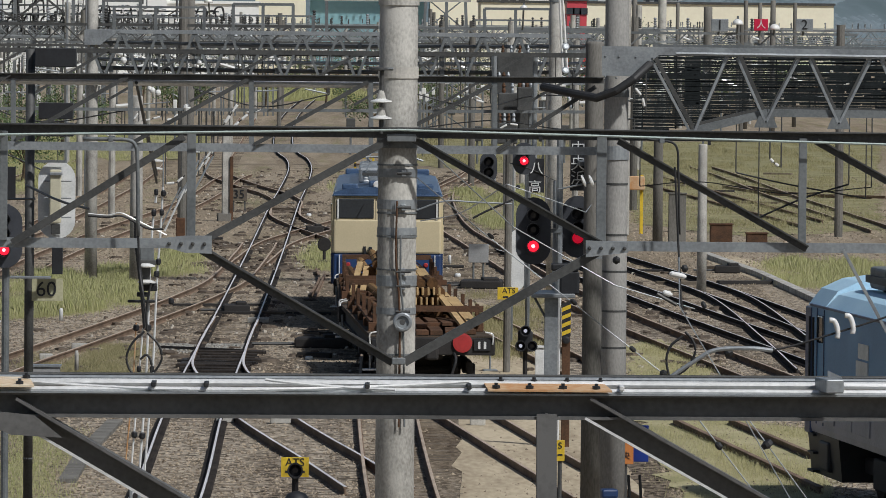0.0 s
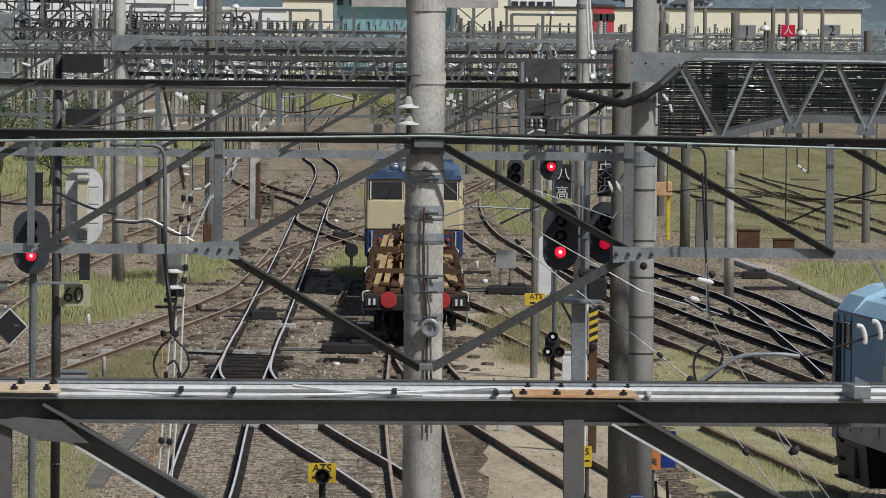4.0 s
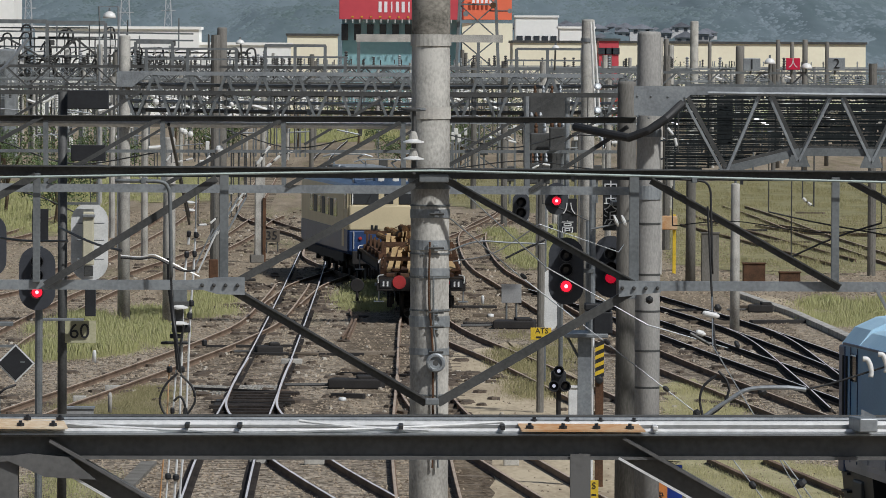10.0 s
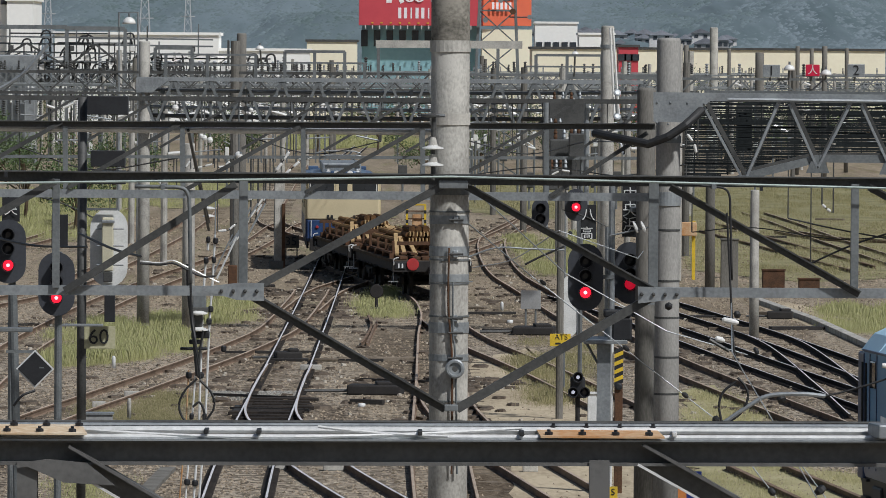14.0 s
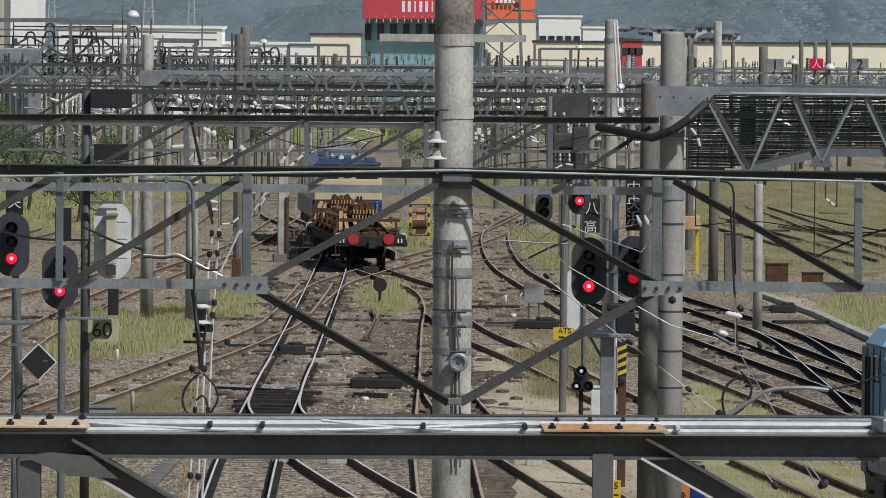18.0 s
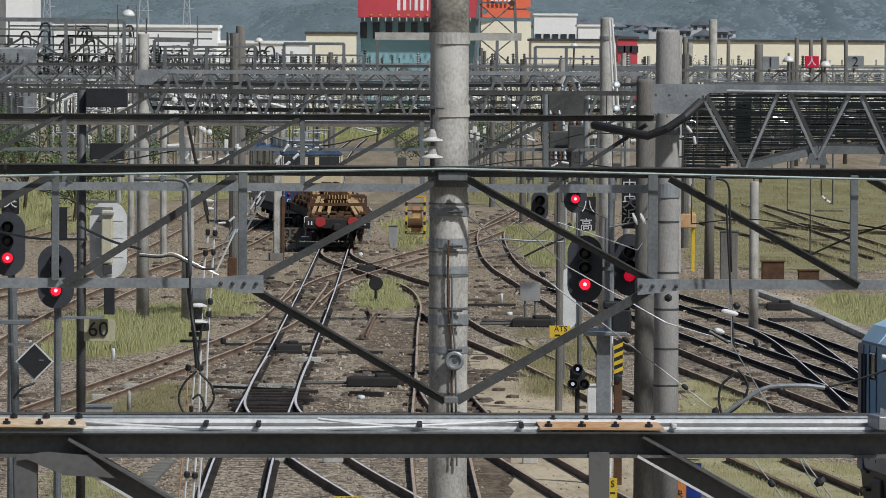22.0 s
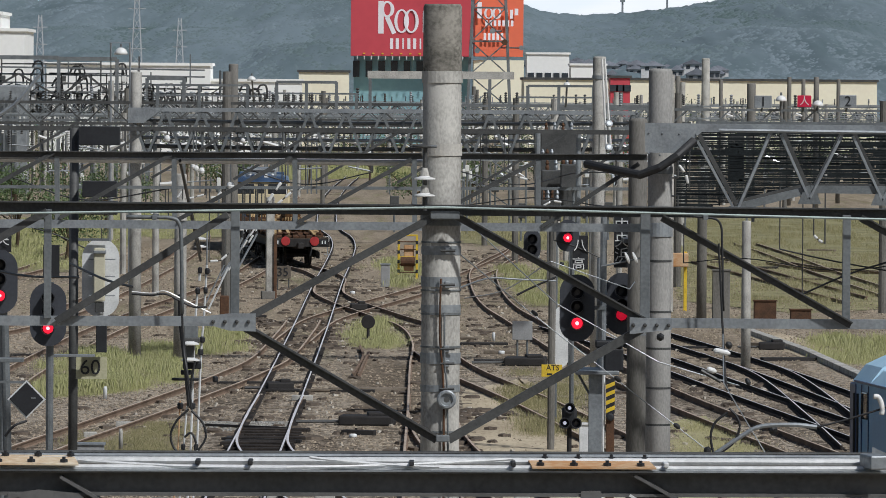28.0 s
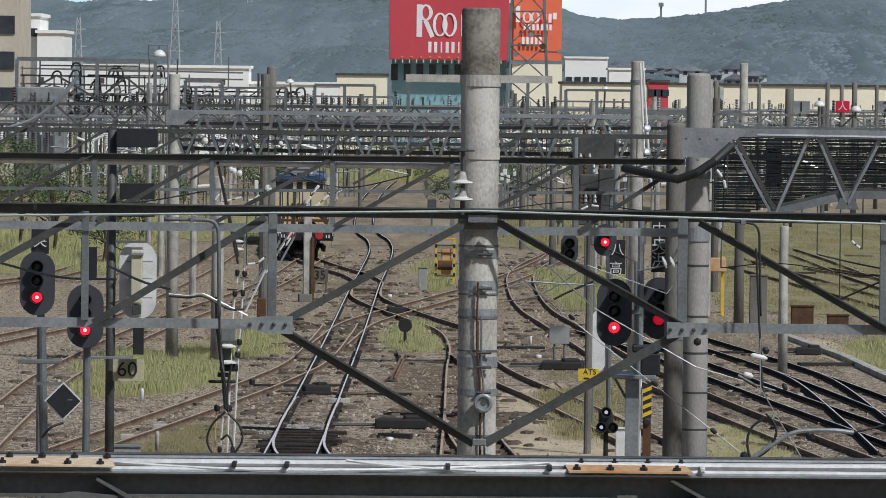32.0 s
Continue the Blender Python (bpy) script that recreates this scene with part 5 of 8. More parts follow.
def oval_ring(bm, x, y, z, w, h, t):
    """A flat oval ring that faces the yard."""
    outer = [(x + w * math.cos(a), z + h * math.sin(a)) for a in [2 * math.pi * i / 24 for i in range(24)]]
    inner = [(x + (w - t) * math.cos(a), z + (h - t * 0.5) * math.sin(a)) for a in [2 * math.pi * i / 24 for i in range(24)]]
    rings = [[bm.verts.new((p[0], yy, p[1])) for p in ring] for ring, yy in ((outer, y), (outer, y - 0.08), (inner, y - 0.08), (inner, y))]
    for a, b in zip(rings, rings[1:] + rings[:1]):
        for i in range(24):
            bm.faces.new((a[i], a[(i + 1) % 24], b[(i + 1) % 24], b[i]))


LOGO = mat("white_sign_paint", (0.9, 0.86, 0.88), (0.82, 0.78, 0.8), 0.5, 0, 0.3, 2, 0)
for x, z, w, h in ((-3.55, 17.25, 0.75, 4.4), (2.35, 16.7, 0.5, 2.9), (3.4, 16.9, 0.5, 2.9), (4.4, 16.9, 0.5, 2.9)):
    part("white_bar", one(box, (x, 878.06, z), (w, 0.06, h)), LOGO, bb)
part("white_bar", one(beam, (-2.75, 878.06, 17.3), (-1.75, 878.06, 15.05), rect(0.06, 0.6)), LOGO, bb)
part("white_oval", one(oval_ring, -2.7, 878.08, 18.35, 0.95, 1.1, 0.5), LOGO, bb)
for x in (-0.75, 0.55):
    part("white_oval", one(oval_ring, x, 878.06 - 0.06 * (x > 0), 16.75, 1.0, 1.6, 0.42), LOGO, bb)
for i in range(8):
    part("white_bar", one(box, (-2.1 + 0.78 * i, 878.06, 13.7), (0.2 if i % 3 == 2 else 0.42, 0.06, 1.45)), LOGO, bb)
for x, z, w, h in ((9.75, 18.3, 0.6, 2.2), (13.4, 17.8, 0.4, 1.2), (14.1, 17.8, 0.4, 1.2), (14.75, 18.1, 0.5, 0.9)):
    part("white_bar", one(box, (x, 878.38 + (x - 12.3) * 0.21, z), (w, 0.06, h), 12), LOGO, bb)
for x in (11.0, 12.1):
    part("white_oval", one(oval_ring, x, 878.42 + (x - 12.3) * 0.21, 17.9, 0.62, 0.75, 0.3), LOGO, bb)
for z, x0, n, h in ((16.55, 10.7, 7, 0.8), (14.75, 10.5, 5, 0.95)):
    for i in range(n):
        x = x0 + 0.58 * i
        part("white_bar", one(box, (x, 878.38 + (x - 12.3) * 0.21, z), (0.34, 0.06, h), 12), LOGO, bb)
for i in range(9):
    part("yellow_dot", one(box, (-5.8 + 1.25 * i, 878.02, 12.35), (0.3, 0.08, 0.16)), YELLOW, bb)
for i in range(6):
    part("window", one(box, (-6.873 + i * 1.72, 881.08, 10.266), (0.9, 0.2, 2.2)), PANE, shop)
for i in range(16):
    part("rail_post", one(box, (-6.712 + i * 0.95, 877.88, 11.785), (0.12, 0.2, 0.5)), WHITE, shop)


def block(name, x0, x1, top, y, label, material, depth=14, windows=None, base=LEVEL):
    """A far building, with rows of windows: (count, sill height, width, height)."""
    b = thing(name, ((x0 + x1) / 2, y, base), label, "building")
    part("wall", one(box, ((x0 + x1) / 2, y + depth / 2, (top + base) / 2), (x1 - x0, depth, top - base)), material, b)
    part("roof", one(box, ((x0 + x1) / 2, y + depth / 2, top + 0.15), (x1 - x0 + 0.4, depth + 0.4, 0.3)), STEEL_DARK if material is not FAR_WHITE else FAR_WHITE, b)
    for n, sill, w, h in windows or ():
        for i in range(n):
            x = x0 + (x1 - x0) * (i + 0.5) / n
            part("window", one(box, (x, y, sill + h / 2), (w, 0.3, h)), PANE, b)
    return b


block("warehouse", 15.097, 60.534, 8.921, 836.36, "long cream warehouse behind the yard", CREAM_WALL, 20, [(26, 4.0, 1.0, 0.9)])
block("warehouse", -14.432, -7.794, 9.726, 867.73, "cream shop annexe with roof units", CREAM_WALL, 12, [(6, 3.0, 1.2, 1.4)])
block("low_building", 17.749, 24.019, 12.828, 961.82, "white block behind the warehouse", FAR_WHITE, 10, [(5, 9.0, 0.9, 1.1)])
block("low_building", 23.742, 28.813, 11.144, 940.91, "white block behind the warehouse", FAR_WHITE, 10)
block("red_shop", 24.9, 27.3, 9.15, 794.55, "red shop front among the yard buildings", FAR_RED, 8, [(3, 7.5, 1.0, 0.8)])
block("apartment_house", -41.507, -35.696, 15.963, 543.64, "beige concrete apartment house with barred windows", BEIGE, 16, [(3, 3.2, 1.3, 1.5), (3, 6.2, 1.3, 1.5), (3, 9.2, 1.3, 1.5), (3, 12.2, 1.3, 1.5)])
block("white_house", -41.351, -39.170, 14.560, 627.27, "white stepped house behind the yard", FAR_WHITE, 14, [(2, 12.6, 0.7, 0.8)])
block("white_house", -39.325, -36.767, 12.943, 626.27, "white stepped house behind the yard", FAR_WHITE, 14)
block("long_white_shed", -38.246, -20.853, 9.949, 690.00, "long white shed with dark openings behind the masts", FAR_WHITE, 10, [(20, 4.6, 0.5, 1.2)])
block("long_white_shed", -20.883, -11.273, 8.308, 691.00, "low white shed with a grey roof edge", FAR_WHITE, 10, [(12, 4.6, 0.5, 1.0)])

# wooded hills; distance haze is put into their blue-grey base colour
HILL = mat("hazed_wooded_hillside", (0.17, 0.215, 0.235), (0.115, 0.155, 0.165), 1.0, 0, 0.022, 0.2, 0.0, 0, (1, 0.06, 1))
RIDGE = [(-271.097, 2650.02, 38.288), (-202.047, 2650.02, 47.903), (-179.014, 2650.02, 46.887), (-162.882, 2650.02, 44.450), (-150.208, 2650.02, 42.913), (-136.168, 2650.02, 44.607), (-120.503, 2650.02, 43.779), (-99.787, 2650.02, 45.973), (-86.896, 2650.02, 47.199), (-65.469, 2650.02, 45.714), (-55.351, 2650.02, 48.536), (-27.487, 2650.02, 49.160), (-9.284, 2650.02, 47.656), (19.058, 2650.02, 45.521), (46.947, 2650.02, 42.462), (57.791, 2650.02, 39.533), (70.926, 2650.02, 38.690), (86.125, 2650.02, 39.240), (101.546, 2650.02, 40.942), (122.944, 2650.02, 44.521), (137.669, 2650.02, 46.910), (155.156, 2650.02, 49.545), (172.188, 2650.02, 51.257), (212.522, 2650.02, 48.041), (304.715, 2650.02, 41.677)]
bm = bmesh.new()
rows = []
NX, NY = 460, 56
rx, rz = [p[0] for p in RIDGE], [p[2] for p in RIDGE]


def hill_height(x, y):
    f = (y - 1150) / 1500
    h = float(np.interp(x * 2650 / y, rx, rz)) * f ** 1.1
    fold = noise.noise(Vector((x / 45, y / 210, 0)))
    return h - 1.0 + 8 * fold * math.sin(math.pi * f) * min(1, 4 * f)


for j in range(NY):
    f = j / (NY - 1)
    y = 1150 + 1500 * f
    row = []
    for i in range(NX):
        x = -420 + 840 * i / (NX - 1)
        h = float(np.interp(x * 2650 / y, rx, rz)) * f ** 1.1
        fold = noise.noise(Vector((x / 45, y / 210, 0)))
        h += (8 * fold * math.sin(math.pi * f) + 0.8 * noise.noise(Vector((x / 5, y / 60, 3))) + 0.7 * noise.noise(Vector((x / 2.5, y / 37, 7)))) * min(1, 4 * f)
        row.append(bm.verts.new((x, y, h - 1.0)))
    rows.append(row)
for a, b in zip(rows, rows[1:]):
    for i in range(NX - 1):
        bm.faces.new((a[i], a[i + 1], b[i + 1], b[i]))
solo("hills", bm, HILL, "hazy blue-green wooded hills behind the town", "hill", kind="structure", smooth=True)

# tree crowns of the woods, as many small clumps; haze mixed into tones
WOODS = mat("hazed_tree_crowns", (0.1, 0.14, 0.1), (0.04, 0.06, 0.05), 1.0, 0, 0.05, 0.4, 0)
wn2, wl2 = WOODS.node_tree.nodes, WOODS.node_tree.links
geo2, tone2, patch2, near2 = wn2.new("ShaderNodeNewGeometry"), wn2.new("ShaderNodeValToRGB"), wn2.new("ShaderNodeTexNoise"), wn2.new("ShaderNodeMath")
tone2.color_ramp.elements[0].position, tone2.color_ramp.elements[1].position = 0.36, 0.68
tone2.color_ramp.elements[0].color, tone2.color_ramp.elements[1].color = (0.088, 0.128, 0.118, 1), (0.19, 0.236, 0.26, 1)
patch2.inputs["Scale"].default_value, patch2.inputs["Detail"].default_value = 0.014, 4
near2.operation, near2.inputs[1].default_value = "MULTIPLY_ADD", 0.12
place2, flat2 = wn2.new("ShaderNodeTexCoord"), wn2.new("ShaderNodeMapping")
flat2.inputs["Scale"].default_value = (1, 0.15, 2)
wl2.new(place2.outputs["Object"], flat2.inputs[0])
wl2.new(flat2.outputs[0], patch2.inputs["Vector"])
wl2.new(geo2.outputs["Random Per Island"], near2.inputs[0])
wl2.new(patch2.outputs[0], near2.inputs[2])
wl2.new(near2.outputs[0], tone2.inputs[0])
wl2.new(tone2.outputs[0], wn2["Principled BSDF"].inputs["Base Color"])
rnd = random.Random(71)
verts, faces = [], []
for i in range(64000):
    y = 1300 + 1345 * rnd.random() ** 0.9
    x = rnd.uniform(-0.095, 0.095) * y
    if noise.noise(Vector((x / 30, y / 160, 9))) < -0.42:
        continue
    z, r = hill_height(x, y) - 0.15, rnd.uniform(0.8, 1.9)
    if 0.014 < x / y < 0.05 and (z - 7.9) * 11500 / y < 42:
        continue
    k = len(verts)
    a = rnd.uniform(0, 1.5)
    for q in range(5):
        verts.append((x + r * math.cos(a + q * 1.257) * rnd.uniform(0.8, 1.2), y + r * math.sin(a + q * 1.257), z - 0.5 + rnd.uniform(0.0, 0.08) * r))
    verts.append((x + rnd.uniform(-0.3, 0.3) * r, y, z + r * rnd.uniform(0.2, 0.42)))
    faces += [(k + q, k + (q + 1) % 5, k + 5) for q in range(5)]
me = bpy.data.meshes.new("far_woods")
me.from_pydata(verts, [], faces)
me.materials.append(WOODS)
me.shade_smooth()
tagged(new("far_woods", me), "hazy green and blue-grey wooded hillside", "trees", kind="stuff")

# houses of the town at the foot of the hills
ROOF_A = mat("grey_tiled_roof", (0.24, 0.25, 0.28), (0.17, 0.18, 0.2), 0.8, 0, 0.5, 4, 0, 0.3)
HOUSE_WALL = mat("pale_house_wall", (0.5, 0.49, 0.48), (0.38, 0.37, 0.36), 0.85, 0, 0.3, 3, 0, 0.35)
rnd = random.Random(12)
for i in range(130):
    y = rnd.uniform(1500, 2000)
    x = rnd.uniform(0.018, 0.05) * y
    z = 7.9 + rnd.uniform(20, 52) / 11500 * y - 3
    w, d, h = rnd.uniform(2.4, 5.5), rnd.uniform(3, 5), rnd.uniform(1.4, 2.4)
    t = thing("house", (x, y, z), "small pale house with a grey tiled roof", "house", "houses below the hills")
    part("wall", one(box, (x, y, z + h / 2 - 6), (w, d, h + 12)), HOUSE_WALL, t)
    roof = bmesh.new()
    polygon(roof, [(x - w / 2 - 0.5, y - d / 2 - 0.5, z + h), (x + w / 2 + 0.5, y - d / 2 - 0.5, z + h), (x, y - d / 2 - 0.5, z + h + 1.2)], d + 1)
    part("roof", roof, ROOF_A, t)
    for k in range(2):
        part("window", one(box, (x + (k - 0.5) * w * 0.5, y - d / 2, z + h * 0.6), (0.9, 0.2, 0.8)), PANE, t)


# bright hazy sky low over the hills
def haze():
    m = bpy.data.materials.new("bright_cloud")
    m.use_nodes = True
    n, l = m.node_tree.nodes, m.node_tree.links
    tc, mp, no, cr, em = (n.new("ShaderNode" + k) for k in ("TexCoord", "Mapping", "TexNoise", "ValToRGB", "Emission"))
    mp.inputs["Scale"].default_value = (0.004, 0.004, 0.012)
    no.inputs["Scale"].default_value, no.inputs["Detail"].default_value = 1.0, 6
    cr.color_ramp.elements[0].position, cr.color_ramp.elements[1].position = 0.38, 0.62
    cr.color_ramp.elements[0].color, cr.color_ramp.elements[1].color = (0.62, 0.78, 0.9, 1), (0.95, 0.97, 0.98, 1)
    l.new(tc.outputs["Object"], mp.inputs[0])
    l.new(mp.outputs[0], no.inputs["Vector"])
    l.new(no.outputs[0], cr.inputs[0])
    l.new(cr.outputs[0], em.inputs["Color"])
    em.inputs["Strength"].default_value = 1.4
    l.new(em.outputs[0], n["Material Output"].inputs["Surface"])
    return m


bm = bmesh.new()
arc = [(4200 * math.sin(a), 4200 * math.cos(a)) for a in [radians(v) for v in range(-16, 17, 2)]]
lower, upper = [bm.verts.new((x, y, -5)) for x, y in arc], [bm.verts.new((x, y, 420)) for x, y in arc]
for i in range(len(arc) - 1):
    bm.faces.new((lower[i], lower[i + 1], upper[i + 1], upper[i]))
solo("backdrop_sky", bm, haze(), "bright hazy sky with thin cloud", "sky", kind="structure")

# ---- grass ----
DRY = mat("dry_grass", (0.31, 0.285, 0.15), (0.17, 0.16, 0.085), 0.9, 0, 0.5, 8, 0.3)
GREEN = mat("green_grass", (0.30, 0.29, 0.11), (0.18, 0.18, 0.065), 0.9, 0, 0.6, 9, 0.3)
def blade_mat(name, tones):
    m = mat(name, tones[0], tones[1], 0.85, 0, 0.4, 3, 0)
    n, l = m.node_tree.nodes, m.node_tree.links
    geo, cr = n.new("ShaderNodeNewGeometry"), n.new("ShaderNodeValToRGB")
    cr.color_ramp.elements[0].color, cr.color_ramp.elements[1].color = (*tones[1], 1), (*tones[0], 1)
    e = cr.color_ramp.elements.new(0.5)
    e.color = (*tones[2], 1)
    l.new(geo.outputs["Random Per Island"], cr.inputs[0])
    l.new(cr.outputs[0], n["Principled BSDF"].inputs["Base Color"])
    return m


BLADE_DRY = blade_mat("dry_blade", ((0.38, 0.34, 0.2), (0.21, 0.2, 0.095), (0.3, 0.275, 0.145)))
DRY_PALE = mat("pale_dry_turf", (0.41, 0.37, 0.22), (0.27, 0.255, 0.13), 0.9, 0, 0.6, 9, 0.3)
BLADE_PALE = blade_mat("pale_dry_blade", ((0.49, 0.45, 0.27), (0.31, 0.3, 0.145), (0.41, 0.38, 0.205)))
BLADE_GREEN = blade_mat("green_blade", ((0.46, 0.44, 0.25), (0.31, 0.33, 0.13), (0.4, 0.4, 0.19)))


def inside(x, y, poly):
    hit = False
    for (xa, ya), (xb, yb) in zip(poly, poly[1:] + poly[:1]):
        if (ya > y) != (yb > y) and x < (xb - xa) * (y - ya) / (yb - ya) + xa:
            hit = not hit
    return hit


def grass(poly, sheet, blade, count, low, high, seed, label):
    """A ragged patch of turf with upright blades."""
    rnd = random.Random(seed)
    edge = []
    for (xa, ya), (xb, yb) in zip(poly, poly[1:] + poly[:1]):
        n = max(2, int(math.hypot(xb - xa, yb - ya) / 1.2))
        for i in range(n):
            f = i / n
            edge.append((xa + (xb - xa) * f + rnd.uniform(-0.25, 0.25), ya + (yb - ya) * f + rnd.uniform(-0.8, 0.8), LEVEL + 0.012 + 0.002 * (seed % 5)))
    bm = bmesh.new()
    face = bm.faces.new([bm.verts.new(p) for p in edge])
    bmesh.ops.triangulate(bm, faces=[face])
    bmesh.ops.recalc_face_normals(bm, faces=bm.faces)
    g = thing("grass_patch", (*poly[0], LEVEL), label, "grass", "", "stuff")
    if sheet:
        part("turf", bm, sheet, g)
    else:
        bm.free()
    x0, x1 = min(p[0] for p in poly), max(p[0] for p in poly)
    y0, y1 = min(p[1] for p in poly), max(p[1] for p in poly)
    verts, faces, made = [], [], 0
    while made < count:
        x, y = rnd.uniform(x0, x1), rnd.uniform(y0, y1)
        clump = noise.noise(Vector((x * 0.8, y * 0.12, seed))) + 0.5 * noise.noise(Vector((x * 2.5, y * 0.35, seed)))
        if not inside(x, y, poly) or clump < rnd.uniform(-0.28, 0.36):
            made += 0.2
            continue
        made += 1
        h = (low + (high - low) * rnd.random() ** 1.6) * min(1.0, 0.45 + 0.9 * max(0.0, clump + 0.25))
        for k in range(16):
            a, b = rnd.uniform(0, 6.28), rnd.uniform(0.05, 0.3) * h
            px, py, w = x + rnd.gauss(0, 0.24), y + rnd.gauss(0, 0.8), rnd.uniform(0.0009, 0.0021)
            i = len(verts)
            c, s = math.cos(a), math.sin(a)
            verts += [(px - w, py, LEVEL), (px + w, py, LEVEL), (px + 0.4 * b * c + w * 0.6, py + 0.4 * b * s, LEVEL + h * 0.6), (px + b * c, py + b * s, LEVEL + h * rnd.uniform(0.8, 1.1))]
            faces += [(i, i + 1, i + 2), (i, i + 2, i + 3)]
    me = bpy.data.meshes.new("blades")
    me.from_pydata([(x - poly[0][0], y - poly[0][1], z - LEVEL) for x, y, z in verts], [], faces)
    me.materials.append(blade)
    b = new("blades", me)
    b.parent = g
    return g


grass([(14.63, 400.16), (32.70, 410.79), (19.37, 242.75), (14.07, 231.83), (10.42, 245.97), (12.23, 298.38)], DRY, BLADE_DRY, 12000, 0.06, 0.3, 1, "wide field of dry yellow grass beside the tracks")
grass([(6.52, 156.81), (7.24, 159.13), (7.97, 146.97), (7.65, 140.59), (7.65, 126.56), (8.69, 124.64), (7.06, 96.90), (5.11, 96.68), (5.51, 133.66)], DRY_PALE, BLADE_PALE, 7000, 0.03, 0.14, 2, "dry grass between the tracks")
grass([(-9.15, 166.67), (-10.23, 186.16), (-9.56, 191.41), (-8.5, 195.79), (-6.89, 194.97), (-6.12, 174.7), (-7.46, 170.48)], None, BLADE_GREEN, 9000, 0.08, 0.48, 3, "tall yellow-green grass beside the track")
grass([(-6.06, 193.95), (-6.37, 207.95), (-5.95, 210.94), (-5.32, 206.37), (-5.0, 195.46)], None, BLADE_GREEN, 1800, 0.1, 0.4, 4, "clump of yellow-green grass by the track")
grass([(-7.53, 150.33), (-6.59, 154.43), (-5.16, 153.97), (-4.66, 140.83), (-6.21, 137.28), (-7.14, 140.30)], None, BLADE_DRY, 5000, 0.03, 0.14, 5, "short dry grass near the mast")
grass([(-6.91, 121.09), (-5.63, 122.93), (-4.49, 102.15), (-5.77, 99.74)], None, BLADE_GREEN, 1300, 0.04, 0.16, 6, "dry grass at the gantry foot")
grass([(-25.37, 371.81), (-16.24, 385.32), (-13.65, 317.74), (-14.57, 277.61), (-20.19, 275.22)], DRY, BLADE_GREEN, 5250, 0.15, 0.5, 7, "yellow grass beyond the far tracks")
grass([(-12.49, 636.73), (-1.49, 666.50), (0.73, 575.61), (-10.81, 551.67)], GREEN, BLADE_GREEN, 3750, 0.3, 0.9, 8, "green bank at the end of the yard")
grass([(-1.11, 292.50), (0.43, 300.95), (0.74, 267.42), (-0.30, 257.90)], None, BLADE_GREEN, 1100, 0.15, 0.5, 9, "weeds round a yellow hoist")
grass([(-1.75, 218.24), (-0.63, 221.28), (-0.38, 199.45), (-1.43, 200.46)], None, BLADE_GREEN, 1785, 0.1, 0.35, 10, "weeds beside a point indicator")
grass([(3.26, 184.33), (4.99, 180.07), (4.30, 152.27), (2.99, 149.48), (2.54, 162.73)], None, BLADE_DRY, 4000, 0.04, 0.25, 11, "dry grass round a dwarf signal")
grass([(4.14, 285.59), (7.90, 296.47), (6.99, 238.36), (4.70, 237.55)], None, BLADE_GREEN, 4590, 0.1, 0.4, 12, "dry grass inside the curve")
grass([(12.96, 210.40), (16.52, 206.80), (14.84, 185.64), (12.38, 192.68)], None, BLADE_GREEN, 3825, 0.1, 0.4, 13, "green weeds along a low wall")

grass([(-22.0, 420.0), (-9.5, 430.0), (-9.0, 345.0), (-13.0, 338.0), (-20.0, 380.0)], DRY, BLADE_GREEN, 3000, 0.1, 0.45, 14, "rough green and yellow grass between far tracks")
grass([(1.5, 420.0), (9.0, 440.0), (13.0, 380.0), (8.0, 318.0), (3.0, 335.0)], DRY, BLADE_DRY, 3000, 0.1, 0.4, 15, "rough dry grass beyond the curve")

# ---- bushes and small trees ----
LEAF = mat("green_leaf", (0.12, 0.17, 0.06), (0.05, 0.08, 0.03), 0.7, 0, 0.8, 6, 0)
BARK = mat("brown_bark", (0.12, 0.09, 0.06), (0.06, 0.045, 0.03), 0.9, 0, 3, 25, 0.4)


def tree(x, y, h, wide, seed, label="leafy green bush beyond the tracks"):
    rnd = random.Random(seed)
    t = thing("bush", (x, y, LEVEL), label, "bush", "bushes")
    trunk = bmesh.new()
    tube(trunk, bow([(x, y, LEVEL - 0.1), (x + 0.1, y, h * 0.3), (x - 0.1, y, h * 0.6)]), 0.09, 7)
    part("trunk", trunk, BARK, t)
    tips = []
    for i in range(7):
        a, r = i * 0.9 + rnd.random(), wide * rnd.uniform(0.25, 0.5)
        tip = Vector((x + r * math.cos(a), y + r * math.sin(a), h * rnd.uniform(0.45, 0.95)))
        tips.append((tip, wide * rnd.uniform(0.16, 0.3)))
        part("limb", one(tube, [(x, y, h * 0.25), tip], 0.035, 5), BARK, t)
    verts, faces = [], []
    for i in range(3200):
        c, r = rnd.choice(tips)
        d = Vector((rnd.gauss(0, 1), rnd.gauss(0, 1), rnd.gauss(0, 0.8)))
        p = c + d.normalized() * r * rnd.random() ** 0.4
        if p.z < 0:
            p.z = -p.z * 0.5
        u, v = Vector((rnd.gauss(0, 1), rnd.gauss(0, 1), rnd.gauss(0, 1))).normalized() * 0.07, Vector((rnd.gauss(0, 1), rnd.gauss(0, 1), rnd.gauss(0, 1))).normalized() * 0.045
        k = len(verts)
        verts += [tuple(q - Vector((x, y, LEVEL))) for q in (p - u, p - v, p + u, p + v)]
        faces.append((k, k + 1, k + 2, k + 3))
    me = bpy.data.meshes.new("crown")
    me.from_pydata(verts, [], faces)
    me.materials.append(LEAF)
    c = new("crown", me)
    c.parent = t
    return t


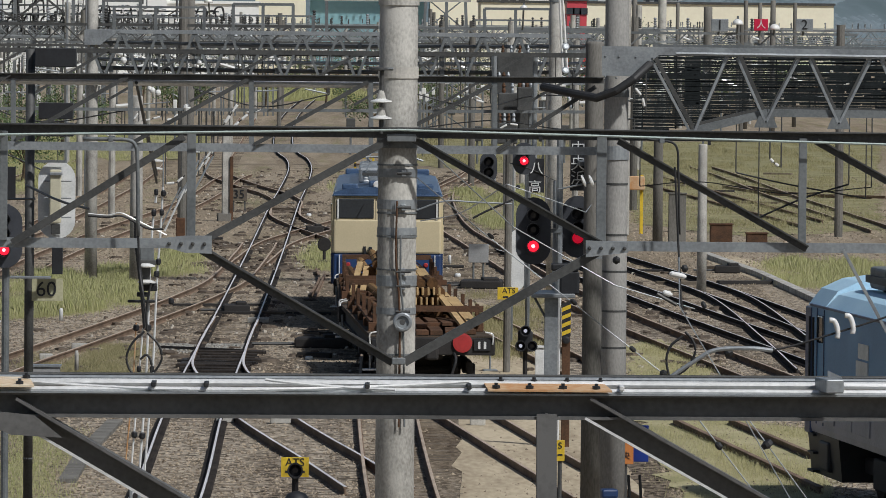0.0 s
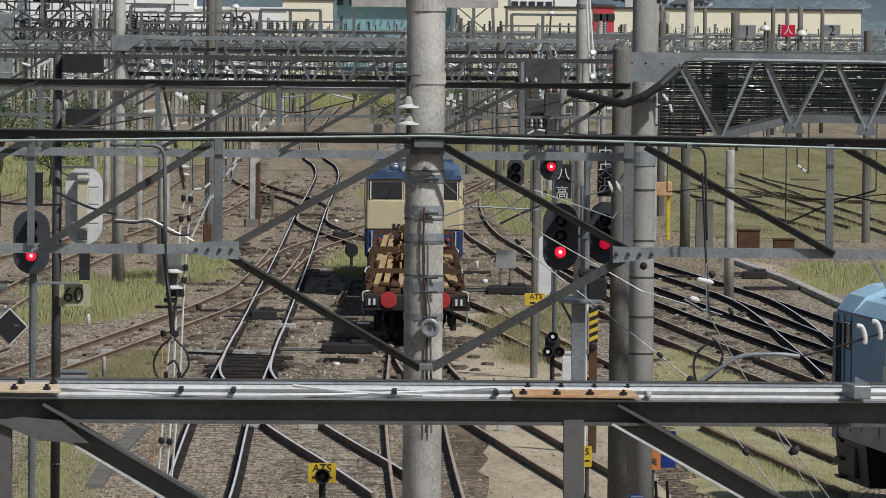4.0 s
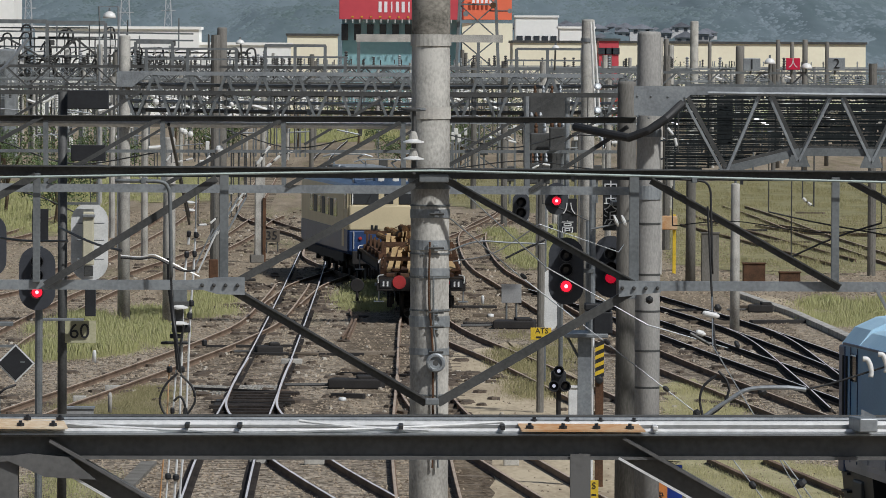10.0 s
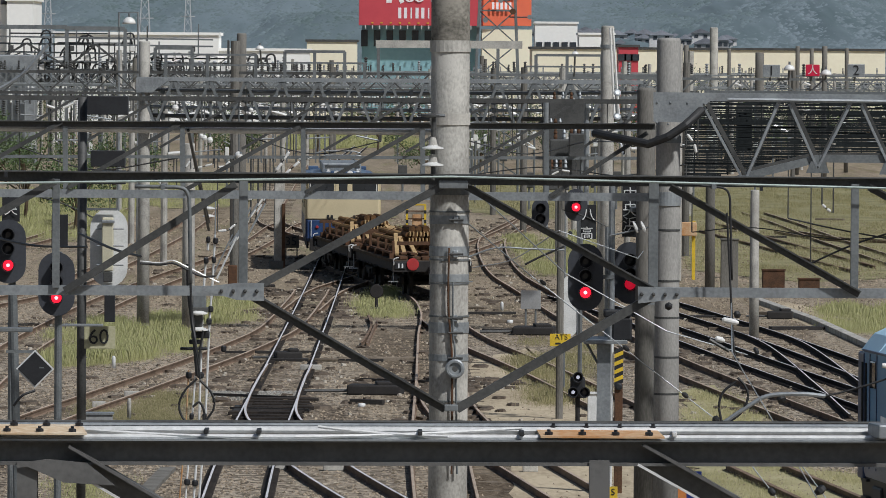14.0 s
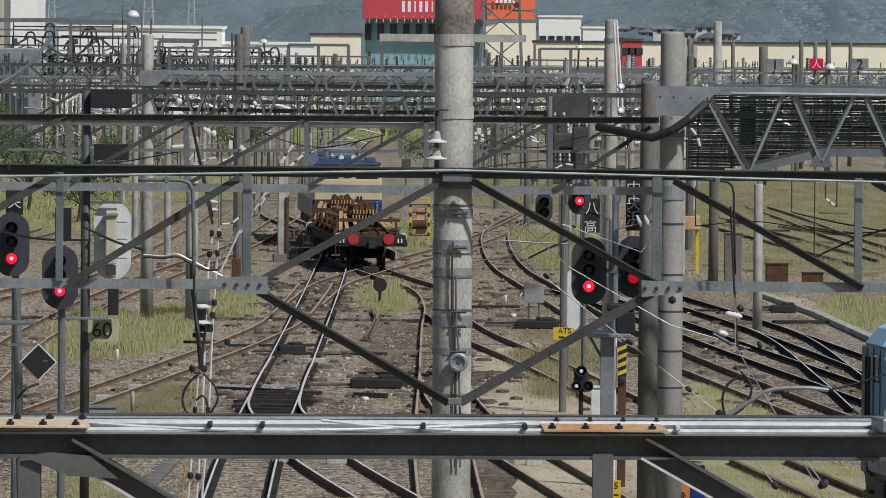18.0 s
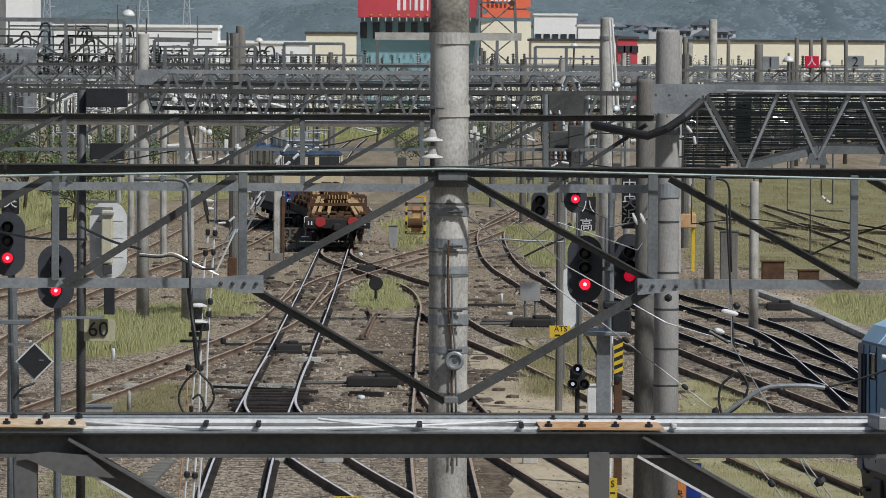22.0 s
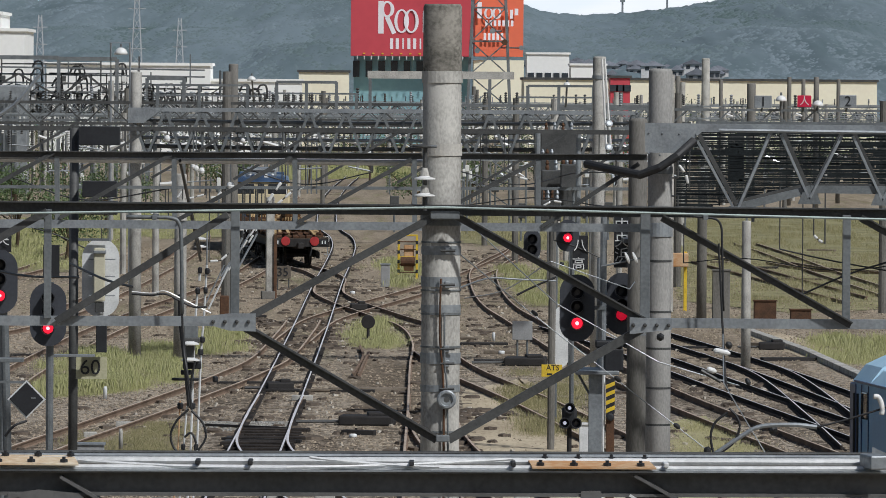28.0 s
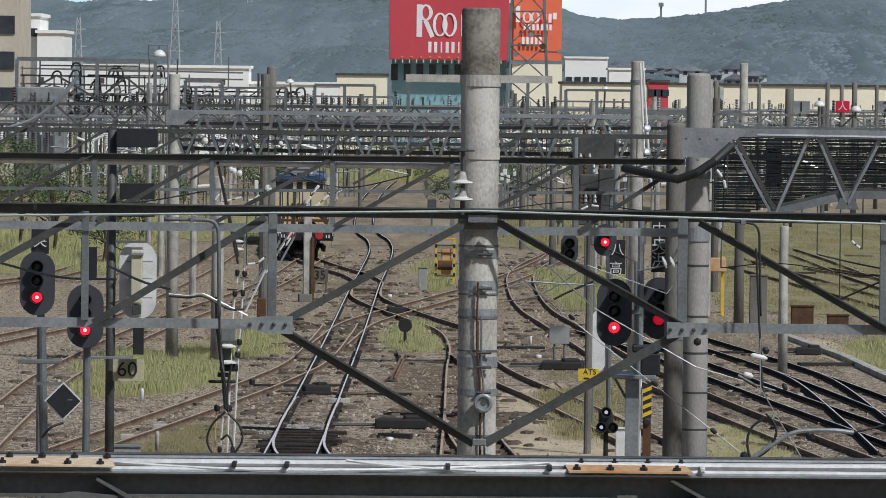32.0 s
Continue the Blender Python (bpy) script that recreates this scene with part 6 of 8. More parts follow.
for i, (x, y, h, w) in enumerate(((-18.8, 314, 4.3, 4.5), (-15.5, 297, 3.0, 3.5), (-21.5, 330, 5.0, 5), (-16.0, 345, 4.0, 5), (-24.5, 355, 4.5, 5), (0.4, 429, 3.0, 4), (4.5, 450, 3.2, 5), (-12.5, 443, 3.0, 4), (17, 491, 4, 6), (24, 502, 4.5, 7), (31, 512, 4, 6), (10.5, 502, 3.5, 5), (-33, 520, 5.6, 7), (-28, 530, 5.2, 7), (-23, 524, 5.8, 7), (-18, 532, 5.4, 7), (-13, 520, 5.6, 7), (-8, 535, 5.0, 7), (-3, 528, 5.4, 7), (2, 535, 5.6, 7), (7, 545, 5.0, 7), (13, 540, 5.4, 7), (19, 545, 5.2, 7), (26, 550, 5.6, 8), (33, 545, 5.2, 8), (39, 560, 5.4, 8))):
    tree(x, y, h, w, 40 + i)

# ---- masts, portals and insulators of the far yard ----
def insulator(bm, top, length, r, n=8):
    rings = []
    k = max(3, int(length / (r * 1.1)))
    for i in range(k):
        rings += [(r * 0.45, -length * i / k), (r, -length * (i + 0.45) / k), (r * 0.45, -length * (i + 0.9) / k)]
    lathe(bm, top, rings, n)


def portal(name, y, x0, x1, z, posts, label, seed, high=0.7, hangers=1.6, colour=STEEL):
    """A lattice portal over several tracks with hanging insulators."""
    rnd = random.Random(seed)
    g = thing(name, (posts[0], y, LEVEL), label, "gantry", "portals of the yard")
    for dz in (0, -high):
        part("chord", one(beam, (x0, y, z + dz), (x1, y, z + dz), rect(0.09, 0.09)), colour, g)
    n = max(2, int((x1 - x0) / 1.5))
    web = bmesh.new()
    for i in range(n):
        a, b = x0 + (x1 - x0) * i / n, x0 + (x1 - x0) * (i + 1) / n
        m = (a + b) / 2
        beam(web, (a, y, z), (m, y, z - high), rect(0.05, 0.05))
        beam(web, (m, y, z - high), (b, y, z), rect(0.05, 0.05))
    part("lattice", web, colour, g)
    for x in posts:
        part("post", one(beam, (x, y, LEVEL - 0.2), (x, y, z + rnd.uniform(0.3, 1.3)), round_prof(0.15, 10), (0, 1, 0)), CONCRETE_DARK if rnd.random() < 0.5 else CONCRETE, g)
    x = x0 + rnd.uniform(0.3, 1)
    while x < x1:
        kind = rnd.random()
        if kind < 0.45:
            part("insulator", one(insulator, (x, y - 0.1, z - high - 0.1), rnd.uniform(0.4, 0.7), 0.065), PORCELAIN if rnd.random() < 0.6 else STEEL_DARK, g)
        elif kind < 0.75:
            hh = rnd.uniform(0.8, 1.7)
            h = part("hanger", one(beam, (x, y, z - high), (x, y, z - high - hh), rect(0.07, 0.07), (0, 1, 0)), colour, g)
            part("arm", one(tube, [(x, y, z - high - hh), (x + rnd.choice((-1, 1)) * rnd.uniform(0.6, 1.4), y, z - high - hh + rnd.uniform(0.0, 0.4))], 0.03, 6), STEEL_LIGHT, h)
            part("rod_insulator", one(tube, [(x, y - 0.02, z - high - hh * 0.6), (x + rnd.choice((-1, 1)) * 0.5, y - 0.02, z - high - hh * 0.75)], 0.07, 6), PORCELAIN, h)
        else:
            part("top_insulator", one(insulator, (x, y, z + 0.55), 0.45, 0.07), STEEL_DARK if rnd.random() < 0.6 else STEEL_LIGHT, g)
        x += rnd.uniform(0.4, hangers)
    return g


portal("yard_portal", 217, -19, 0.5, 7.3, (-16.5, -6.0), "grey lattice portal with insulators over the tracks", 1, 0.7, 0.8, STEEL_DARK)
portal("yard_portal", 234, 5.5, 17.8, 7.15, (9.5, 17.2), "grey lattice portal with insulators over the tracks", 2, 0.7, 0.8, STEEL)
portal("yard_portal", 263, -22, 12, 7.15, (-20, -11, 1.45, 6, 11), "grey lattice portal with insulators over the tracks", 3, 0.7, 0.8, STEEL)
portal("yard_portal", 297, -14, 13, 7.05, (-12.5, 1.65, 5, 12), "grey lattice portal with insulators over the tracks", 4, 0.7, 0.8, STEEL_DARK)
portal("yard_portal", 330, -28, 15, 7.0, (-26, -15, 1.8, 4, 14), "grey lattice portal with insulators over the tracks", 5, 0.7, 0.8, STEEL)
# Portals from here on are paler: distance haze put into the steel colour.
portal("yard_portal", 372, -30, 18, 6.9, (-27, -16, 2.05, 12), "grey lattice portal with insulators over the tracks", 6, 0.7, 0.8, STEEL_LIGHT)
portal("yard_portal", 429, -34, 38, 6.75, (-31, -18, -5.5, 3.5, 14, 25, 36), "grey lattice portal with insulators over the tracks", 7, 0.9, 0.9, STEEL)
portal("yard_portal", 485, -38, 42, 6.65, (-35, -20, -6, 5, 16, 28, 40), "grey lattice portal with insulators over the tracks", 8, 0.9, 0.9, STEEL_LIGHT)
portal("yard_portal", 554, -44, 48, 6.5, (-40, -24, -7, 6, 20, 34, 46), "grey lattice portal with insulators over the tracks", 9, 0.9, 0.9, STEEL_LIGHT)
portal("yard_portal", 638, -50, 55, 6.4, (-46, -28, -12, 8, 24, 40, 52), "grey lattice portal with insulators over the tracks", 10, 0.9, 0.9, STEEL_LIGHT)

# slim masts with cantilever arms
def cantilever_mast(x, y, h, side, label="slim mast with a cantilever arm and white insulators"):
    m = thing("catenary_mast", (x, y, LEVEL), label, "mast", "catenary masts")
    part("shaft", one(beam, (x, y, LEVEL - 0.2), (x, y, h), round_prof(0.13, 10), (0, 1, 0)), CONCRETE, m)
    arm = part("arm", one(tube, [(x, y, h - 1.6), (x + side * 2.4, y, h - 1.3)], 0.035, 6), STEEL_LIGHT, m)
    part("stay", one(tube, [(x, y, h - 0.5), (x + side * 2.4, y, h - 1.3)], 0.022, 6), STEEL, m)
    part("steady_arm", one(tube, [(x, y, h - 2.6), (x + side * 2.2, y, h - 2.4)], 0.025, 6), STEEL_LIGHT, m)
    for dz in (1.58, 0.55, 2.58):
        part("insulator", one(tube, [(x + side * 0.15, y - 0.02, h - dz), (x + side * 0.6, y - 0.02, h - dz + 0.04 - (0.2 if dz < 1 else 0))], 0.075, 8), PORCELAIN, arm)
    return m


first = cantilever_mast(-9.5, 247, 6.7, 1)
rnd = random.Random(5)
for x, y in ((-12, 276), (6.5, 280), (-16, 351), (2.8, 355), (10, 431), (-21, 439), (-11, 481), (1.5, 502), (9, 450), (22, 450), (28, 470), (-30, 523), (-18, 575), (14, 523), (26, 502), (34, 544), (-6, 627), (20, 627), (-36, 648), (40, 669), (5.5, 247), (1.6, 232), (6.9, 240), (7.4, 300), (8.8, 268), (-7.2, 355), (-13.5, 410), (6.5, 548), *((-34 + 2.9 * i + 0.8 * math.sin(7 * i), 470 + 23 * (i * 5 % 9)) for i in range(26))):
    copy_thing(first, pose(x, y, LEVEL, 0, 0, 180 if rnd.random() < 0.5 else 0))

# low posts, boxes and signals scattered over the far yard
def low_post(h, head, label):
    t = thing("yard_post", (0, 0, 0), label, "post", "low posts of the far yard")
    part("shaft", one(tube, [(0, 0, -0.2), (0, 0, h)], 0.06, 6), STEEL, t)
    part("head", one(box, (0, 0, h), head, 0, 0.04), PORCELAIN if head[0] < 0.3 else STEEL_DARK, t)
    part("arm", one(tube, [(0, 0, h * 0.8), (0.55, 0, h * 0.9)], 0.04, 6), STEEL_LIGHT, t)
    return t


kinds = [low_post(2.6, (0.22, 0.2, 0.5), "slim grey post with a white insulator head"), low_post(1.6, (0.5, 0.3, 0.8), "short post with a dark relay box"),
         low_post(3.6, (0.24, 0.2, 0.35), "tall thin post with a white cap")]
rnd = random.Random(58)
for i in range(84):
    y = rnd.uniform(330, 560)
    x = rnd.uniform(-0.066, 0.058) * y
    if -9.5 < x < -2.2:
        x += 9.5
    m = pose(x, y, LEVEL, 0, 0, rnd.choice((0, 180)))
    if i < 3:
        kinds[i].matrix_basis = m
    else:
        copy_thing(kinds[i % 3], m)

# running wires, strung from portal to portal
rnd = random.Random(8)
for x, x2 in ((-1.6, -0.9), (-3.6, -2.4), (-6.5, -4.5), (3.2, 2.4), (5.5, 4.0), (8.0, 6.8), (11.0, 9.5), (-11, -9)):
    w = thing("overhead_line", (x, 218.55, 5.2), "thin overhead contact wire with a sagging carrier wire", "wire", "overhead lines")
    stops = [217, 264, 297, 330, 372, 429, 485, 554, 638]
    top, low = [], []
    for ya, yb in zip(stops, stops[1:]):
        xa, xb = x + (x2 - x) * (ya - 217) / 421, x + (x2 - x) * (yb - 217) / 421
        top += sag((xa, ya, 6.4), (xb, yb, 6.4), 0.7, 6)
        low += [Vector((xa, ya, 5.2)), Vector((xb, yb, 5.2))]
    part("carrier_wire", one(tube, top, 0.014, 4), RUBBER, w)
    part("contact_wire", one(tube, low, 0.012, 4), WIRE, w)
    for i in range(0, len(top), 2):
        part("dropper", one(tube, [top[i], Vector((top[i].x, top[i].y, 5.2))], 0.01, 4), WIRE, w)

# ---- switchyard in front of the white shed ----
sw = thing("switchyard_frame", (-25.811, 480.91, LEVEL), "grey steel switchyard frame with rows of insulators", "frame")
for xa, xb, zt in ((-31.684, -25.748, 9.856), (-25.748, -21.443, 9.780), (-19.207, -16.478, 8.399)):
    part("beam", one(beam, (xa, 480.91, zt), (xb, 480.91, zt), rect(0.3, 0.3)), STEEL, sw)
    for x in ((xb,) if abs(xa - -25.748) < 0.1 else (xa, xb)):
        part("post", one(beam, (x, 480.91, LEVEL), (x, 480.91, zt), rect(0.25, 0.25), (0, 1, 0)), STEEL, sw)
    xm = (xa + xb) / 2
    for a, b in (((xa, zt - 2.9), (xm, zt - 1.2)), ((xm, zt - 1.2), (xb, zt - 2.9))):
        part("brace", one(beam, (a[0], 480.81, a[1]), (b[0], 480.81, b[1]), rect(0.15, 0.15)), STEEL_DARK, sw)
for z in (9.156, 8.653, 8.025, 7.397, 6.769):
    part("bar", one(beam, (-31.478, 481.91, z), (-14.973, 481.91, z - 0.15), rect(0.12, 0.12)), STEEL, sw)
rnd = random.Random(33)
for i in range(46):
    x, z0 = rnd.uniform(-31.543, -11.227), rnd.uniform(4.6, 8.0)
    part("strut", one(beam, (x, 482.91, z0), (x, 482.91, z0 + rnd.uniform(0.8, 2.6)), rect(0.1, 0.1), (0, 1, 0)), STEEL_DARK if i % 3 else STEEL, sw)
for i in range(34):
    x, z0, w = rnd.uniform(-31.795, -13.325), rnd.uniform(5.2, 10.0), rnd.uniform(1.5, 6)
    if x > -21.301:
        z0 = min(z0, 7.6)
    part("cross_bar", one(beam, (x, 483.21, z0), (x + w, 483.21, z0), rect(0.11, 0.11)), STEEL_DARK if i % 2 else STEEL, sw)
for i in range(44):
    x, z0 = rnd.uniform(-31.795, -9.548), rnd.uniform(5.5, 9.2)
    if x > -21.301:
        z0 = min(z0, 7.4)
    part("hoop", one(tube, bow([(x, 482.51, z0), (x + 0.25, 482.51, z0 + 0.5), (x + 0.7, 482.51, z0 + 0.45), (x + 0.8, 482.51, z0 - 0.5)], 4), 0.07, 5), RUBBER if i % 2 else STEEL_DARK, sw)
for i in range(30):
    x, z0 = rnd.uniform(-31.543, -15.005), rnd.uniform(5.5, 8.4)
    part("white_bushing", one(insulator, (x, 482.31, z0), 0.6, 0.12), PORCELAIN, sw)
for i in range(17):
    x = -31.2 + 1.12 * i
    for z0, h in ((4.8, 3.9 if x < -21.5 else 2.6), (5.6, 1.5)):
        part("upright", one(beam, (x + (0.4 if h == 1.5 else 0), 481.6, z0), (x + (0.4 if h == 1.5 else 0), 481.6, z0 + h), rect(0.09, 0.09), (0, 1, 0)), STEEL_DARK, sw)
    part("drive_box", one(box, (x + 0.2, 481.4, 6.2 + 0.7 * (i * 3 % 4)), (0.34, 0.3, 0.42), 0, 0.04), STEEL_DARK if i % 3 else PORCELAIN, sw)
    part("contact_arm", one(tube, [(x, 481.3, 7.3 + 0.3 * (i % 3)), (x + 0.9, 481.3, 7.7 + 0.25 * (i % 2))], 0.05, 6), STEEL_DARK if i % 2 else STEEL_LIGHT, sw)
rnd = random.Random(21)
for level, count in ((4.4, 26), (5.9, 30)):
    bush = thing("post_insulator", (0, 0, 0), "dark ribbed post insulator in a switchyard", "insulator", "insulators of the switchyard")
    part("shaft", one(insulator, (0, 0, level + 1.5), 1.5, 0.16), STEEL_DARK, bush)
    part("cap", one(lathe, (0, 0, level + 1.5), [(0.12, 0), (0.18, 0.05), (0.1, 0.16)], 8), STEEL_LIGHT, bush)
    part("pedestal", one(beam, (0, 0, 0), (0, 0, level + 0.02), rect(0.12, 0.12), (0, 1, 0)), STEEL, bush)
    spots = [(-31.505 + 26.0 * i / count + rnd.uniform(-0.2, 0.2), 484.91 + rnd.choice((0, 2, 4)), LEVEL) for i in range(count)]
    bush.matrix_basis = pose(*spots[0])
    for s in spots[1:]:
        copy_thing(bush, pose(*s))
box_t = thing("transformer", (-29.862, 478.91, LEVEL), "grey transformer cabinet in the switchyard", "transformer")
part("tank", one(box, (-29.654, 478.91, 3.8), (3.6, 2.5, 8.0), 0, 0.1), STEEL_LIGHT, box_t)
for i in range(6):
    part("fin", one(box, (-30.903 + 0.45 * i, 477.51, 4.2), (0.1, 0.4, 5.5)), STEEL, box_t)

# ---- communication tower before the billboards ----
tw = thing("lattice_tower", (5.407, 428.64, LEVEL), "tall grey lattice tower with dishes and aerials", "tower")
cx = 5.407
zt, wb, wt = 17.573, 1.7, 0.9
legs = [(-1, -1), (1, -1), (1, 1), (-1, 1)]
for a, b in legs:
    part("leg", one(beam, (cx + a * wb, 428.64 + b * wb, LEVEL), (cx + a * wt, 428.64 + b * wt, zt), rect(0.16, 0.16), (0, 1, 0)), STEEL, tw)
nb = 8
for i in range(nb):
    f0, f1 = i / nb, (i + 1) / nb
    z0, z1 = LEVEL + (zt - LEVEL) * f0, LEVEL + (zt - LEVEL) * f1
    w0, w1 = wb + (wt - wb) * f0, wb + (wt - wb) * f1
    for (a, b), (c, d) in zip(legs, legs[1:] + legs[:1]):
        part("brace", one(beam, (cx + a * w0, 428.64 + b * w0, z0), (cx + c * w1, 428.64 + d * w1, z1), rect(0.08, 0.08), (0, 1, 0.1)), STEEL, tw)
        part("ring", one(beam, (cx + a * w1, 428.64 + b * w1, z1), (cx + c * w1, 428.64 + d * w1, z1), rect(0.09, 0.09)), STEEL, tw)
for dx, z, r in ((-0.8, 10.296, 0.18), (1.0, 10.859, 0.2), (0.2, 11.600, 0.18), (2.1, 10.500, 0.16)):
    part("aerial", one(lathe, (cx + dx, 427.04, z), [(0.05, 0), (r * 0.8, 0.1), (r, 0.22)], 14, (0, -1, 0)), STEEL_LIGHT if r != 0.2 else RUST_DARK, tw)
    part("aerial_arm", one(tube, [(cx + dx, 427.14, z), (cx + 0.8 * (1 if dx > 0 else -1), 427.84, z)], 0.05, 6), STEEL, tw)

# ---- pylons on the hillside ----
PYLON = mat("pale_pylon_paint", (0.46, 0.48, 0.5), (0.36, 0.38, 0.4), 0.6, 0, 0.3, 2, 0)


def pylon(x, y, base, h, label="pale lattice pylon on a hillside"):
    p = thing("pylon", (x, y, base), label, "pylon", "pylons")
    w = h * 0.06
    for a, b in legs:
        part("leg", one(beam, (x + a * w, y + b * w, base), (x + a * w * 0.2, y + b * w * 0.2, base + h), rect(0.15, 0.15), (0, 1, 0)), PYLON, p)
    for i in range(12):
        f0, f1 = i / 12, (i + 1) / 12
        w0, w1 = w * (1 - 0.8 * f0), w * (1 - 0.8 * f1)
        for s in (-1, 1):
            part("brace", one(beam, (x - s * w0, y - w0, base + h * f0), (x + s * w1, y - w1, base + h * f1), rect(0.07, 0.07), (0, 1, 0)), PYLON, p)
    for f in (0.62, 0.76, 0.9):
        part("crossarm", one(beam, (x - h * 0.06, y, base + h * f), (x + h * 0.06, y, base + h * f), rect(0.16, 0.16)), PYLON, p)
    return p


for x, y, foot, h in ((-62.08, 1100, -1.00, 20.57), (-45.72, 1100, -1.00, 24.20), (-38.45, 1100, -1.00, 20.19), (-75.43, 2500, 24.33, 27.04), (-17.17, 2500, 19.99, 35.74)):
    pylon(x, y, foot, h)
for x, zb, zt in ((87.356, 35.677, 43.700), (105.475, 38.076, 50.683)):
    t = thing("radio_mast", (x, 2640, zb), "slim radio mast on a ridge", "mast")
    part("shaft", one(beam, (x, 2640, zb), (x, 2640, zt), rect(0.8, 0.8), (0, 1, 0)), STEEL_LIGHT, t)
    part("head", one(box, (x, 2640, zt), (2, 2, 1.6)), STEEL_LIGHT, t)

# ---- lamps, number plates and boxes on the portals ----
def dome_lamp(p, r, label="white dome lamp on a steel frame"):
    x, y, z = p
    t = thing("dome_lamp", p, label, "lamp", "dome lamps")
    part("dome", one(lathe, p, [(r, 0), (r * 0.97, r * 0.35), (r * 0.75, r * 0.75), (r * 0.4, r * 1.0), (r * 0.1, r * 1.08)], 16), PORCELAIN, t, smooth=True)
    part("stem", one(tube, [(x, y, z + r), (x, y, z + r * 1.6)], 0.04, 6), STEEL, t)
    return t


dl = dome_lamp((-11.495, 261.36, 9.103), 0.27)
part("frame", one(tube, [(-11.900, 261.56, 7.872), (-11.918, 261.56, 9.576), (-11.145, 261.56, 9.585), (-11.127, 261.56, 7.881)], 0.05, 6), STEEL_LIGHT, dl)
for q in ((-11.900, 261.56, 7.872), (-11.127, 261.56, 7.881)):
    part("post", one(tube, [q, (q[0], q[1], LEVEL)], 0.05, 6), STEEL_LIGHT, dl)
for p, r in (((6.445, 261.36, 7.976), 0.15), ((14.788, 233.64, 7.303), 0.2), ((-6.984, 292.73, 8.122), 0.2), ((13.465, 233.64, 7.470), 0.2)):
    d = dome_lamp(p, r, "white dome lamp on the yard portal")
    near_y = min((234, 263, 297), key=lambda v: abs(v - p[1]))
    part("post", one(tube, [(p[0], p[1] + 0.1, p[2] + r), (p[0], near_y, 7.12)], 0.04, 6), STEEL, d)
for text, p, m, lit in (("1", (12.788, 233.14, 7.443), WHITE, BLACK), ("2", (15.828, 233.14, 7.479), WHITE, BLACK), ("人", (14.268, 233.14, 7.481), RED, None)):
    s = thing("track_number", p, "lit red panel with a white mark" if lit is None else "white plate with a black track number", "sign")
    part("panel", one(box, p, (0.5, 0.12, 0.42) if lit is None else (0.62, 0.1, 0.46), 0, 0.02), glow("lit_red_panel", (0.55, 0.01, 0.05), 0.5) if lit is None else STEEL_LIGHT, s)
    writing("number", text, (p[0], p[1] - 0.07, p[2]), 0.5 if lit else 0.36, BLACK if lit else WHITE, s)
    part("post", one(tube, [(p[0], p[1] + 0.1, p[2]), (p[0], 234, 7.12)], 0.04, 6), STEEL, s)
for x, d, z, w, h in ((4.411, 187.2, 6.288, 1.1, 0.75), (3.378, 157.9, 6.019, 0.5, 0.3), (3.741, 157, 5.415, 0.95, 1.0), (3.459, 155.4, 4.968, 0.5, 0.5), (3.912, 156.2, 5.768, 0.4, 0.6)):
    t = thing("equipment_box", (x, d, z - h / 2), "black equipment box with cables hung from a gantry", "box")
    part("case", one(box, (x, d, z), (w, 0.5, h), 0, 0.03), STEEL_DARK, t)
    for i in range(4):
        part("bushing", one(lathe, (x - w * 0.35 + i * w * 0.22, d, z + h / 2), [(0.04, 0), (0.05, 0.06), (0.03, 0.12), (0.05, 0.16), (0.02, 0.24)], 8), STEEL_LIGHT if i % 2 else RUST_DARK, t)
    part("hanger", one(tube, [(x + w * 0.3, d + 0.2, LEVEL), (x + w * 0.3, d + 0.2, z + h / 2)], 0.04, 6), STEEL, t)

# ---- small things near the tracks ----
GREY_BOX = mat("grey_cabinet", (0.34, 0.345, 0.34), (0.26, 0.26, 0.255), 0.6, 0, 2, 25, 0.05)
# conduits that drop from the gantry chord
for pts, low in ((((-2.852, 66.31, 6.551), (-2.564, 66.31, 6.549), (-2.379, 66.31, 6.540), (-2.309, 66.31, 6.477), (-2.290, 66.31, 6.316), (-2.276, 66.31, 5.566)), ((-2.276, 66.31, 5.566), (-2.261, 66.31, 5.219), (-2.214, 66.21, 4.936), (-2.170, 66.21, 4.590))),
                 (((2.915, 66.31, 6.597), (3.059, 66.31, 6.587), (3.175, 66.31, 6.565), (3.222, 66.31, 6.485), (3.230, 66.31, 6.324), (3.250, 66.31, 5.631)), ((3.193, 66.26, 6.324), (3.245, 66.26, 5.402), (3.278, 66.21, 4.886), (3.325, 66.21, 4.828)))):
    c = thing("drop_conduit", pts[0], "grey conduit bent down from a gantry chord with a black cable", "conduit")
    part("pipe", one(tube, bow(pts, 4), 0.02 if pts[0][0] < 0 else 0.012, 8), STEEL if pts[0][0] < 0 else RUBBER, c, smooth=True)
    part("cable", one(tube, bow(low, 5), 0.012, 6), RUBBER, c)
    part("clip", one(box, Vector(pts[1]) + Vector((0, 0.2, 0)), (0.05, 0.5, 0.05), 0, 0.005), STEEL, c)

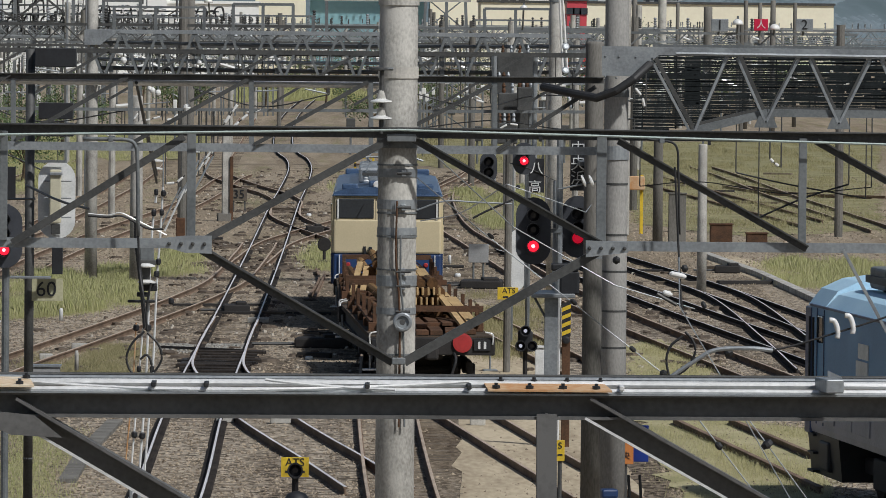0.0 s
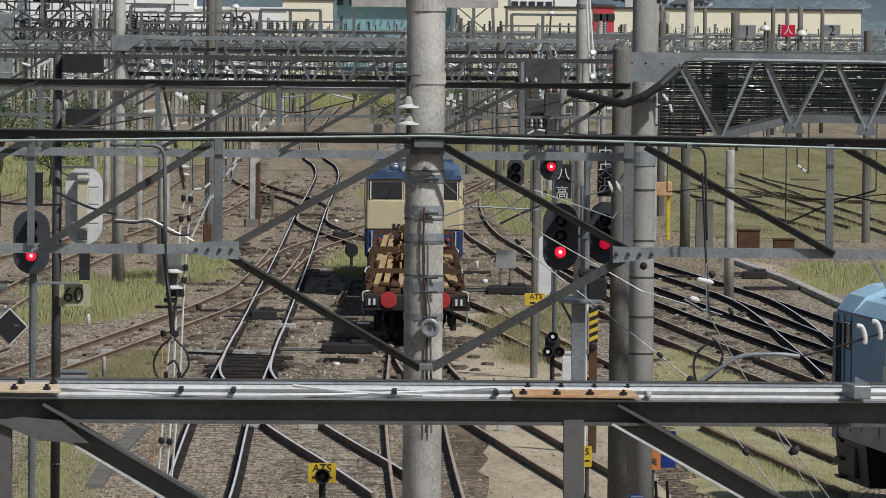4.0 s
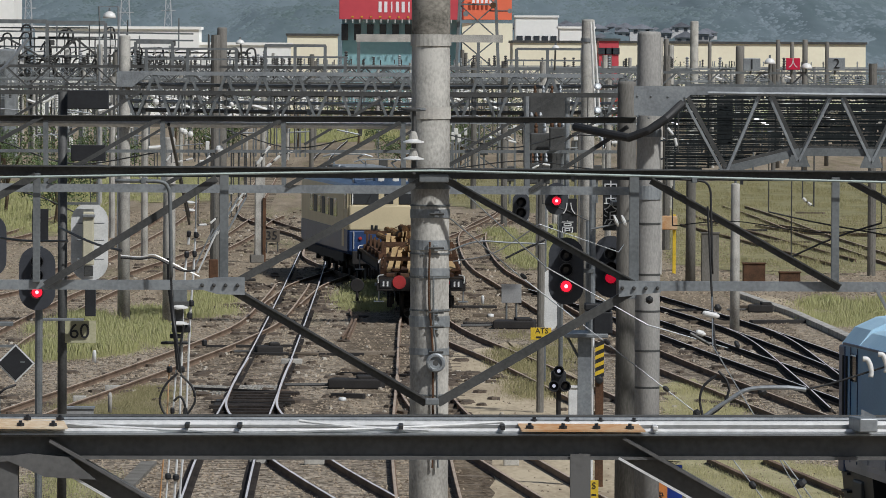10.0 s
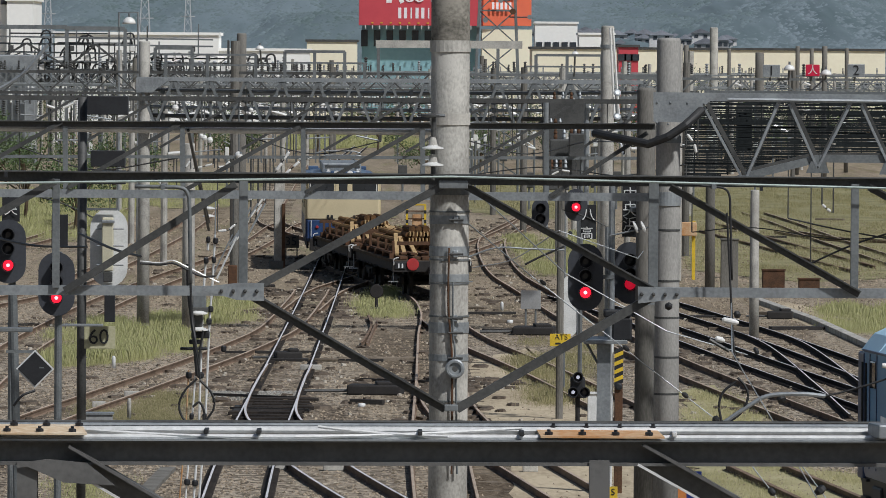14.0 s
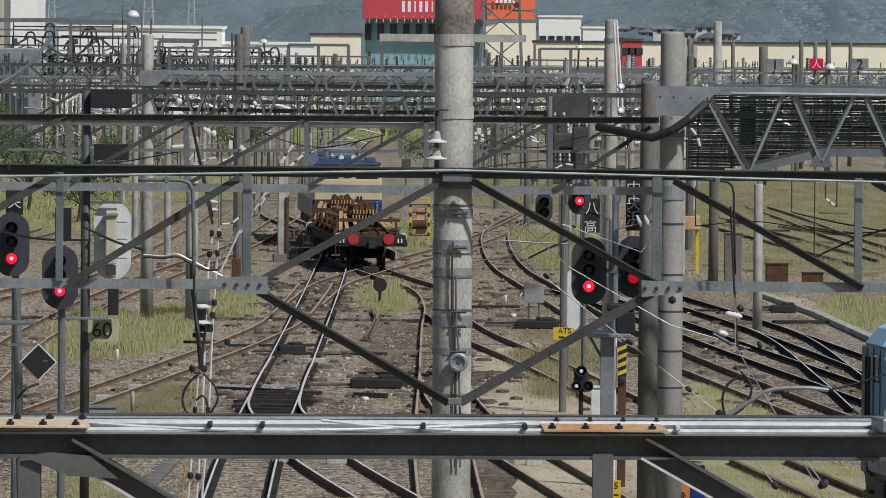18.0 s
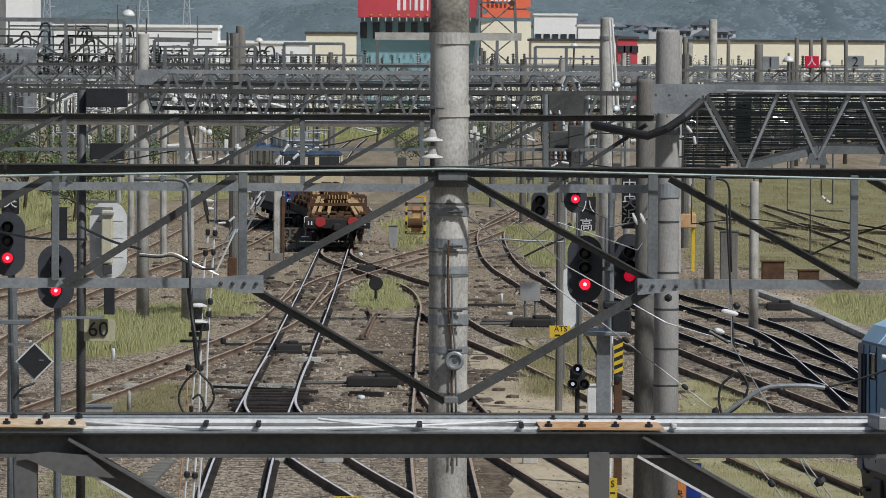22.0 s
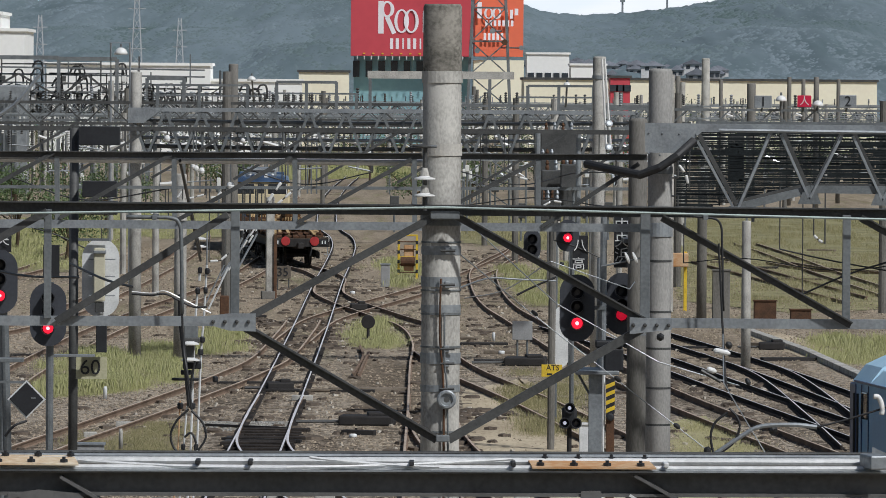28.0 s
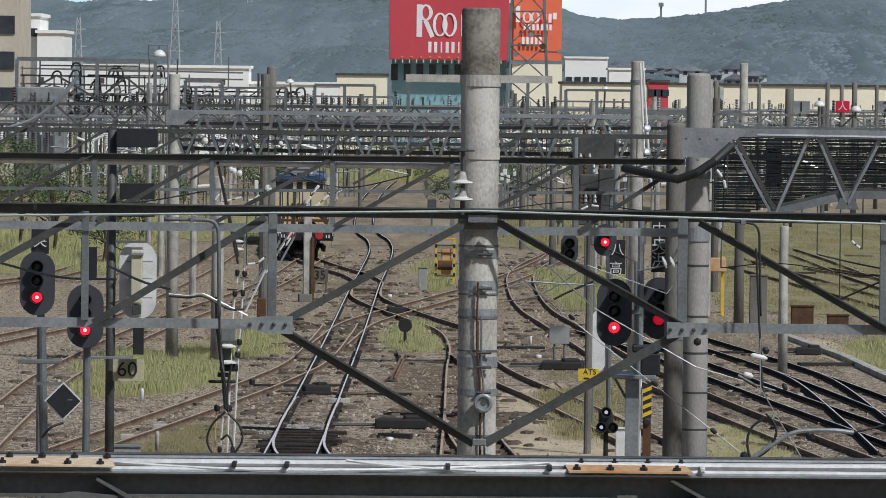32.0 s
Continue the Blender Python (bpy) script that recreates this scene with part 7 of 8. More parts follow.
# vertical insulated rods beside the main track, with a switch on them
rods = thing("anchor_rods", (-2.336, 71.09, 3.455), "bright upright rods with white insulators and black stops", "rods")
for pts, r, m in ((((-2.174, 71.09, 5.933), (-2.201, 71.09, 5.358), (-2.224, 71.09, 5.097), (-2.240, 71.09, 4.695), (-2.271, 71.09, 3.858), (-2.351, 71.09, 2.804)), 0.019, WHITE),
                  (((-2.271, 71.09, 5.685), (-2.305, 71.09, 5.190), (-2.315, 71.09, 4.775), (-2.339, 71.09, 3.839), (-2.406, 71.09, 2.803)), 0.02, WHITE),
                  (((-2.380, 71.09, 4.384), (-2.420, 71.09, 3.857), (-2.499, 71.09, 2.803)), 0.016, WHITE), (((-2.455, 71.09, 4.446), (-2.481, 71.09, 3.826), (-2.567, 71.09, 2.802)), 0.013, RUST),
                  (((-1.939, 71.09, 5.910), (-2.152, 71.09, 5.451)), 0.016, WHITE), (((-1.983, 71.09, 5.935), (-2.190, 71.09, 5.500)), 0.012, STEEL_LIGHT), (((-2.248, 71.09, 5.883), (-2.253, 71.09, 5.759)), 0.022, WHITE), (((-2.171, 71.09, 6.366), (-2.174, 71.09, 5.933)), 0.012, STEEL_LIGHT)):
    part("rod", one(tube, pts, r * 0.72, 6), m, rods)
for p, r in (((-2.247, 71.06, 5.878), 0.04), ((-2.167, 71.06, 5.866), 0.045), ((-2.270, 71.06, 5.649), 0.045), ((-2.184, 71.06, 5.656), 0.04), ((-2.217, 71.06, 5.117), 0.05), ((-2.235, 71.06, 4.981), 0.05), ((-2.258, 71.06, 4.851), 0.05), ((-2.453, 71.06, 4.391), 0.055), ((-2.323, 71.06, 4.392), 0.06), ((-2.072, 71.06, 4.685), 0.05), ((-2.419, 71.06, 3.940), 0.04), ((-2.277, 71.06, 3.941), 0.04), ((-2.464, 71.06, 3.220), 0.055), ((-2.377, 71.06, 3.209), 0.055)):
    r *= 0.62
    part("stop", one(lathe, p, [(r * 0.6, -0.035), (r, -0.02), (r, 0.02), (r * 0.6, 0.035)], 10), BLACK, rods)
for p, w, h, m in (((-2.342, 71.09, 5.233), 0.15, 0.26, STEEL), ((-2.340, 71.04, 5.111), 0.2, 0.06, STEEL_DARK), ((-2.353, 71.09, 4.991), 0.1, 0.14, STEEL_DARK), ((-2.326, 71.05, 4.832), 0.2, 0.07, BLACK), ((-2.399, 71.05, 4.683), 0.3, 0.03, BLACK), ((-2.381, 71.05, 4.758), 0.14, 0.05, BLACK), ((-1.978, 71.05, 5.491), 0.1, 0.22, RUST_DARK)):
    part("switch_body", one(box, p, (w, 0.1, h), 0, 0.012), m, rods)
for p in ((-2.437, 70.99, 5.081), (-2.430, 70.99, 4.902)):
    part("saucer_insulator", one(lathe, Vector(p) + Vector((0.09, 0, -0.03)), [(0.03, 0), (0.1, 0.014), (0.1, 0.028), (0.04, 0.05)], 16), PORCELAIN, rods)
for pts in (((-2.355, 70.89, 4.363), (-2.483, 70.89, 4.239), (-2.550, 70.89, 4.084), (-2.518, 70.89, 3.948), (-2.431, 70.89, 3.856)), ((-2.324, 70.89, 4.345), (-2.199, 70.89, 4.210), (-2.167, 70.89, 4.056), (-2.247, 70.89, 3.913)), ((-2.402, 70.89, 4.054), (-2.328, 70.89, 4.104), (-2.278, 70.89, 4.012), (-2.284, 70.89, 3.913))):
    part("cable_loop", one(tube, bow(pts, 6), 0.014, 6), RUBBER, rods)
for x, y, z in ((-2.351, 71.09, 2.804), (-2.406, 71.09, 2.803), (-2.499, 71.09, 2.803)):
    part("foot_rod", one(tube, [(x, y, z), (x, y, LEVEL - 0.1)], 0.02, 6), STEEL_LIGHT, rods)
part("drop_cable", one(tube, bow([(-2.462, 70.89, 5.616), (-2.447, 70.89, 5.289), (-2.395, 70.89, 4.857), (-2.349, 70.89, 4.394)], 6), 0.027, 6), RUBBER, rods)
part("earth_cable", one(tube, bow([(-2.290, 70.89, 4.889), (-2.332, 70.89, 4.641), (-2.342, 70.89, 4.394)], 6), 0.014, 6), RUBBER, rods)


def hung(p):
    """The same line of sight at the gantry that carries the point, and the height of that gantry's chord."""
    p = Vector(p)
    y = 125.45 if p.x < 4.4 else 94.99
    q = EYE + (p - EYE) * (y / p.y)
    chord = (5.93 if q.z < 5.9 else 7.04) if p.x < 4.4 else 6.47 if q.z < 6.4 else 7.37
    return q, chord


def bead_string(pts, r, label="string of white insulators hung from a gantry", step=0.26):
    """A wire with white porcelain sleeves and dark gaps."""
    pts = [hung(p)[0] for p in pts]
    s = thing("insulator_string", pts[0], label, "insulator", "insulator strings")
    r *= 0.66
    step = min(step, 0.45 * (pts[-1] - pts[0]).length)
    line = even(bow(pts, 6), step)
    part("wire", one(tube, line, r * 0.4, 5), RUBBER, s)
    for a, b in zip(line, line[1:]):
        d = b - a
        part("bead", one(lathe, a + d * 0.1, [(r * 0.5, 0), (r, d.length * 0.06), (r, d.length * 0.62), (r * 0.5, d.length * 0.7)], 8, d.normalized()), PORCELAIN, s)
    for p in (pts[0], pts[-1]):
        part("hanger", one(tube, [p, (p.x, p.y, hung(p)[1])], 0.012, 5), STEEL_DARK, s)
    return s


for pts, r in ((((-3.794, 125.45, 4.495), (-3.630, 125.45, 4.507), (-3.489, 125.45, 4.552), (-3.370, 125.45, 4.739)), 0.06),
               (((-2.904, 125.45, 5.157), (-3.195, 125.45, 4.707), (-3.486, 125.45, 4.214)), 0.05), (((-2.785, 125.45, 5.256), (-2.979, 125.45, 4.960), (-3.151, 125.45, 4.653)), 0.05),
               (((-2.637, 138.00, 5.871), (-2.804, 138.00, 5.630), (-2.993, 138.00, 5.340)), 0.08), (((-2.420, 138.00, 5.657), (-2.611, 138.00, 5.487), (-2.825, 138.00, 5.294)), 0.07),
               (((-3.111, 125.45, 5.112), (-3.329, 125.45, 5.132), (-3.493, 125.45, 5.174)), 0.06), (((-2.133, 138.00, 5.755), (-2.348, 138.00, 5.682), (-2.564, 138.00, 5.728)), 0.07),
               (((-4.316, 125.45, 5.866), (-4.445, 125.45, 5.679), (-4.641, 125.45, 5.514)), 0.05), (((-5.022, 125.45, 5.511), (-4.803, 125.45, 5.349), (-4.585, 125.45, 5.318)), 0.05),
               (((-3.552, 125.45, 5.850), (-3.661, 125.45, 5.740), (-3.857, 125.45, 5.717)), 0.06), (((-3.879, 125.45, 5.793), (-4.075, 125.45, 5.737), (-4.315, 125.45, 5.691)), 0.05)):
    bead_string(pts, r * 0.6)
for pts in (((-3.012, 125.45, 5.036), (-3.271, 125.45, 4.597), (-3.540, 125.45, 4.159)), ((-2.870, 125.45, 5.037), (-3.107, 125.45, 4.599), (-3.344, 125.45, 4.160)), ((-3.153, 125.45, 4.959), (-3.379, 125.45, 4.487), (-3.563, 125.45, 4.213))):
    c = thing("slack_rod", pts[0], "pale tie rod running down from a gantry", "rod", "tie rods")
    part("hanger", one(tube, [pts[0], (pts[0][0], pts[0][1], 5.93)], 0.02, 5), STEEL_DARK, c)
    part("run", one(tube, pts, 0.022, 6), STEEL_LIGHT, c)
for pts, r in ((((2.172, 138.00, 6.158), (2.414, 138.00, 5.979), (2.714, 138.00, 5.921)), 0.035), (((4.092, 138.00, 6.288), (4.357, 138.00, 6.110), (4.455, 138.00, 5.846)), 0.03),
               (((2.897, 138.00, 5.382), (3.137, 138.00, 5.503), (3.437, 138.00, 5.445)), 0.03), (((5.773, 138.00, 6.298), (5.954, 138.00, 6.059), (6.016, 138.00, 5.759)), 0.035),
               (((1.574, 138.00, 5.830), (1.815, 138.00, 5.736), (2.079, 138.00, 5.761)), 0.03), (((6.565, 104.55, 5.561), (6.638, 104.55, 5.489), (6.748, 104.55, 5.417)), 0.034)):
    bead_string(pts, r)
for pts, r in ((((1.021, 138.00, 6.139), (2.414, 138.00, 5.835), (3.733, 138.00, 6.106), (5.775, 138.00, 5.998)), 0.012), (((0.997, 125.45, 5.601), (2.524, 125.45, 5.774), (3.944, 125.45, 5.618), (5.252, 125.45, 5.843)), 0.012),
               (((4.475, 104.55, 5.095), (5.475, 104.55, 5.173), (6.842, 104.55, 4.998), (8.207, 104.55, 5.115)), 0.008), (((6.390, 104.55, 4.605), (7.116, 104.55, 4.927), (7.842, 104.55, 5.159)), 0.014), (((2.380, 104.55, 5.447), (2.745, 104.55, 5.340), (3.201, 104.55, 5.133)), 0.01),
               (((7.224, 125.45, 4.817), (8.209, 125.45, 4.604), (9.740, 125.45, 4.339)), 0.012), (((-3.586, 138.00, 6.186), (-2.145, 138.00, 5.810), (-0.707, 138.00, 6.082)), 0.012), (((-7.620, 125.45, 6.099), (-6.201, 125.45, 5.671), (-4.567, 125.45, 5.898)), 0.014), (((-6.347, 104.55, 5.672), (-5.620, 104.55, 5.476), (-4.892, 104.55, 5.135)), 0.014)):
    pts = [hung(p)[0] for p in pts]
    c = thing("feeder_cable", pts[0], "thin dark feeder cable sagging between gantries", "cable", "feeder cables")
    for p in (pts[0], pts[-1]):
        part("hanger", one(tube, [p, (p.x, p.y, hung(p)[1])], 0.01, 5), STEEL_DARK, c)
    part("run", one(tube, bow(pts, 8), r, 5), RUBBER, c)
for p, r in (((-4.463, 138.00, 6.133), 0.1), ((-4.342, 138.00, 6.085), 0.1), ((-3.728, 138.00, 5.766), 0.13), ((-4.321, 138.00, 6.517), 0.1), ((-5.079, 138.00, 6.763), 0.11), ((-4.523, 138.00, 6.168), 0.08), ((-3.471, 138.00, 6.728), 0.08)):
    r *= 0.6
    p, chord = hung(p)
    c = thing("ball_insulator", p, "white ball-shaped insulator hung in the yard lattice", "insulator", "ball insulators")
    part("ball", one(lathe, Vector(p) + Vector((0, 0, -r)), [(r * 0.3, 0), (r * 0.8, r * 0.35), (r, r), (r * 0.8, r * 1.65), (r * 0.3, r * 2)], 12), PORCELAIN, c)
    part("link", one(tube, [Vector(p) + Vector((0, 0, r)), Vector((p.x, p.y, chord))], 0.015, 5), STEEL, c)
for p in ((-3.300, 104.55, 5.407), (-3.299, 104.55, 5.280)):
    c = thing("saucer_insulator", p, "white saucer insulator above a dark switch", "insulator")
    part("saucer", one(lathe, p, [(0.03, 0), (0.1, 0.012), (0.1, 0.03), (0.03, 0.05)], 14), PORCELAIN, c)
    part("stem", one(tube, [Vector(p) + Vector((0, 0, -0.2)), Vector((p[0], 94.75, 6.8))], 0.022, 8), STEEL_DARK, c)

# oily switch bed on the main track
bed = thing("switch_bed", (*(-3.18, 144.71), LEVEL), "black oily switch timbers between polished rails", "switch")
rnd = random.Random(5)
for i in range(11):
    x, y = (Vector((-3.41, 139.10)) .lerp(Vector((-2.92, 151.03)), i / 10))
    part("timber", one(box, (x - 0.05 + rnd.uniform(-0.1, 0.1), y, -0.1 - rnd.uniform(0, 0.03)), (1.4 + rnd.uniform(-0.3, 0.3), 0.5 + rnd.uniform(-0.1, 0.12), 0.09), rnd.uniform(-9, 4), 0.012), OIL_SHADE, bed)
for a, b, w in (((-5.09, 174.63), (-2.62, 175.06), 0.16), ((-4.71, 152.80), (-2.78, 151.56), 0.12), ((-4.12, 146.92), (-2.32, 146.23), 0.1), ((-1.29, 160.39), (0.52, 159.26), 0.1)):
    part("drive_rod", one(beam, (*a, -0.09), (*b, -0.09), rect(w, 0.06)), UNDER, bed)
part("lock_cover", one(box, (*(-3.19, 171.96), -0.06), (0.28, 0.3, 0.12), 10, 0.02), CONCRETE, bed)
pale = bmesh.new()
rnd = random.Random(31)
for i in range(900):
    x, y = Vector((-4.82, 154.89)).lerp(Vector((-2.60, 155.23)), rnd.random())
    box(pale, (x, y - rnd.uniform(0, 4.5) * rnd.random(), -0.135), (rnd.uniform(0.03, 0.07), rnd.uniform(0.03, 0.07), 0.04), rnd.uniform(0, 90))
tagged(part("pale_gravel", pale, CONCRETE, bed), kind="stuff")

# pale cables slung across
for name, pts, r, m in (("slung_cable", ((-2.860, 67.91, 5.737), (-2.654, 67.91, 5.721), (-2.518, 67.91, 5.746), (-2.358, 67.91, 5.676), (-2.192, 67.91, 5.595), (-2.032, 67.91, 5.519)), 0.008, ZINC),
                        ("slung_cable", ((-2.860, 67.91, 5.714), (-2.653, 67.91, 5.703), (-2.506, 67.91, 5.716), (-2.346, 67.91, 5.641), (-2.210, 67.91, 5.583), (-2.068, 67.91, 5.584)), 0.013, RUBBER),
                        ("slung_cable", ((-8.904, 125.45, 6.922), (-8.296, 125.45, 7.114), (-7.926, 125.45, 7.260), (-7.493, 125.45, 7.571), (-7.084, 125.45, 8.077)), 0.04, STEEL_LIGHT),
                        ("slung_cable", ((0.634, 75.27, 5.577), (0.961, 75.27, 5.685), (1.321, 75.27, 5.676), (1.747, 75.27, 5.662)), 0.011, STEEL_LIGHT),
                        ("slung_cable", ((1.290, 75.27, 5.493), (1.486, 75.27, 5.593), (1.746, 75.27, 5.708)), 0.014, RUBBER),
                        ("slung_cable", ((0.682, 75.27, 5.453), (1.159, 75.27, 5.557), (1.678, 75.27, 5.890)), 0.008, WIRE),
                        ("slung_cable", ((-5.263, 75.27, 5.873), (-4.226, 71.09, 5.809), (-3.417, 67.91, 5.881)), 0.014, RUBBER),
                        ("slung_cable", ((-3.887, 75.27, 5.824), (-3.298, 71.09, 5.771), (-2.854, 67.91, 5.787)), 0.014, RUBBER)):
    c = thing(name, pts[0], "cable slung between gantry and pole", "cable", "slung cables")
    part("run", one(tube, bow(pts, 6), r, 6), m, c)

# stay wires with insulators, right of the tall pole
def stay(points, beads, label="thin stay wire with small insulators"):
    s = thing("stay_wire", points[0], label, "wire", "stay wires")
    part("wire", one(tube, points, 0.0065, 6), STEEL_LIGHT, s)
    a, b = Vector(points[0]), Vector(points[-1])
    for f, r in beads:
        d = (b - a).normalized()
        part("bead", one(lathe, a.lerp(b, f) - d * 0.04, [(0.012, 0), (r, 0.02), (r, 0.06), (0.012, 0.08)], 10, d), RUBBER, s)
    return s


stay([(0.52, 67.0, 6.21), (1.232, 67.91, 5.608), (3.256, 67.91, 4.055)], [(0.3, 0.02), (0.62, 0.025), (0.85, 0.025), (0.97, 0.04)])
stay([(0.5, 66.9, 6.63), (1.586, 67.91, 5.640), (2.655, 67.91, 5.039), (3.5, 67.91, 4.8)], [(0.35, 0.02), (0.72, 0.04)])
stay([(3.245, 66.26, 5.40), (3.083, 62.73, 5.060), (3.544, 62.73, 4.297), (6.1, 62.73, LEVEL)], [(0.02, 0.035), (0.085, 0.025), (0.17, 0.045)])
stay([(3.040, 58.55, 4.255), (3.556, 58.55, 3.594), (6.47, 58.55, LEVEL)], [(0.06, 0.03)])
stay([(3.494, 58.55, 4.258), (3.990, 58.55, 3.597), (6.80, 58.55, LEVEL)], [(0.057, 0.055)])
stay([(1.865, 83.64, 5.667), (2.888, 83.64, 5.315), (3.44, 97.36, 5.0)], [(0.12, 0.03)])
lp = thing("cable_loops", (3.028, 63.73, 4.291), "black jumper cables looped below an insulator", "cable")
part("loop", one(tube, bow([(3.044, 63.73, 4.291), (3.009, 63.73, 4.486), (3.052, 63.73, 4.625), (3.174, 63.73, 4.726)], 6), 0.014, 6), RUBBER, lp)
part("loop", one(tube, bow([(3.044, 63.73, 4.291), (3.221, 63.73, 4.415), (3.292, 63.73, 4.571), (3.263, 63.73, 4.682), (3.190, 63.73, 4.765)], 6), 0.014, 6), RUBBER, lp)
part("pale_arm", one(tube, bow([(3.055, 63.73, 4.319), (3.303, 63.73, 4.488), (3.497, 63.73, 4.589), (3.830, 63.73, 4.608), (4.052, 63.73, 4.588)], 6), 0.022, 8), STEEL_LIGHT, lp)
jw = thing("jumper_wire", (3.856, 63.73, 4.609), "thin black jumper wire with two white insulators", "wire")
part("wire", one(tube, bow([(4.052, 63.73, 4.588), (4.3, 63.73, 4.65), (4.632, 63.73, 4.755), (5.158, 63.73, 4.926), (6.2, 63.73, 5.3)], 5), 0.011, 6), RUBBER, jw)
for x, z in ((4.654, 4.794), (4.804, 4.84)):
    part("hook", one(tube, bow([(x - 0.05, 63.7, z + 0.1), (x, 63.7, z + 0.09), (x + 0.035, 63.7, z), (x + 0.03, 63.7, z - 0.08)], 4), 0.026, 8), PORCELAIN, jw, "white curved insulator", smooth=True)
ci = thing("strain_insulator", (3.129, 63.73, 5.303), "white porcelain strain insulator on a drop cable", "insulator")
part("shed", one(lathe, (3.029, 63.73, 5.336), [(0.012, 0), (0.028, 0.02), (0.03, 0.08), (0.028, 0.14), (0.012, 0.17)], 12, (1, 0, -0.2)), PORCELAIN, ci)
part("shed", one(lathe, (2.964, 63.73, 5.152), [(0.012, 0), (0.028, 0.016), (0.03, 0.07), (0.012, 0.1)], 12, (1, 0, -0.3)), PORCELAIN, ci)
part("link", one(tube, [(2.909, 63.73, 5.135), (3.104, 63.73, 5.025)], 0.02, 6), STEEL_DARK, ci)
sp = thing("coil_insulator", (3.239, 92.09, 5.471), "row of three white insulator loops beside a pole", "insulator")
for x in (3.119, 3.231, 3.343):
    part("loop", one(lathe, (x, 92.09, 5.487), [(0.03, 0), (0.09, 0.015), (0.09, 0.035), (0.03, 0.05)], 14, (1, 0, 0.4)), PORCELAIN, sp)
part("rod", one(tube, [(2.775, 92.09, 5.370), (3.454, 92.09, 5.522)], 0.015, 6), STEEL, sp)
si = thing("insulator_string", (4.319, 145.27, 8.582), "white double insulator string hanging from a concrete pole", "insulator")
for dx in (0, 8):
    part("rod", one(tube, [(4.357 + dx / 78.6 * 0.6, 145.27, 8.557), (4.471 + dx / 78.6, 145.27, 6.538)], 0.03, 6), PORCELAIN, si)
for y in (7.095, 6.565):
    part("disc", one(lathe, (4.515, 145.12, y), [(0.05, 0), (0.085, 0.02), (0.085, 0.05), (0.05, 0.06)], 14, (0.2, -1, 0.5)), STEEL_LIGHT, si)


# yellow plates, dwarf signals and cabinets
def plate_sign(p, w, h, texts, label, material=YELLOW, post=True, ink=BLACK):
    x, y, z = p
    s = thing("trackside_plate", (x, y, LEVEL if post else z - h / 2), label, "sign", "trackside plates")
    pl = part("plate", one(box, p, (w, 0.02, h), 0, 0.003), material, s)
    for text, dx, dz, size in texts:
        if text:
            writing("lettering", text, (x + dx, y - 0.014, z + dz), size, ink, pl)
        else:
            part("bar", one(box, (x + dx, y - 0.012, z + dz), (size, 0.006, size * 0.35)), ink, pl)
    if post:
        part("post", one(tube, [(x, y + 0.04, LEVEL - 0.1), (x, y + 0.04, z + h / 2)], 0.03, 8), STEEL_DARK, s)
    return s


def dwarf(p, lamps, label, cased=True):
    """A low ground signal with small lenses."""
    x, y, z = p
    s = thing("dwarf_signal", (x, y, LEVEL), label, "signal", "dwarf signals")
    part("base", one(box, (x, y, LEVEL + 0.15), (0.35, 0.35, 0.3), 0, 0.02), UNDER, s)
    part("post", one(tube, [(x, y, LEVEL), (x, y, z)], 0.05, 8), UNDER, s)
    if cased:
        part("case", one(box, (x, y + 0.05, z), (0.32, 0.22, 0.46), 0, 0.06), BLACK, s)
    for dx, dz, lit in lamps:
        h = part("hood", one(lathe, (x + dx, y - 0.04, z + dz), [(0.115, 0), (0.12, 0.14), (0.1, 0.14), (0.095, 0.04)], 14, (0, -1, 0)), BLACK, s)
        part("lens", one(lathe, (x + dx, y - 0.07, z + dz), [(0.09, 0), (0.09, 0.01), (0.04, 0.03)], 12, (0, -1, 0)), LENS, h)
        if lit:
            part("lit_lens", one(lathe, (x + dx, y - 0.1, z + dz), [(0.04, 0), (0.03, 0.01)], 10, (0, -1, 0)), WHITE_LAMP, h)
    return s


plate_sign((-0.972, 98.27, 0.957), 0.42, 0.3, (("ATS", 0, 0.07, 0.17), ("", -0.1, -0.07, 0.1), ("", 0.1, -0.07, 0.1)), "yellow plate with black letters behind a dwarf signal")
dwarf((-0.962, 97.87, 0.942), ((0, 0.0, False),), "small black round dwarf signal before a yellow plate", False)
dwarf_body = thing("signal_housing", (*(-0.89, 93.94), LEVEL), "black rounded housing below a dwarf signal", "box")
part("shell", one(lathe, (-0.936, 97.67, LEVEL), [(0.25, 0), (0.25, 0.4), (0.22, 0.62), (0.14, 0.74), (0.03, 0.78)], 16), BLACK, dwarf_body, smooth=True)
dwarf((3.508, 138.00, 0.882), ((0, 0.22, True), (-0.1, -0.1, True), (0.14, -0.1, False)), "black dwarf signal with three lenses in dry grass")
ap = plate_sign((3.260, 143.87, 1.633), 0.46, 0.27, (("ATS", 0.02, 0.06, 0.17), ("", -0.05, -0.08, 0.12)), "yellow plate with black letters on a dark post", YELLOW, False)
part("post", one(tube, [(3.256, 144.27, LEVEL - 0.1), (3.269, 144.27, 5.2)], 0.085, 10), CONCRETE_DARK, ap)
part("white_panel", one(board, (3.481, 144.47, 2.364), 0.3, 1.35), WHITE, ap, "white oval board seen at an angle")
plate_sign((2.882, 93.09, 1.594), 0.13, 0.3, (("S", 0, 0.07, 0.13), ("", 0, -0.06, 0.07)), "narrow yellow plate with a black letter")
ob = plate_sign((3.906, 95.09, 1.449), 0.23, 0.36, (("央", 0.01, -0.06, 0.12),), "orange plate with a dark letter beside a blue one", mat("orange_paint", (0.6, 0.22, 0.06), (0.5, 0.18, 0.05), 0.5))
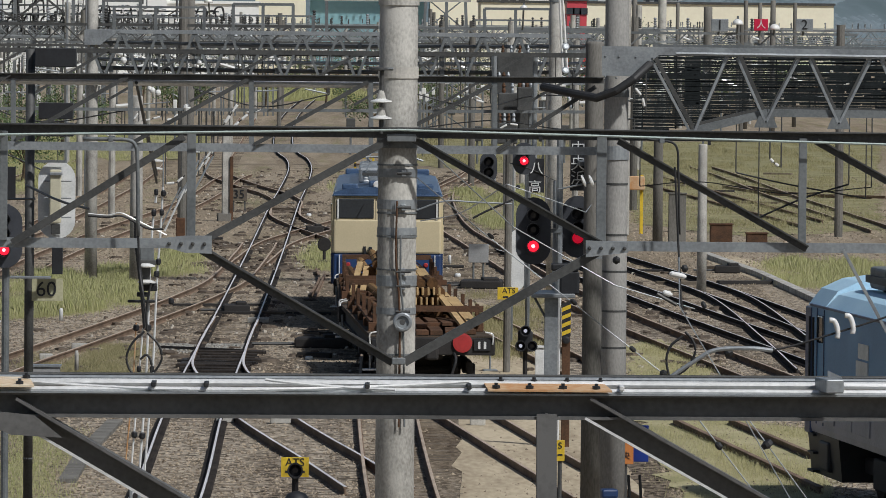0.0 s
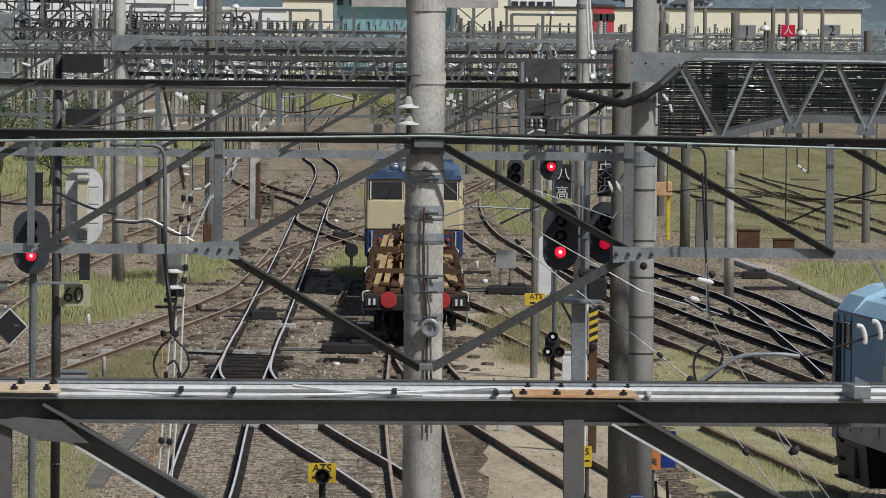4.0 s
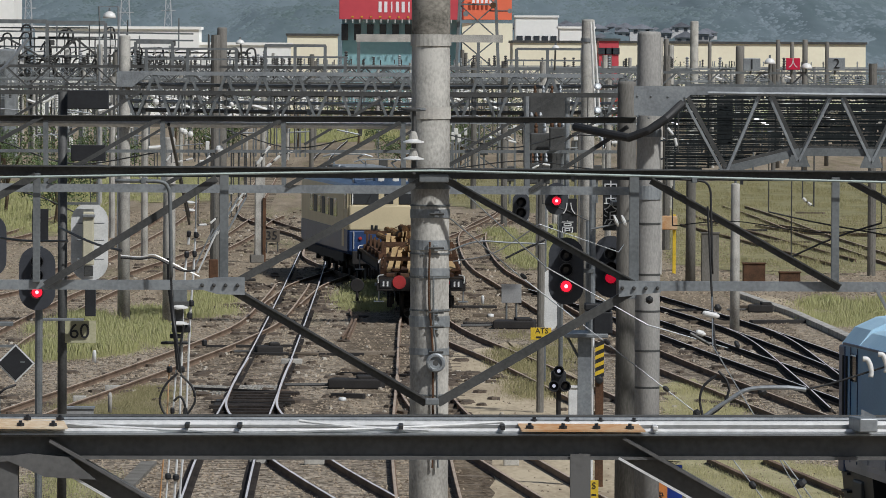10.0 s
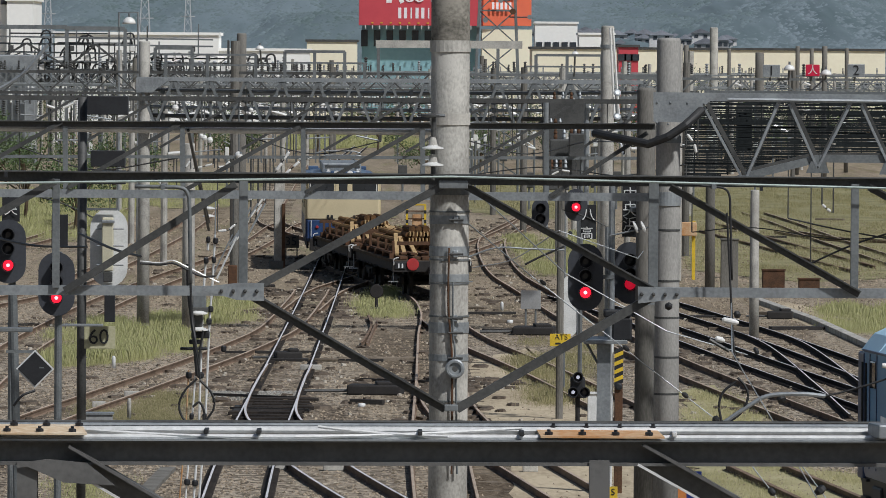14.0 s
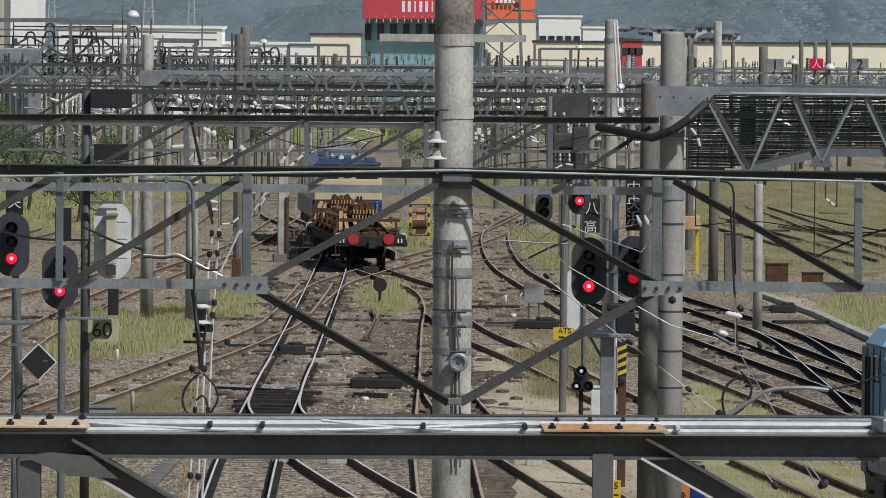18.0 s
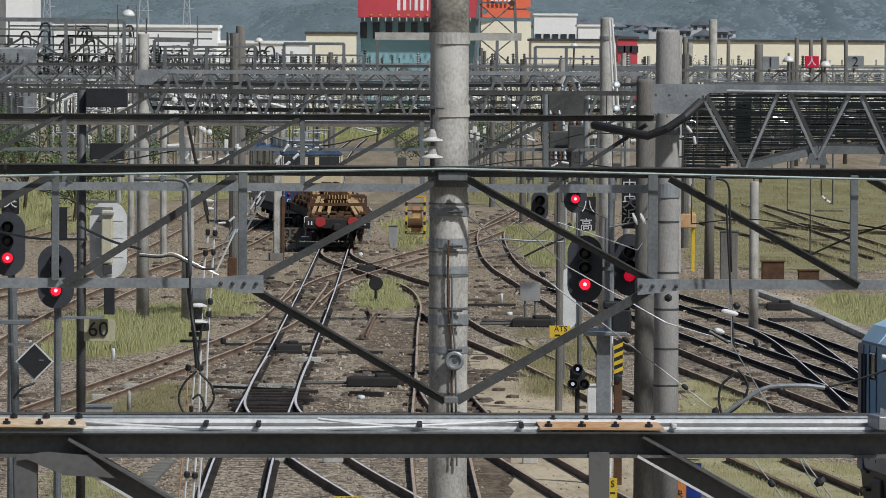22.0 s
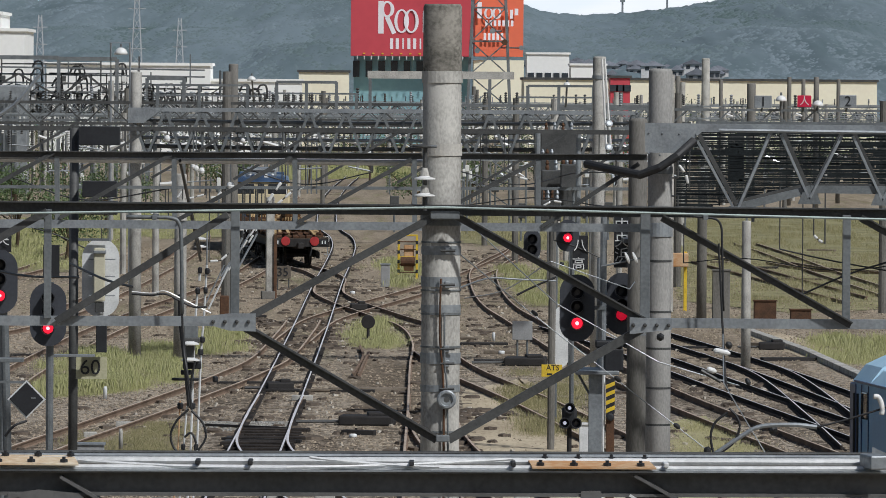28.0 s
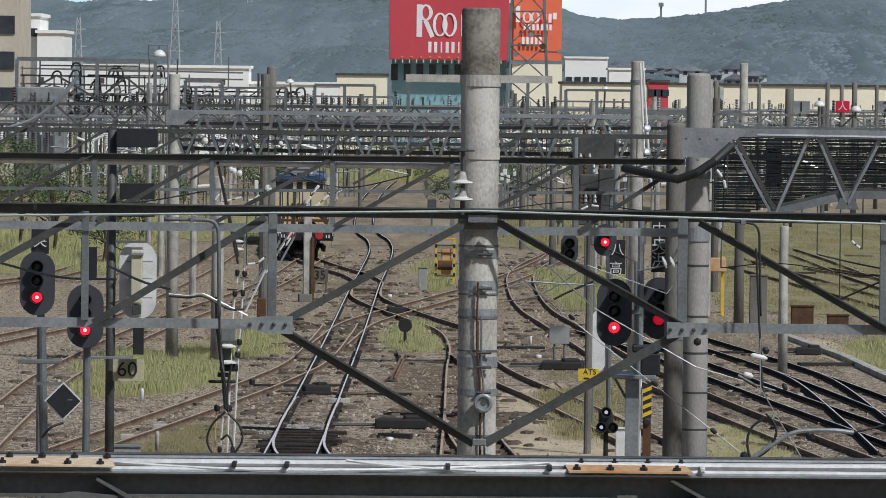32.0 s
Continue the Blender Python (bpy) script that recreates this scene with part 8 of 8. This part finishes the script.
part("blue_plate", one(box, (4.224, 97.29, 1.428), (0.23, 0.03, 0.55), 0, 0.01), mat("blue_plate", (0.02, 0.06, 0.36), (0.02, 0.05, 0.3), 0.5), ob, "blue plate")
for x in (4.045, 4.215):
    part("cable", one(tube, bow([(x, 97.37, 0.95), (x + 0.02, 97.37, 0.5), (x - 0.03, 97.37, LEVEL)]), 0.025, 6), RUBBER, ob)
    part("motor_box", one(box, (x, 95.09, 0.1), (0.16, 0.3, 0.45), 0, 0.03), BLACK, ob)
jar = thing("junction_pillar", (3.655, 93.59, LEVEL), "grey pipe head with a blue cover before a pole", "cabinet")
part("body", one(lathe, (3.628, 93.59, LEVEL), [(0.12, 0), (0.12, 0.95), (0.1, 1.0)], 12), CONCRETE, jar)
part("cover", one(box, (3.610, 93.59, 0.95), (0.24, 0.22, 0.13), 8, 0.03), BLUE, jar)


def cabinet(g, w, h, label, material=GREY_BOX, d=None, z=0.0, turn=0):
    x, y = g
    c = thing("trackside_cabinet", (x, y, LEVEL), label, "cabinet", "trackside cabinets")
    part("body", one(box, (x, y, LEVEL + z + h / 2), (w, d or w * 0.7, h), turn, 0.015), material, c)
    part("lid", one(box, (x, y, LEVEL + z + h + 0.02), (w + 0.06, (d or w * 0.7) + 0.06, 0.04), turn), STEEL_LIGHT if material is GREY_BOX else material, c)
    for s in ((-1, 1) if z else ()):
        part("leg", one(box, (x + s * w * 0.4, y, LEVEL + z / 2), (0.05, 0.05, z + 0.02)), STEEL_DARK, c)
    return c


cabinet((3.89, 140.67), 0.2, 0.75, "slim white trackside cabinet beside a post", WHITE)
cabinet((12.22, 220.53), 0.75, 0.75, "rust-red box in dry grass", RUST_DARK, z=0.1)
cabinet((13.35, 219.18), 0.7, 0.5, "rust-red box in dry grass", RUST_DARK, z=0.1)
cabinet((11.03, 226.83), 0.6, 1.7, "tall grey relay cabinet beside the grass field", CONCRETE_DARK)
cabinet((-6.72, 138.66), 0.62, 0.35, "low grey double box beside a mast", GREY_BOX)
cabinet((-0.80, 260.67), 0.35, 0.9, "grey cabinet beside the yellow hoist", GREY_BOX)
for x in ((3.31, 193.99)[0], (3.60, 194.04)[0]):
    b = thing("grey_panel", (x, 191.13, LEVEL), "small grey panel on a post", "panel", "grey panels")
    part("board", one(box, (x, 191.13, 0.75), (0.3, 0.04, 0.55), 0, 0.01), GREY_BOX, b)
    part("post", one(tube, [(x, 191.13 + 0.05, LEVEL - 0.1), (x, 191.13 + 0.05, 0.9)], 0.03, 6), STEEL, b)
hx, hy = 2.895, 98.55
sh = thing("steel_column", (hx, hy, LEVEL), "grey steel column with a small platform that carries two signals", "column")
part("shaft", one(beam, (hx, hy, LEVEL - 0.1), (hx, hy, 3.57), eye_beam(0.2, 0.2, 0.025), (0, 1, 0)), STEEL_LIGHT, sh)
part("platform", one(box, (hx + 0.02, hy + 0.4, 3.59), (0.66, 1.4, 0.06), 0, 0.01), STEEL_LIGHT, sh)
part("knee", one(tube, [(hx - 0.26, hy, 3.56), (hx - 0.06, hy, 3.2)], 0.022, 6), STEEL, sh)
part("black_gear", one(box, (hx + 0.27, hy, 3.78), (0.3, 0.3, 0.36), 0, 0.03), BLACK, sh)
part("gear_cap", one(box, (hx + 0.2, hy - 0.02, 4.02), (0.42, 0.3, 0.12), 0, 0.03), BLACK, sh)
hz = thing("hazard_guard", (3.796, 119.73, LEVEL), "black and yellow striped guard on a brown post", "guard")
hx = 3.796
hz0, hz1 = 1.837, 2.505
for i in range(9):
    z0 = hz0 + (hz1 - hz0) * i / 9
    part("stripe", one(polygon, [(hx - 0.08, 119.66, z0), (hx + 0.08, 119.66, z0 + 0.07), (hx + 0.08, 119.66, z0 + 0.145), (hx - 0.08, 119.66, z0 + 0.075)], 0.03), YELLOW if i % 2 else BLACK, hz)
part("post", one(box, (hx, 119.73, (hz0 + LEVEL) / 2), (0.15, 0.12, hz0 - LEVEL + 0.1), 0, 0.01), RUST_DARK, hz)
part("ring", one(lathe, (hx, 119.68, hz0), [(0.07, 0), (0.07, 0.05), (0.04, 0.06)], 12, (0, -1, 0)), BLACK, hz)
part("white_rod", one(tube, [(hx - 0.14, 119.73, LEVEL), (hx - 0.12, 119.73, hz1 + 0.3)], 0.03, 6), WHITE, hz)

# marker posts and white stones
for g, h, r, m in (((-7.66, 166.19), 0.34, 0.05, WHITE), ((-6.23, 142.73), 0.5, 0.045, CONCRETE), ((2.81, 205.74), 0.3, 0.05, WHITE), ((-2.04, 251.50), 0.14, 0.1, WHITE), ((-1.17, 148.79), 0.1, 0.09, WHITE), ((2.92, 196.01), 0.12, 0.1, WHITE)):
    t = thing("marker_post", (*g, LEVEL), "short white marker beside the track", "marker", "markers")
    part("shaft", one(lathe, (*g, LEVEL - 0.02), [(r, 0), (r, h * 0.85), (r * 0.6, h)], 10), m, t, smooth=True)
num = thing("number_plate_post", (*(-4.71, 250.49), LEVEL), "weathered plate with a black post number", "sign")
part("plate", one(box, (*(-4.82, 256.15), 0.55), (0.6, 0.03, 0.5), 0, 0.01), mat("weathered_plate", (0.16, 0.135, 0.1), (0.11, 0.09, 0.07), 0.8), num)
writing("number", "35", ((-4.84, 256.14)[0], (-4.84, 256.14)[1] - 0.02, 0.55), 0.48, BLACK, num)
for x in ((-5.04, 256.06)[0], (-4.60, 256.23)[0]):
    part("leg", one(box, (x, (-4.82, 256.15)[1] + 0.04, 0.2), (0.05, 0.04, 0.75)), STEEL_DARK, num)

# point machines, indicator lantern, boards and troughs on the ballast
def heap(g, w, d, label, seed, material=UNDER):
    """A low point machine with rods."""
    x, y = g
    t = thing("point_machine", (x, y, LEVEL), label, "point machine", "point machines")
    part("case", one(box, (x, y, LEVEL + 0.12), (w, d, 0.24), random.Random(seed).uniform(-8, 8), 0.04), material, t)
    part("cover", one(box, (x + w * 0.2, y, LEVEL + 0.27), (w * 0.4, d * 0.7, 0.1), 4, 0.03), material, t)
    for s in (-1, 1):
        part("rod", one(tube, [(x - w * 0.4, y + s * d * 0.25, LEVEL + 0.09), (x - w * 1.3, y + s * d * 0.25, LEVEL + 0.08)], 0.03, 6), STEEL_DARK, t)
    return t


heap((-0.88, 154.18), 1.3, 0.8, "oily black point machine with rods", 1)
heap((-3.29, 171.10), 0.7, 0.6, "oily black point machine with rods", 2)
heap((11.33, 200.58), 0.8, 0.6, "black point machine beside a low wall", 3)
heap((3.50, 188.01), 1.2, 1.2, "black point machine with timber", 4)
heap((-1.68, 233.47), 0.6, 0.6, "oily black point machine with rods", 6)
for (x, y), w in (((-2.61, 165.93), 0.55), ((-1.53, 125.75), 0.4), ((-2.61, 125.94), 0.35), ((-6.57, 152.34), 0.4), ((-7.14, 147.70), 0.3), ((2.29, 125.78), 0.3)):
    t = thing("trackside_box", (x, y, LEVEL), "small pale box on the ballast", "box", "boxes on the ballast")
    part("case", one(box, (x, y, LEVEL + 0.07), (w, 0.25, 0.14), 0, 0.02), CONCRETE, t)
lan = thing("point_indicator", (*(-1.16, 204.16), LEVEL), "black round point indicator on a short post", "indicator")
gx, gy = (-1.16, 204.16)
part("post", one(tube, [(gx, gy, LEVEL - 0.1), (gx, gy, 0.3)], 0.05, 8), UNDER, lan)
part("head", one(lathe, (gx, gy - 0.06, 0.5), [(0.2, 0), (0.22, 0.04), (0.2, 0.12)], 16, (0, 1, 0)), UNDER, lan)
part("base", one(box, (gx, gy, LEVEL + 0.05), (0.4, 0.4, 0.16), 0, 0.02), UNDER, lan)
for pts, w in ((((-3.74, 170.98), (-1.95, 170.80), (0.21, 170.71)), 0.35), (((-4.92, 109.56), (-4.93, 116.65), (-4.72, 125.63)), 0.3), (((11.32, 213.67), (12.20, 197.71), (12.71, 180.30), (13.23, 159.94)), 0.28)):
    t = thing("cable_trough", (*pts[0], LEVEL), "low concrete cable trough with lids", "cable trough", "cable troughs")
    tall_wall = w == 0.28
    line = even([Vector((x, y, 0)) for x, y in pts], 1.0)
    for a, b in zip(line, line[1:]):
        d = b - a
        bm = one(beam, a + Vector((0, 0, LEVEL + (0.06 if tall_wall else 0.03))), a + d * 0.97 + Vector((0, 0, LEVEL + (0.06 if tall_wall else 0.03))), rect(w, 0.2 if tall_wall else 0.08))
        part("lid", bm, (CONCRETE if tall_wall else CONCRETE_DARK) if w != 0.35 else UNDER, t)
crossing = thing("timber_deck", (*(-3.58, 146.81), LEVEL), "oily dark timber deck between the rails", "deck")
x, y = (-3.54, 146.81)
for i in range(5):
    part("plank", one(box, (x, y - 1.3 + 0.62 * i, -0.12), (1.0, 0.5, 0.06), 4, 0.01), mat("oiled_plank", (0.045, 0.042, 0.04), (0.025, 0.023, 0.022), 0.7, 0, 2, 20, 0.3) if i == 0 else bpy.data.materials["oiled_plank"], crossing)

# yellow hoist frame by the curve
ho = thing("yellow_hoist", (*(0.09, 271.15), LEVEL), "yellow steel hoist frame with striped legs", "hoist")
gx, gy = (0.09, 271.15)
for dx in (-0.38, 0.38):
    part("leg", one(box, (gx + dx, gy, 0.75), (0.09, 0.12, 1.9), 0, 0.01), YELLOW, ho)
    for k in range(4):
        part("stripe", one(box, (gx + dx, gy - 0.065, 0.2 + 0.4 * k), (0.1, 0.012, 0.14)), BLACK, ho)
part("top", one(box, (gx, gy, 1.7), (0.85, 0.1, 0.07), 0, 0.01), YELLOW, ho)
for k in range(5):
    part("rung", one(box, (gx, gy + 0.02, 0.15 + 0.32 * k), (0.7, 0.05, 0.05), 0, 0.005), RUST_DARK if k != 2 else YELLOW, ho)
part("motor_case", one(box, (gx + 0.05, gy + 0.2, 0.75), (0.42, 0.3, 1.1), 0, 0.05), RUST, ho)
part("drum", one(lathe, (gx - 0.3, gy, 0.6), [(0.2, 0), (0.2, 0.6)], 14, (1, 0, 0)), RUST_DARK, ho)
y2 = thing("yellow_hoist", (*(9.93, 238.39), LEVEL), "rusty yellow hoist standing in the grass", "hoist")
gx, gy = (9.84, 235.31)
for dx in (-0.35, 0.3):
    part("leg", one(box, (gx + dx, gy, 0.9), (0.12, 0.12, 2.2), 0, 0.01), YELLOW, y2)
part("basket", one(box, (gx, gy, 1.7), (0.8, 0.5, 0.5), 0, 0.03), RUST, y2)

# rods, boards and scrap lying between the tracks
rnd = random.Random(77)
for i, (x, y) in enumerate(((2.25, 202.47), (2.87, 196.11), (3.36, 190.12), (2.45, 189.86), (-1.69, 235.28), (-0.86, 231.37), (-3.28, 170.46), (-2.10, 170.76), (-0.91, 171.07), (8.88, 200.91), (9.49, 191.86), (11.27, 202.95), (11.53, 192.44), (-4.65, 290.95), (-2.99, 258.32), (-5.54, 225.14), (-7.26, 236.38), (14.49, 299.37), (16.09, 290.70), (16.59, 273.79), (20.68, 322.94), (-1.05, 149.81), (4.07, 214.97), (1.76, 206.92), (-7.67, 195.12))):
    t = thing("scrap_timber", (x, y, LEVEL), "dark weathered board lying on the ballast", "board", "boards on the ballast")
    part("board", one(box, (x, y, LEVEL + 0.05), (rnd.uniform(0.8, 2.2), rnd.uniform(0.15, 0.35), rnd.uniform(0.06, 0.14)), rnd.uniform(-25, 15), 0.015), SLEEPER if i % 3 else UNDER, t)
for a, b in (((13.16, 298.79), (16.56, 241.75)), ((14.40, 314.56), (17.67, 248.61)), ((6.13, 126.47), (7.72, 108.42)), ((7.23, 126.60), (8.16, 116.80))):
    t = thing("old_rail", (*a, LEVEL), "old rusty rail lying in dry grass", "rail", "old rails in the grass")
    part("bar", one(beam, (*a, LEVEL + 0.07), (*b, LEVEL + 0.07), eye_beam(0.1, 0.13, 0.03)), RAIL_SIDE, t)

for pts in (((-1.37, 198.43), (-1.23, 191.75), (-1.28, 186.22), (-1.42, 179.54)), ((-1.08, 194.25), (-1.17, 187.01), (-1.27, 178.86))):
    t = thing("old_rail", (*pts[0], LEVEL), "short bent rusty rail lying on the ballast", "rail", "old rails in the grass")
    part("bar", one(sweep, bow([(x, y, LEVEL + 0.13) for x, y in pts], 5), 0.0, rail_section(0)), RAIL_SIDE, t)
# pale sandy ground beside the concrete poles
SAND = mat("pale_sandy_gravel", (0.52, 0.44, 0.31), (0.32, 0.26, 0.18), 0.95, 0, 0.8, 9, 0.5, 0, (1, 0.2, 1))
rnd = random.Random(3)
for k, poly in enumerate(([(2.05, 130.63), (4.36, 135.24), (5.13, 127.75), (4.45, 99.67), (1.49, 99.36)], [(1.48, 171.68), (3.18, 179.58), (4.66, 157.61), (3.98, 138.35), (1.45, 137.82)], [(10.93, 214.09), (12.42, 215.54), (13.21, 196.51), (12.08, 192.11)])):
    ring = []
    for (xa, ya), (xb, yb) in zip(poly, poly[1:] + poly[:1]):
        for i in range(14):
            ring.append((xa + (xb - xa) * i / 14 + rnd.uniform(-0.15, 0.15), ya + (yb - ya) * i / 14 + rnd.uniform(-0.7, 0.7), LEVEL + 0.005 + 0.001 * k))
    bm = bmesh.new()
    face = bm.faces.new([bm.verts.new(p) for p in ring])
    bmesh.ops.triangulate(bm, faces=[face])
    bmesh.ops.recalc_face_normals(bm, faces=bm.faces)
    solo("sandy_ground", bm, SAND, "pale sandy gravel between the tracks", "gravel", kind="structure")

# loose stones of the ballast near the camera
rnd = random.Random(31)
verts, faces = [], []
MAIN = TRACKS["track_main"][:120]
main_y, main_x = [p.y for p in MAIN], [p.x for p in MAIN]
for i in range(120000):
    y = 90 + 230 * rnd.random() ** 1.7
    x = rnd.uniform(-0.085, 0.085) * y
    if noise.noise(Vector((x * 0.35, y * 0.06, 4))) < rnd.uniform(-0.7, 0.1):
        continue
    if abs(abs(x - float(np.interp(y, main_y, main_x))) - 0.5665) < 0.15:
        continue
    if 1.4 < x < 5.2 and y < 180 and rnd.random() < 0.85:
        continue
    r = rnd.uniform(0.018, 0.045) * (0.7 + y / 250)
    k = len(verts)
    a = rnd.uniform(0, 6.28)
    for j in range(4):
        verts.append((x + r * math.cos(a + j * 1.57) * rnd.uniform(0.7, 1.2), y + r * math.sin(a + j * 1.57) * rnd.uniform(0.7, 1.2), LEVEL - 0.005))
    verts.append((x + rnd.uniform(-0.3, 0.3) * r, y + rnd.uniform(-0.3, 0.3) * r, LEVEL + r * rnd.uniform(0.4, 0.9)))
    faces += [(k + j, k + (j + 1) % 4, k + 4) for j in range(4)]
me_dark, me_pale = [], []
for i in range(1700):
    y = 138 + 190 * rnd.random() ** 1.3
    line = rnd.choice(("track_main", "track_siding", "track_diamond", "track_curve", "track_oblique", "track_west", "track_outer", "track_fan"))
    near_line = min(TRACKS[line], key=lambda p: abs(p.y - y))
    (me_dark if rnd.random() < 0.72 else me_pale).append((near_line.x + rnd.gauss(0, 1.25), near_line.y + rnd.uniform(-3, 3), rnd.uniform(0.06, 0.32)))


def lumps(name, spots, material, low, label):
    """Flat irregular lumps on the ballast."""
    vs, fs = [], []
    for x, y, r in spots:
        r *= low
        k, n = len(vs), 7
        for j in range(n):
            a = 6.283 * j / n
            vs.append((x + r * math.cos(a) * rnd.uniform(0.6, 1.2), y + 1.6 * r * math.sin(a) * rnd.uniform(0.6, 1.2), LEVEL - 0.01))
        for j in range(n):
            a = 6.283 * j / n
            vs.append((x + 0.7 * r * math.cos(a), y + 1.1 * r * math.sin(a), LEVEL + 0.03 + rnd.uniform(0.02, 0.06) * (0.5 + r)))
        fs += [(k + j, k + (j + 1) % n, k + n + (j + 1) % n, k + n + j) for j in range(n)] + [tuple(range(k + n, k + 2 * n))]
    mesh = bpy.data.meshes.new(name)
    mesh.from_pydata(vs, [], fs)
    mesh.materials.append(material)
    tagged(new(name, mesh), label, "gravel", kind="stuff")


lumps("oily_clods", me_dark, mat("oily_clod", (0.14, 0.112, 0.086), (0.075, 0.06, 0.047), 0.9, 0, 3, 20, 0.3), 1.0, "dark oily clods of ballast along the tracks")
lumps("pale_chippings", me_pale, mat("pale_chipping", (0.5, 0.46, 0.39), (0.36, 0.32, 0.26), 0.9, 0, 3, 20, 0.3), 0.35, "pale chippings scattered along the tracks")
me = bpy.data.meshes.new("loose_ballast")
me.from_pydata(verts, [], faces)
STONE = mat("ballast_stone", (0.42, 0.38, 0.33), (0.2, 0.17, 0.14), 0.9, 0, 4, 20, 0.2)
sn, sl = STONE.node_tree.nodes, STONE.node_tree.links
geo, tone = sn.new("ShaderNodeNewGeometry"), sn.new("ShaderNodeValToRGB")
tone.color_ramp.elements[0].color, tone.color_ramp.elements[1].color = (0.12, 0.094, 0.068, 1), (0.41, 0.34, 0.25, 1)
sl.new(geo.outputs["Random Per Island"], tone.inputs[0])
sl.new(tone.outputs[0], sn["Principled BSDF"].inputs["Base Color"])
me.materials.append(STONE)
tagged(new("loose_ballast", me), "loose angular ballast stones", "gravel", kind="stuff")



# ---- what moves ----
def motions():
    line = even(bow([(x, y, 0) for x, y in ROUTE], 16), 0.25)

    def along(s):
        i = max(0, min(len(line) - 2, s / 0.25))
        k = int(i)
        return line[k].lerp(line[k + 1], i - k)

    def reach(y):
        return next(k for k, p in enumerate(line) if p.y >= y) * 0.25

    times = [0, 1, 2, 3, 4, 5, 6, 7, 8, 9, 10, 11, 12, 13, 14, 15, 16, 17, 18, 19, 20, 21, 22, 23, 24, 25, 26, 27, 28, 29, 30, 31, 32]
    tail = [reach(float(np.interp(t, *zip(*TAIL)))) for t in times]
    for vehicle, behind, back, fore in ((wagon, 6.95, -4.6, 4.6), (front_wagon, 21.8, -4.6, 4.6), (loco, 37.8, -5.2, 5.2)):
        rows = []
        for t, s in zip(times, tail):
            a, b = along(s + behind + back), along(s + behind + fore)
            d = b - a
            rows.append((t, pose(*((a + b) / 2), 0, 0, math.degrees(math.atan2(d.y, d.x)) - 90)))
        walk(vehicle, rows)


motions()
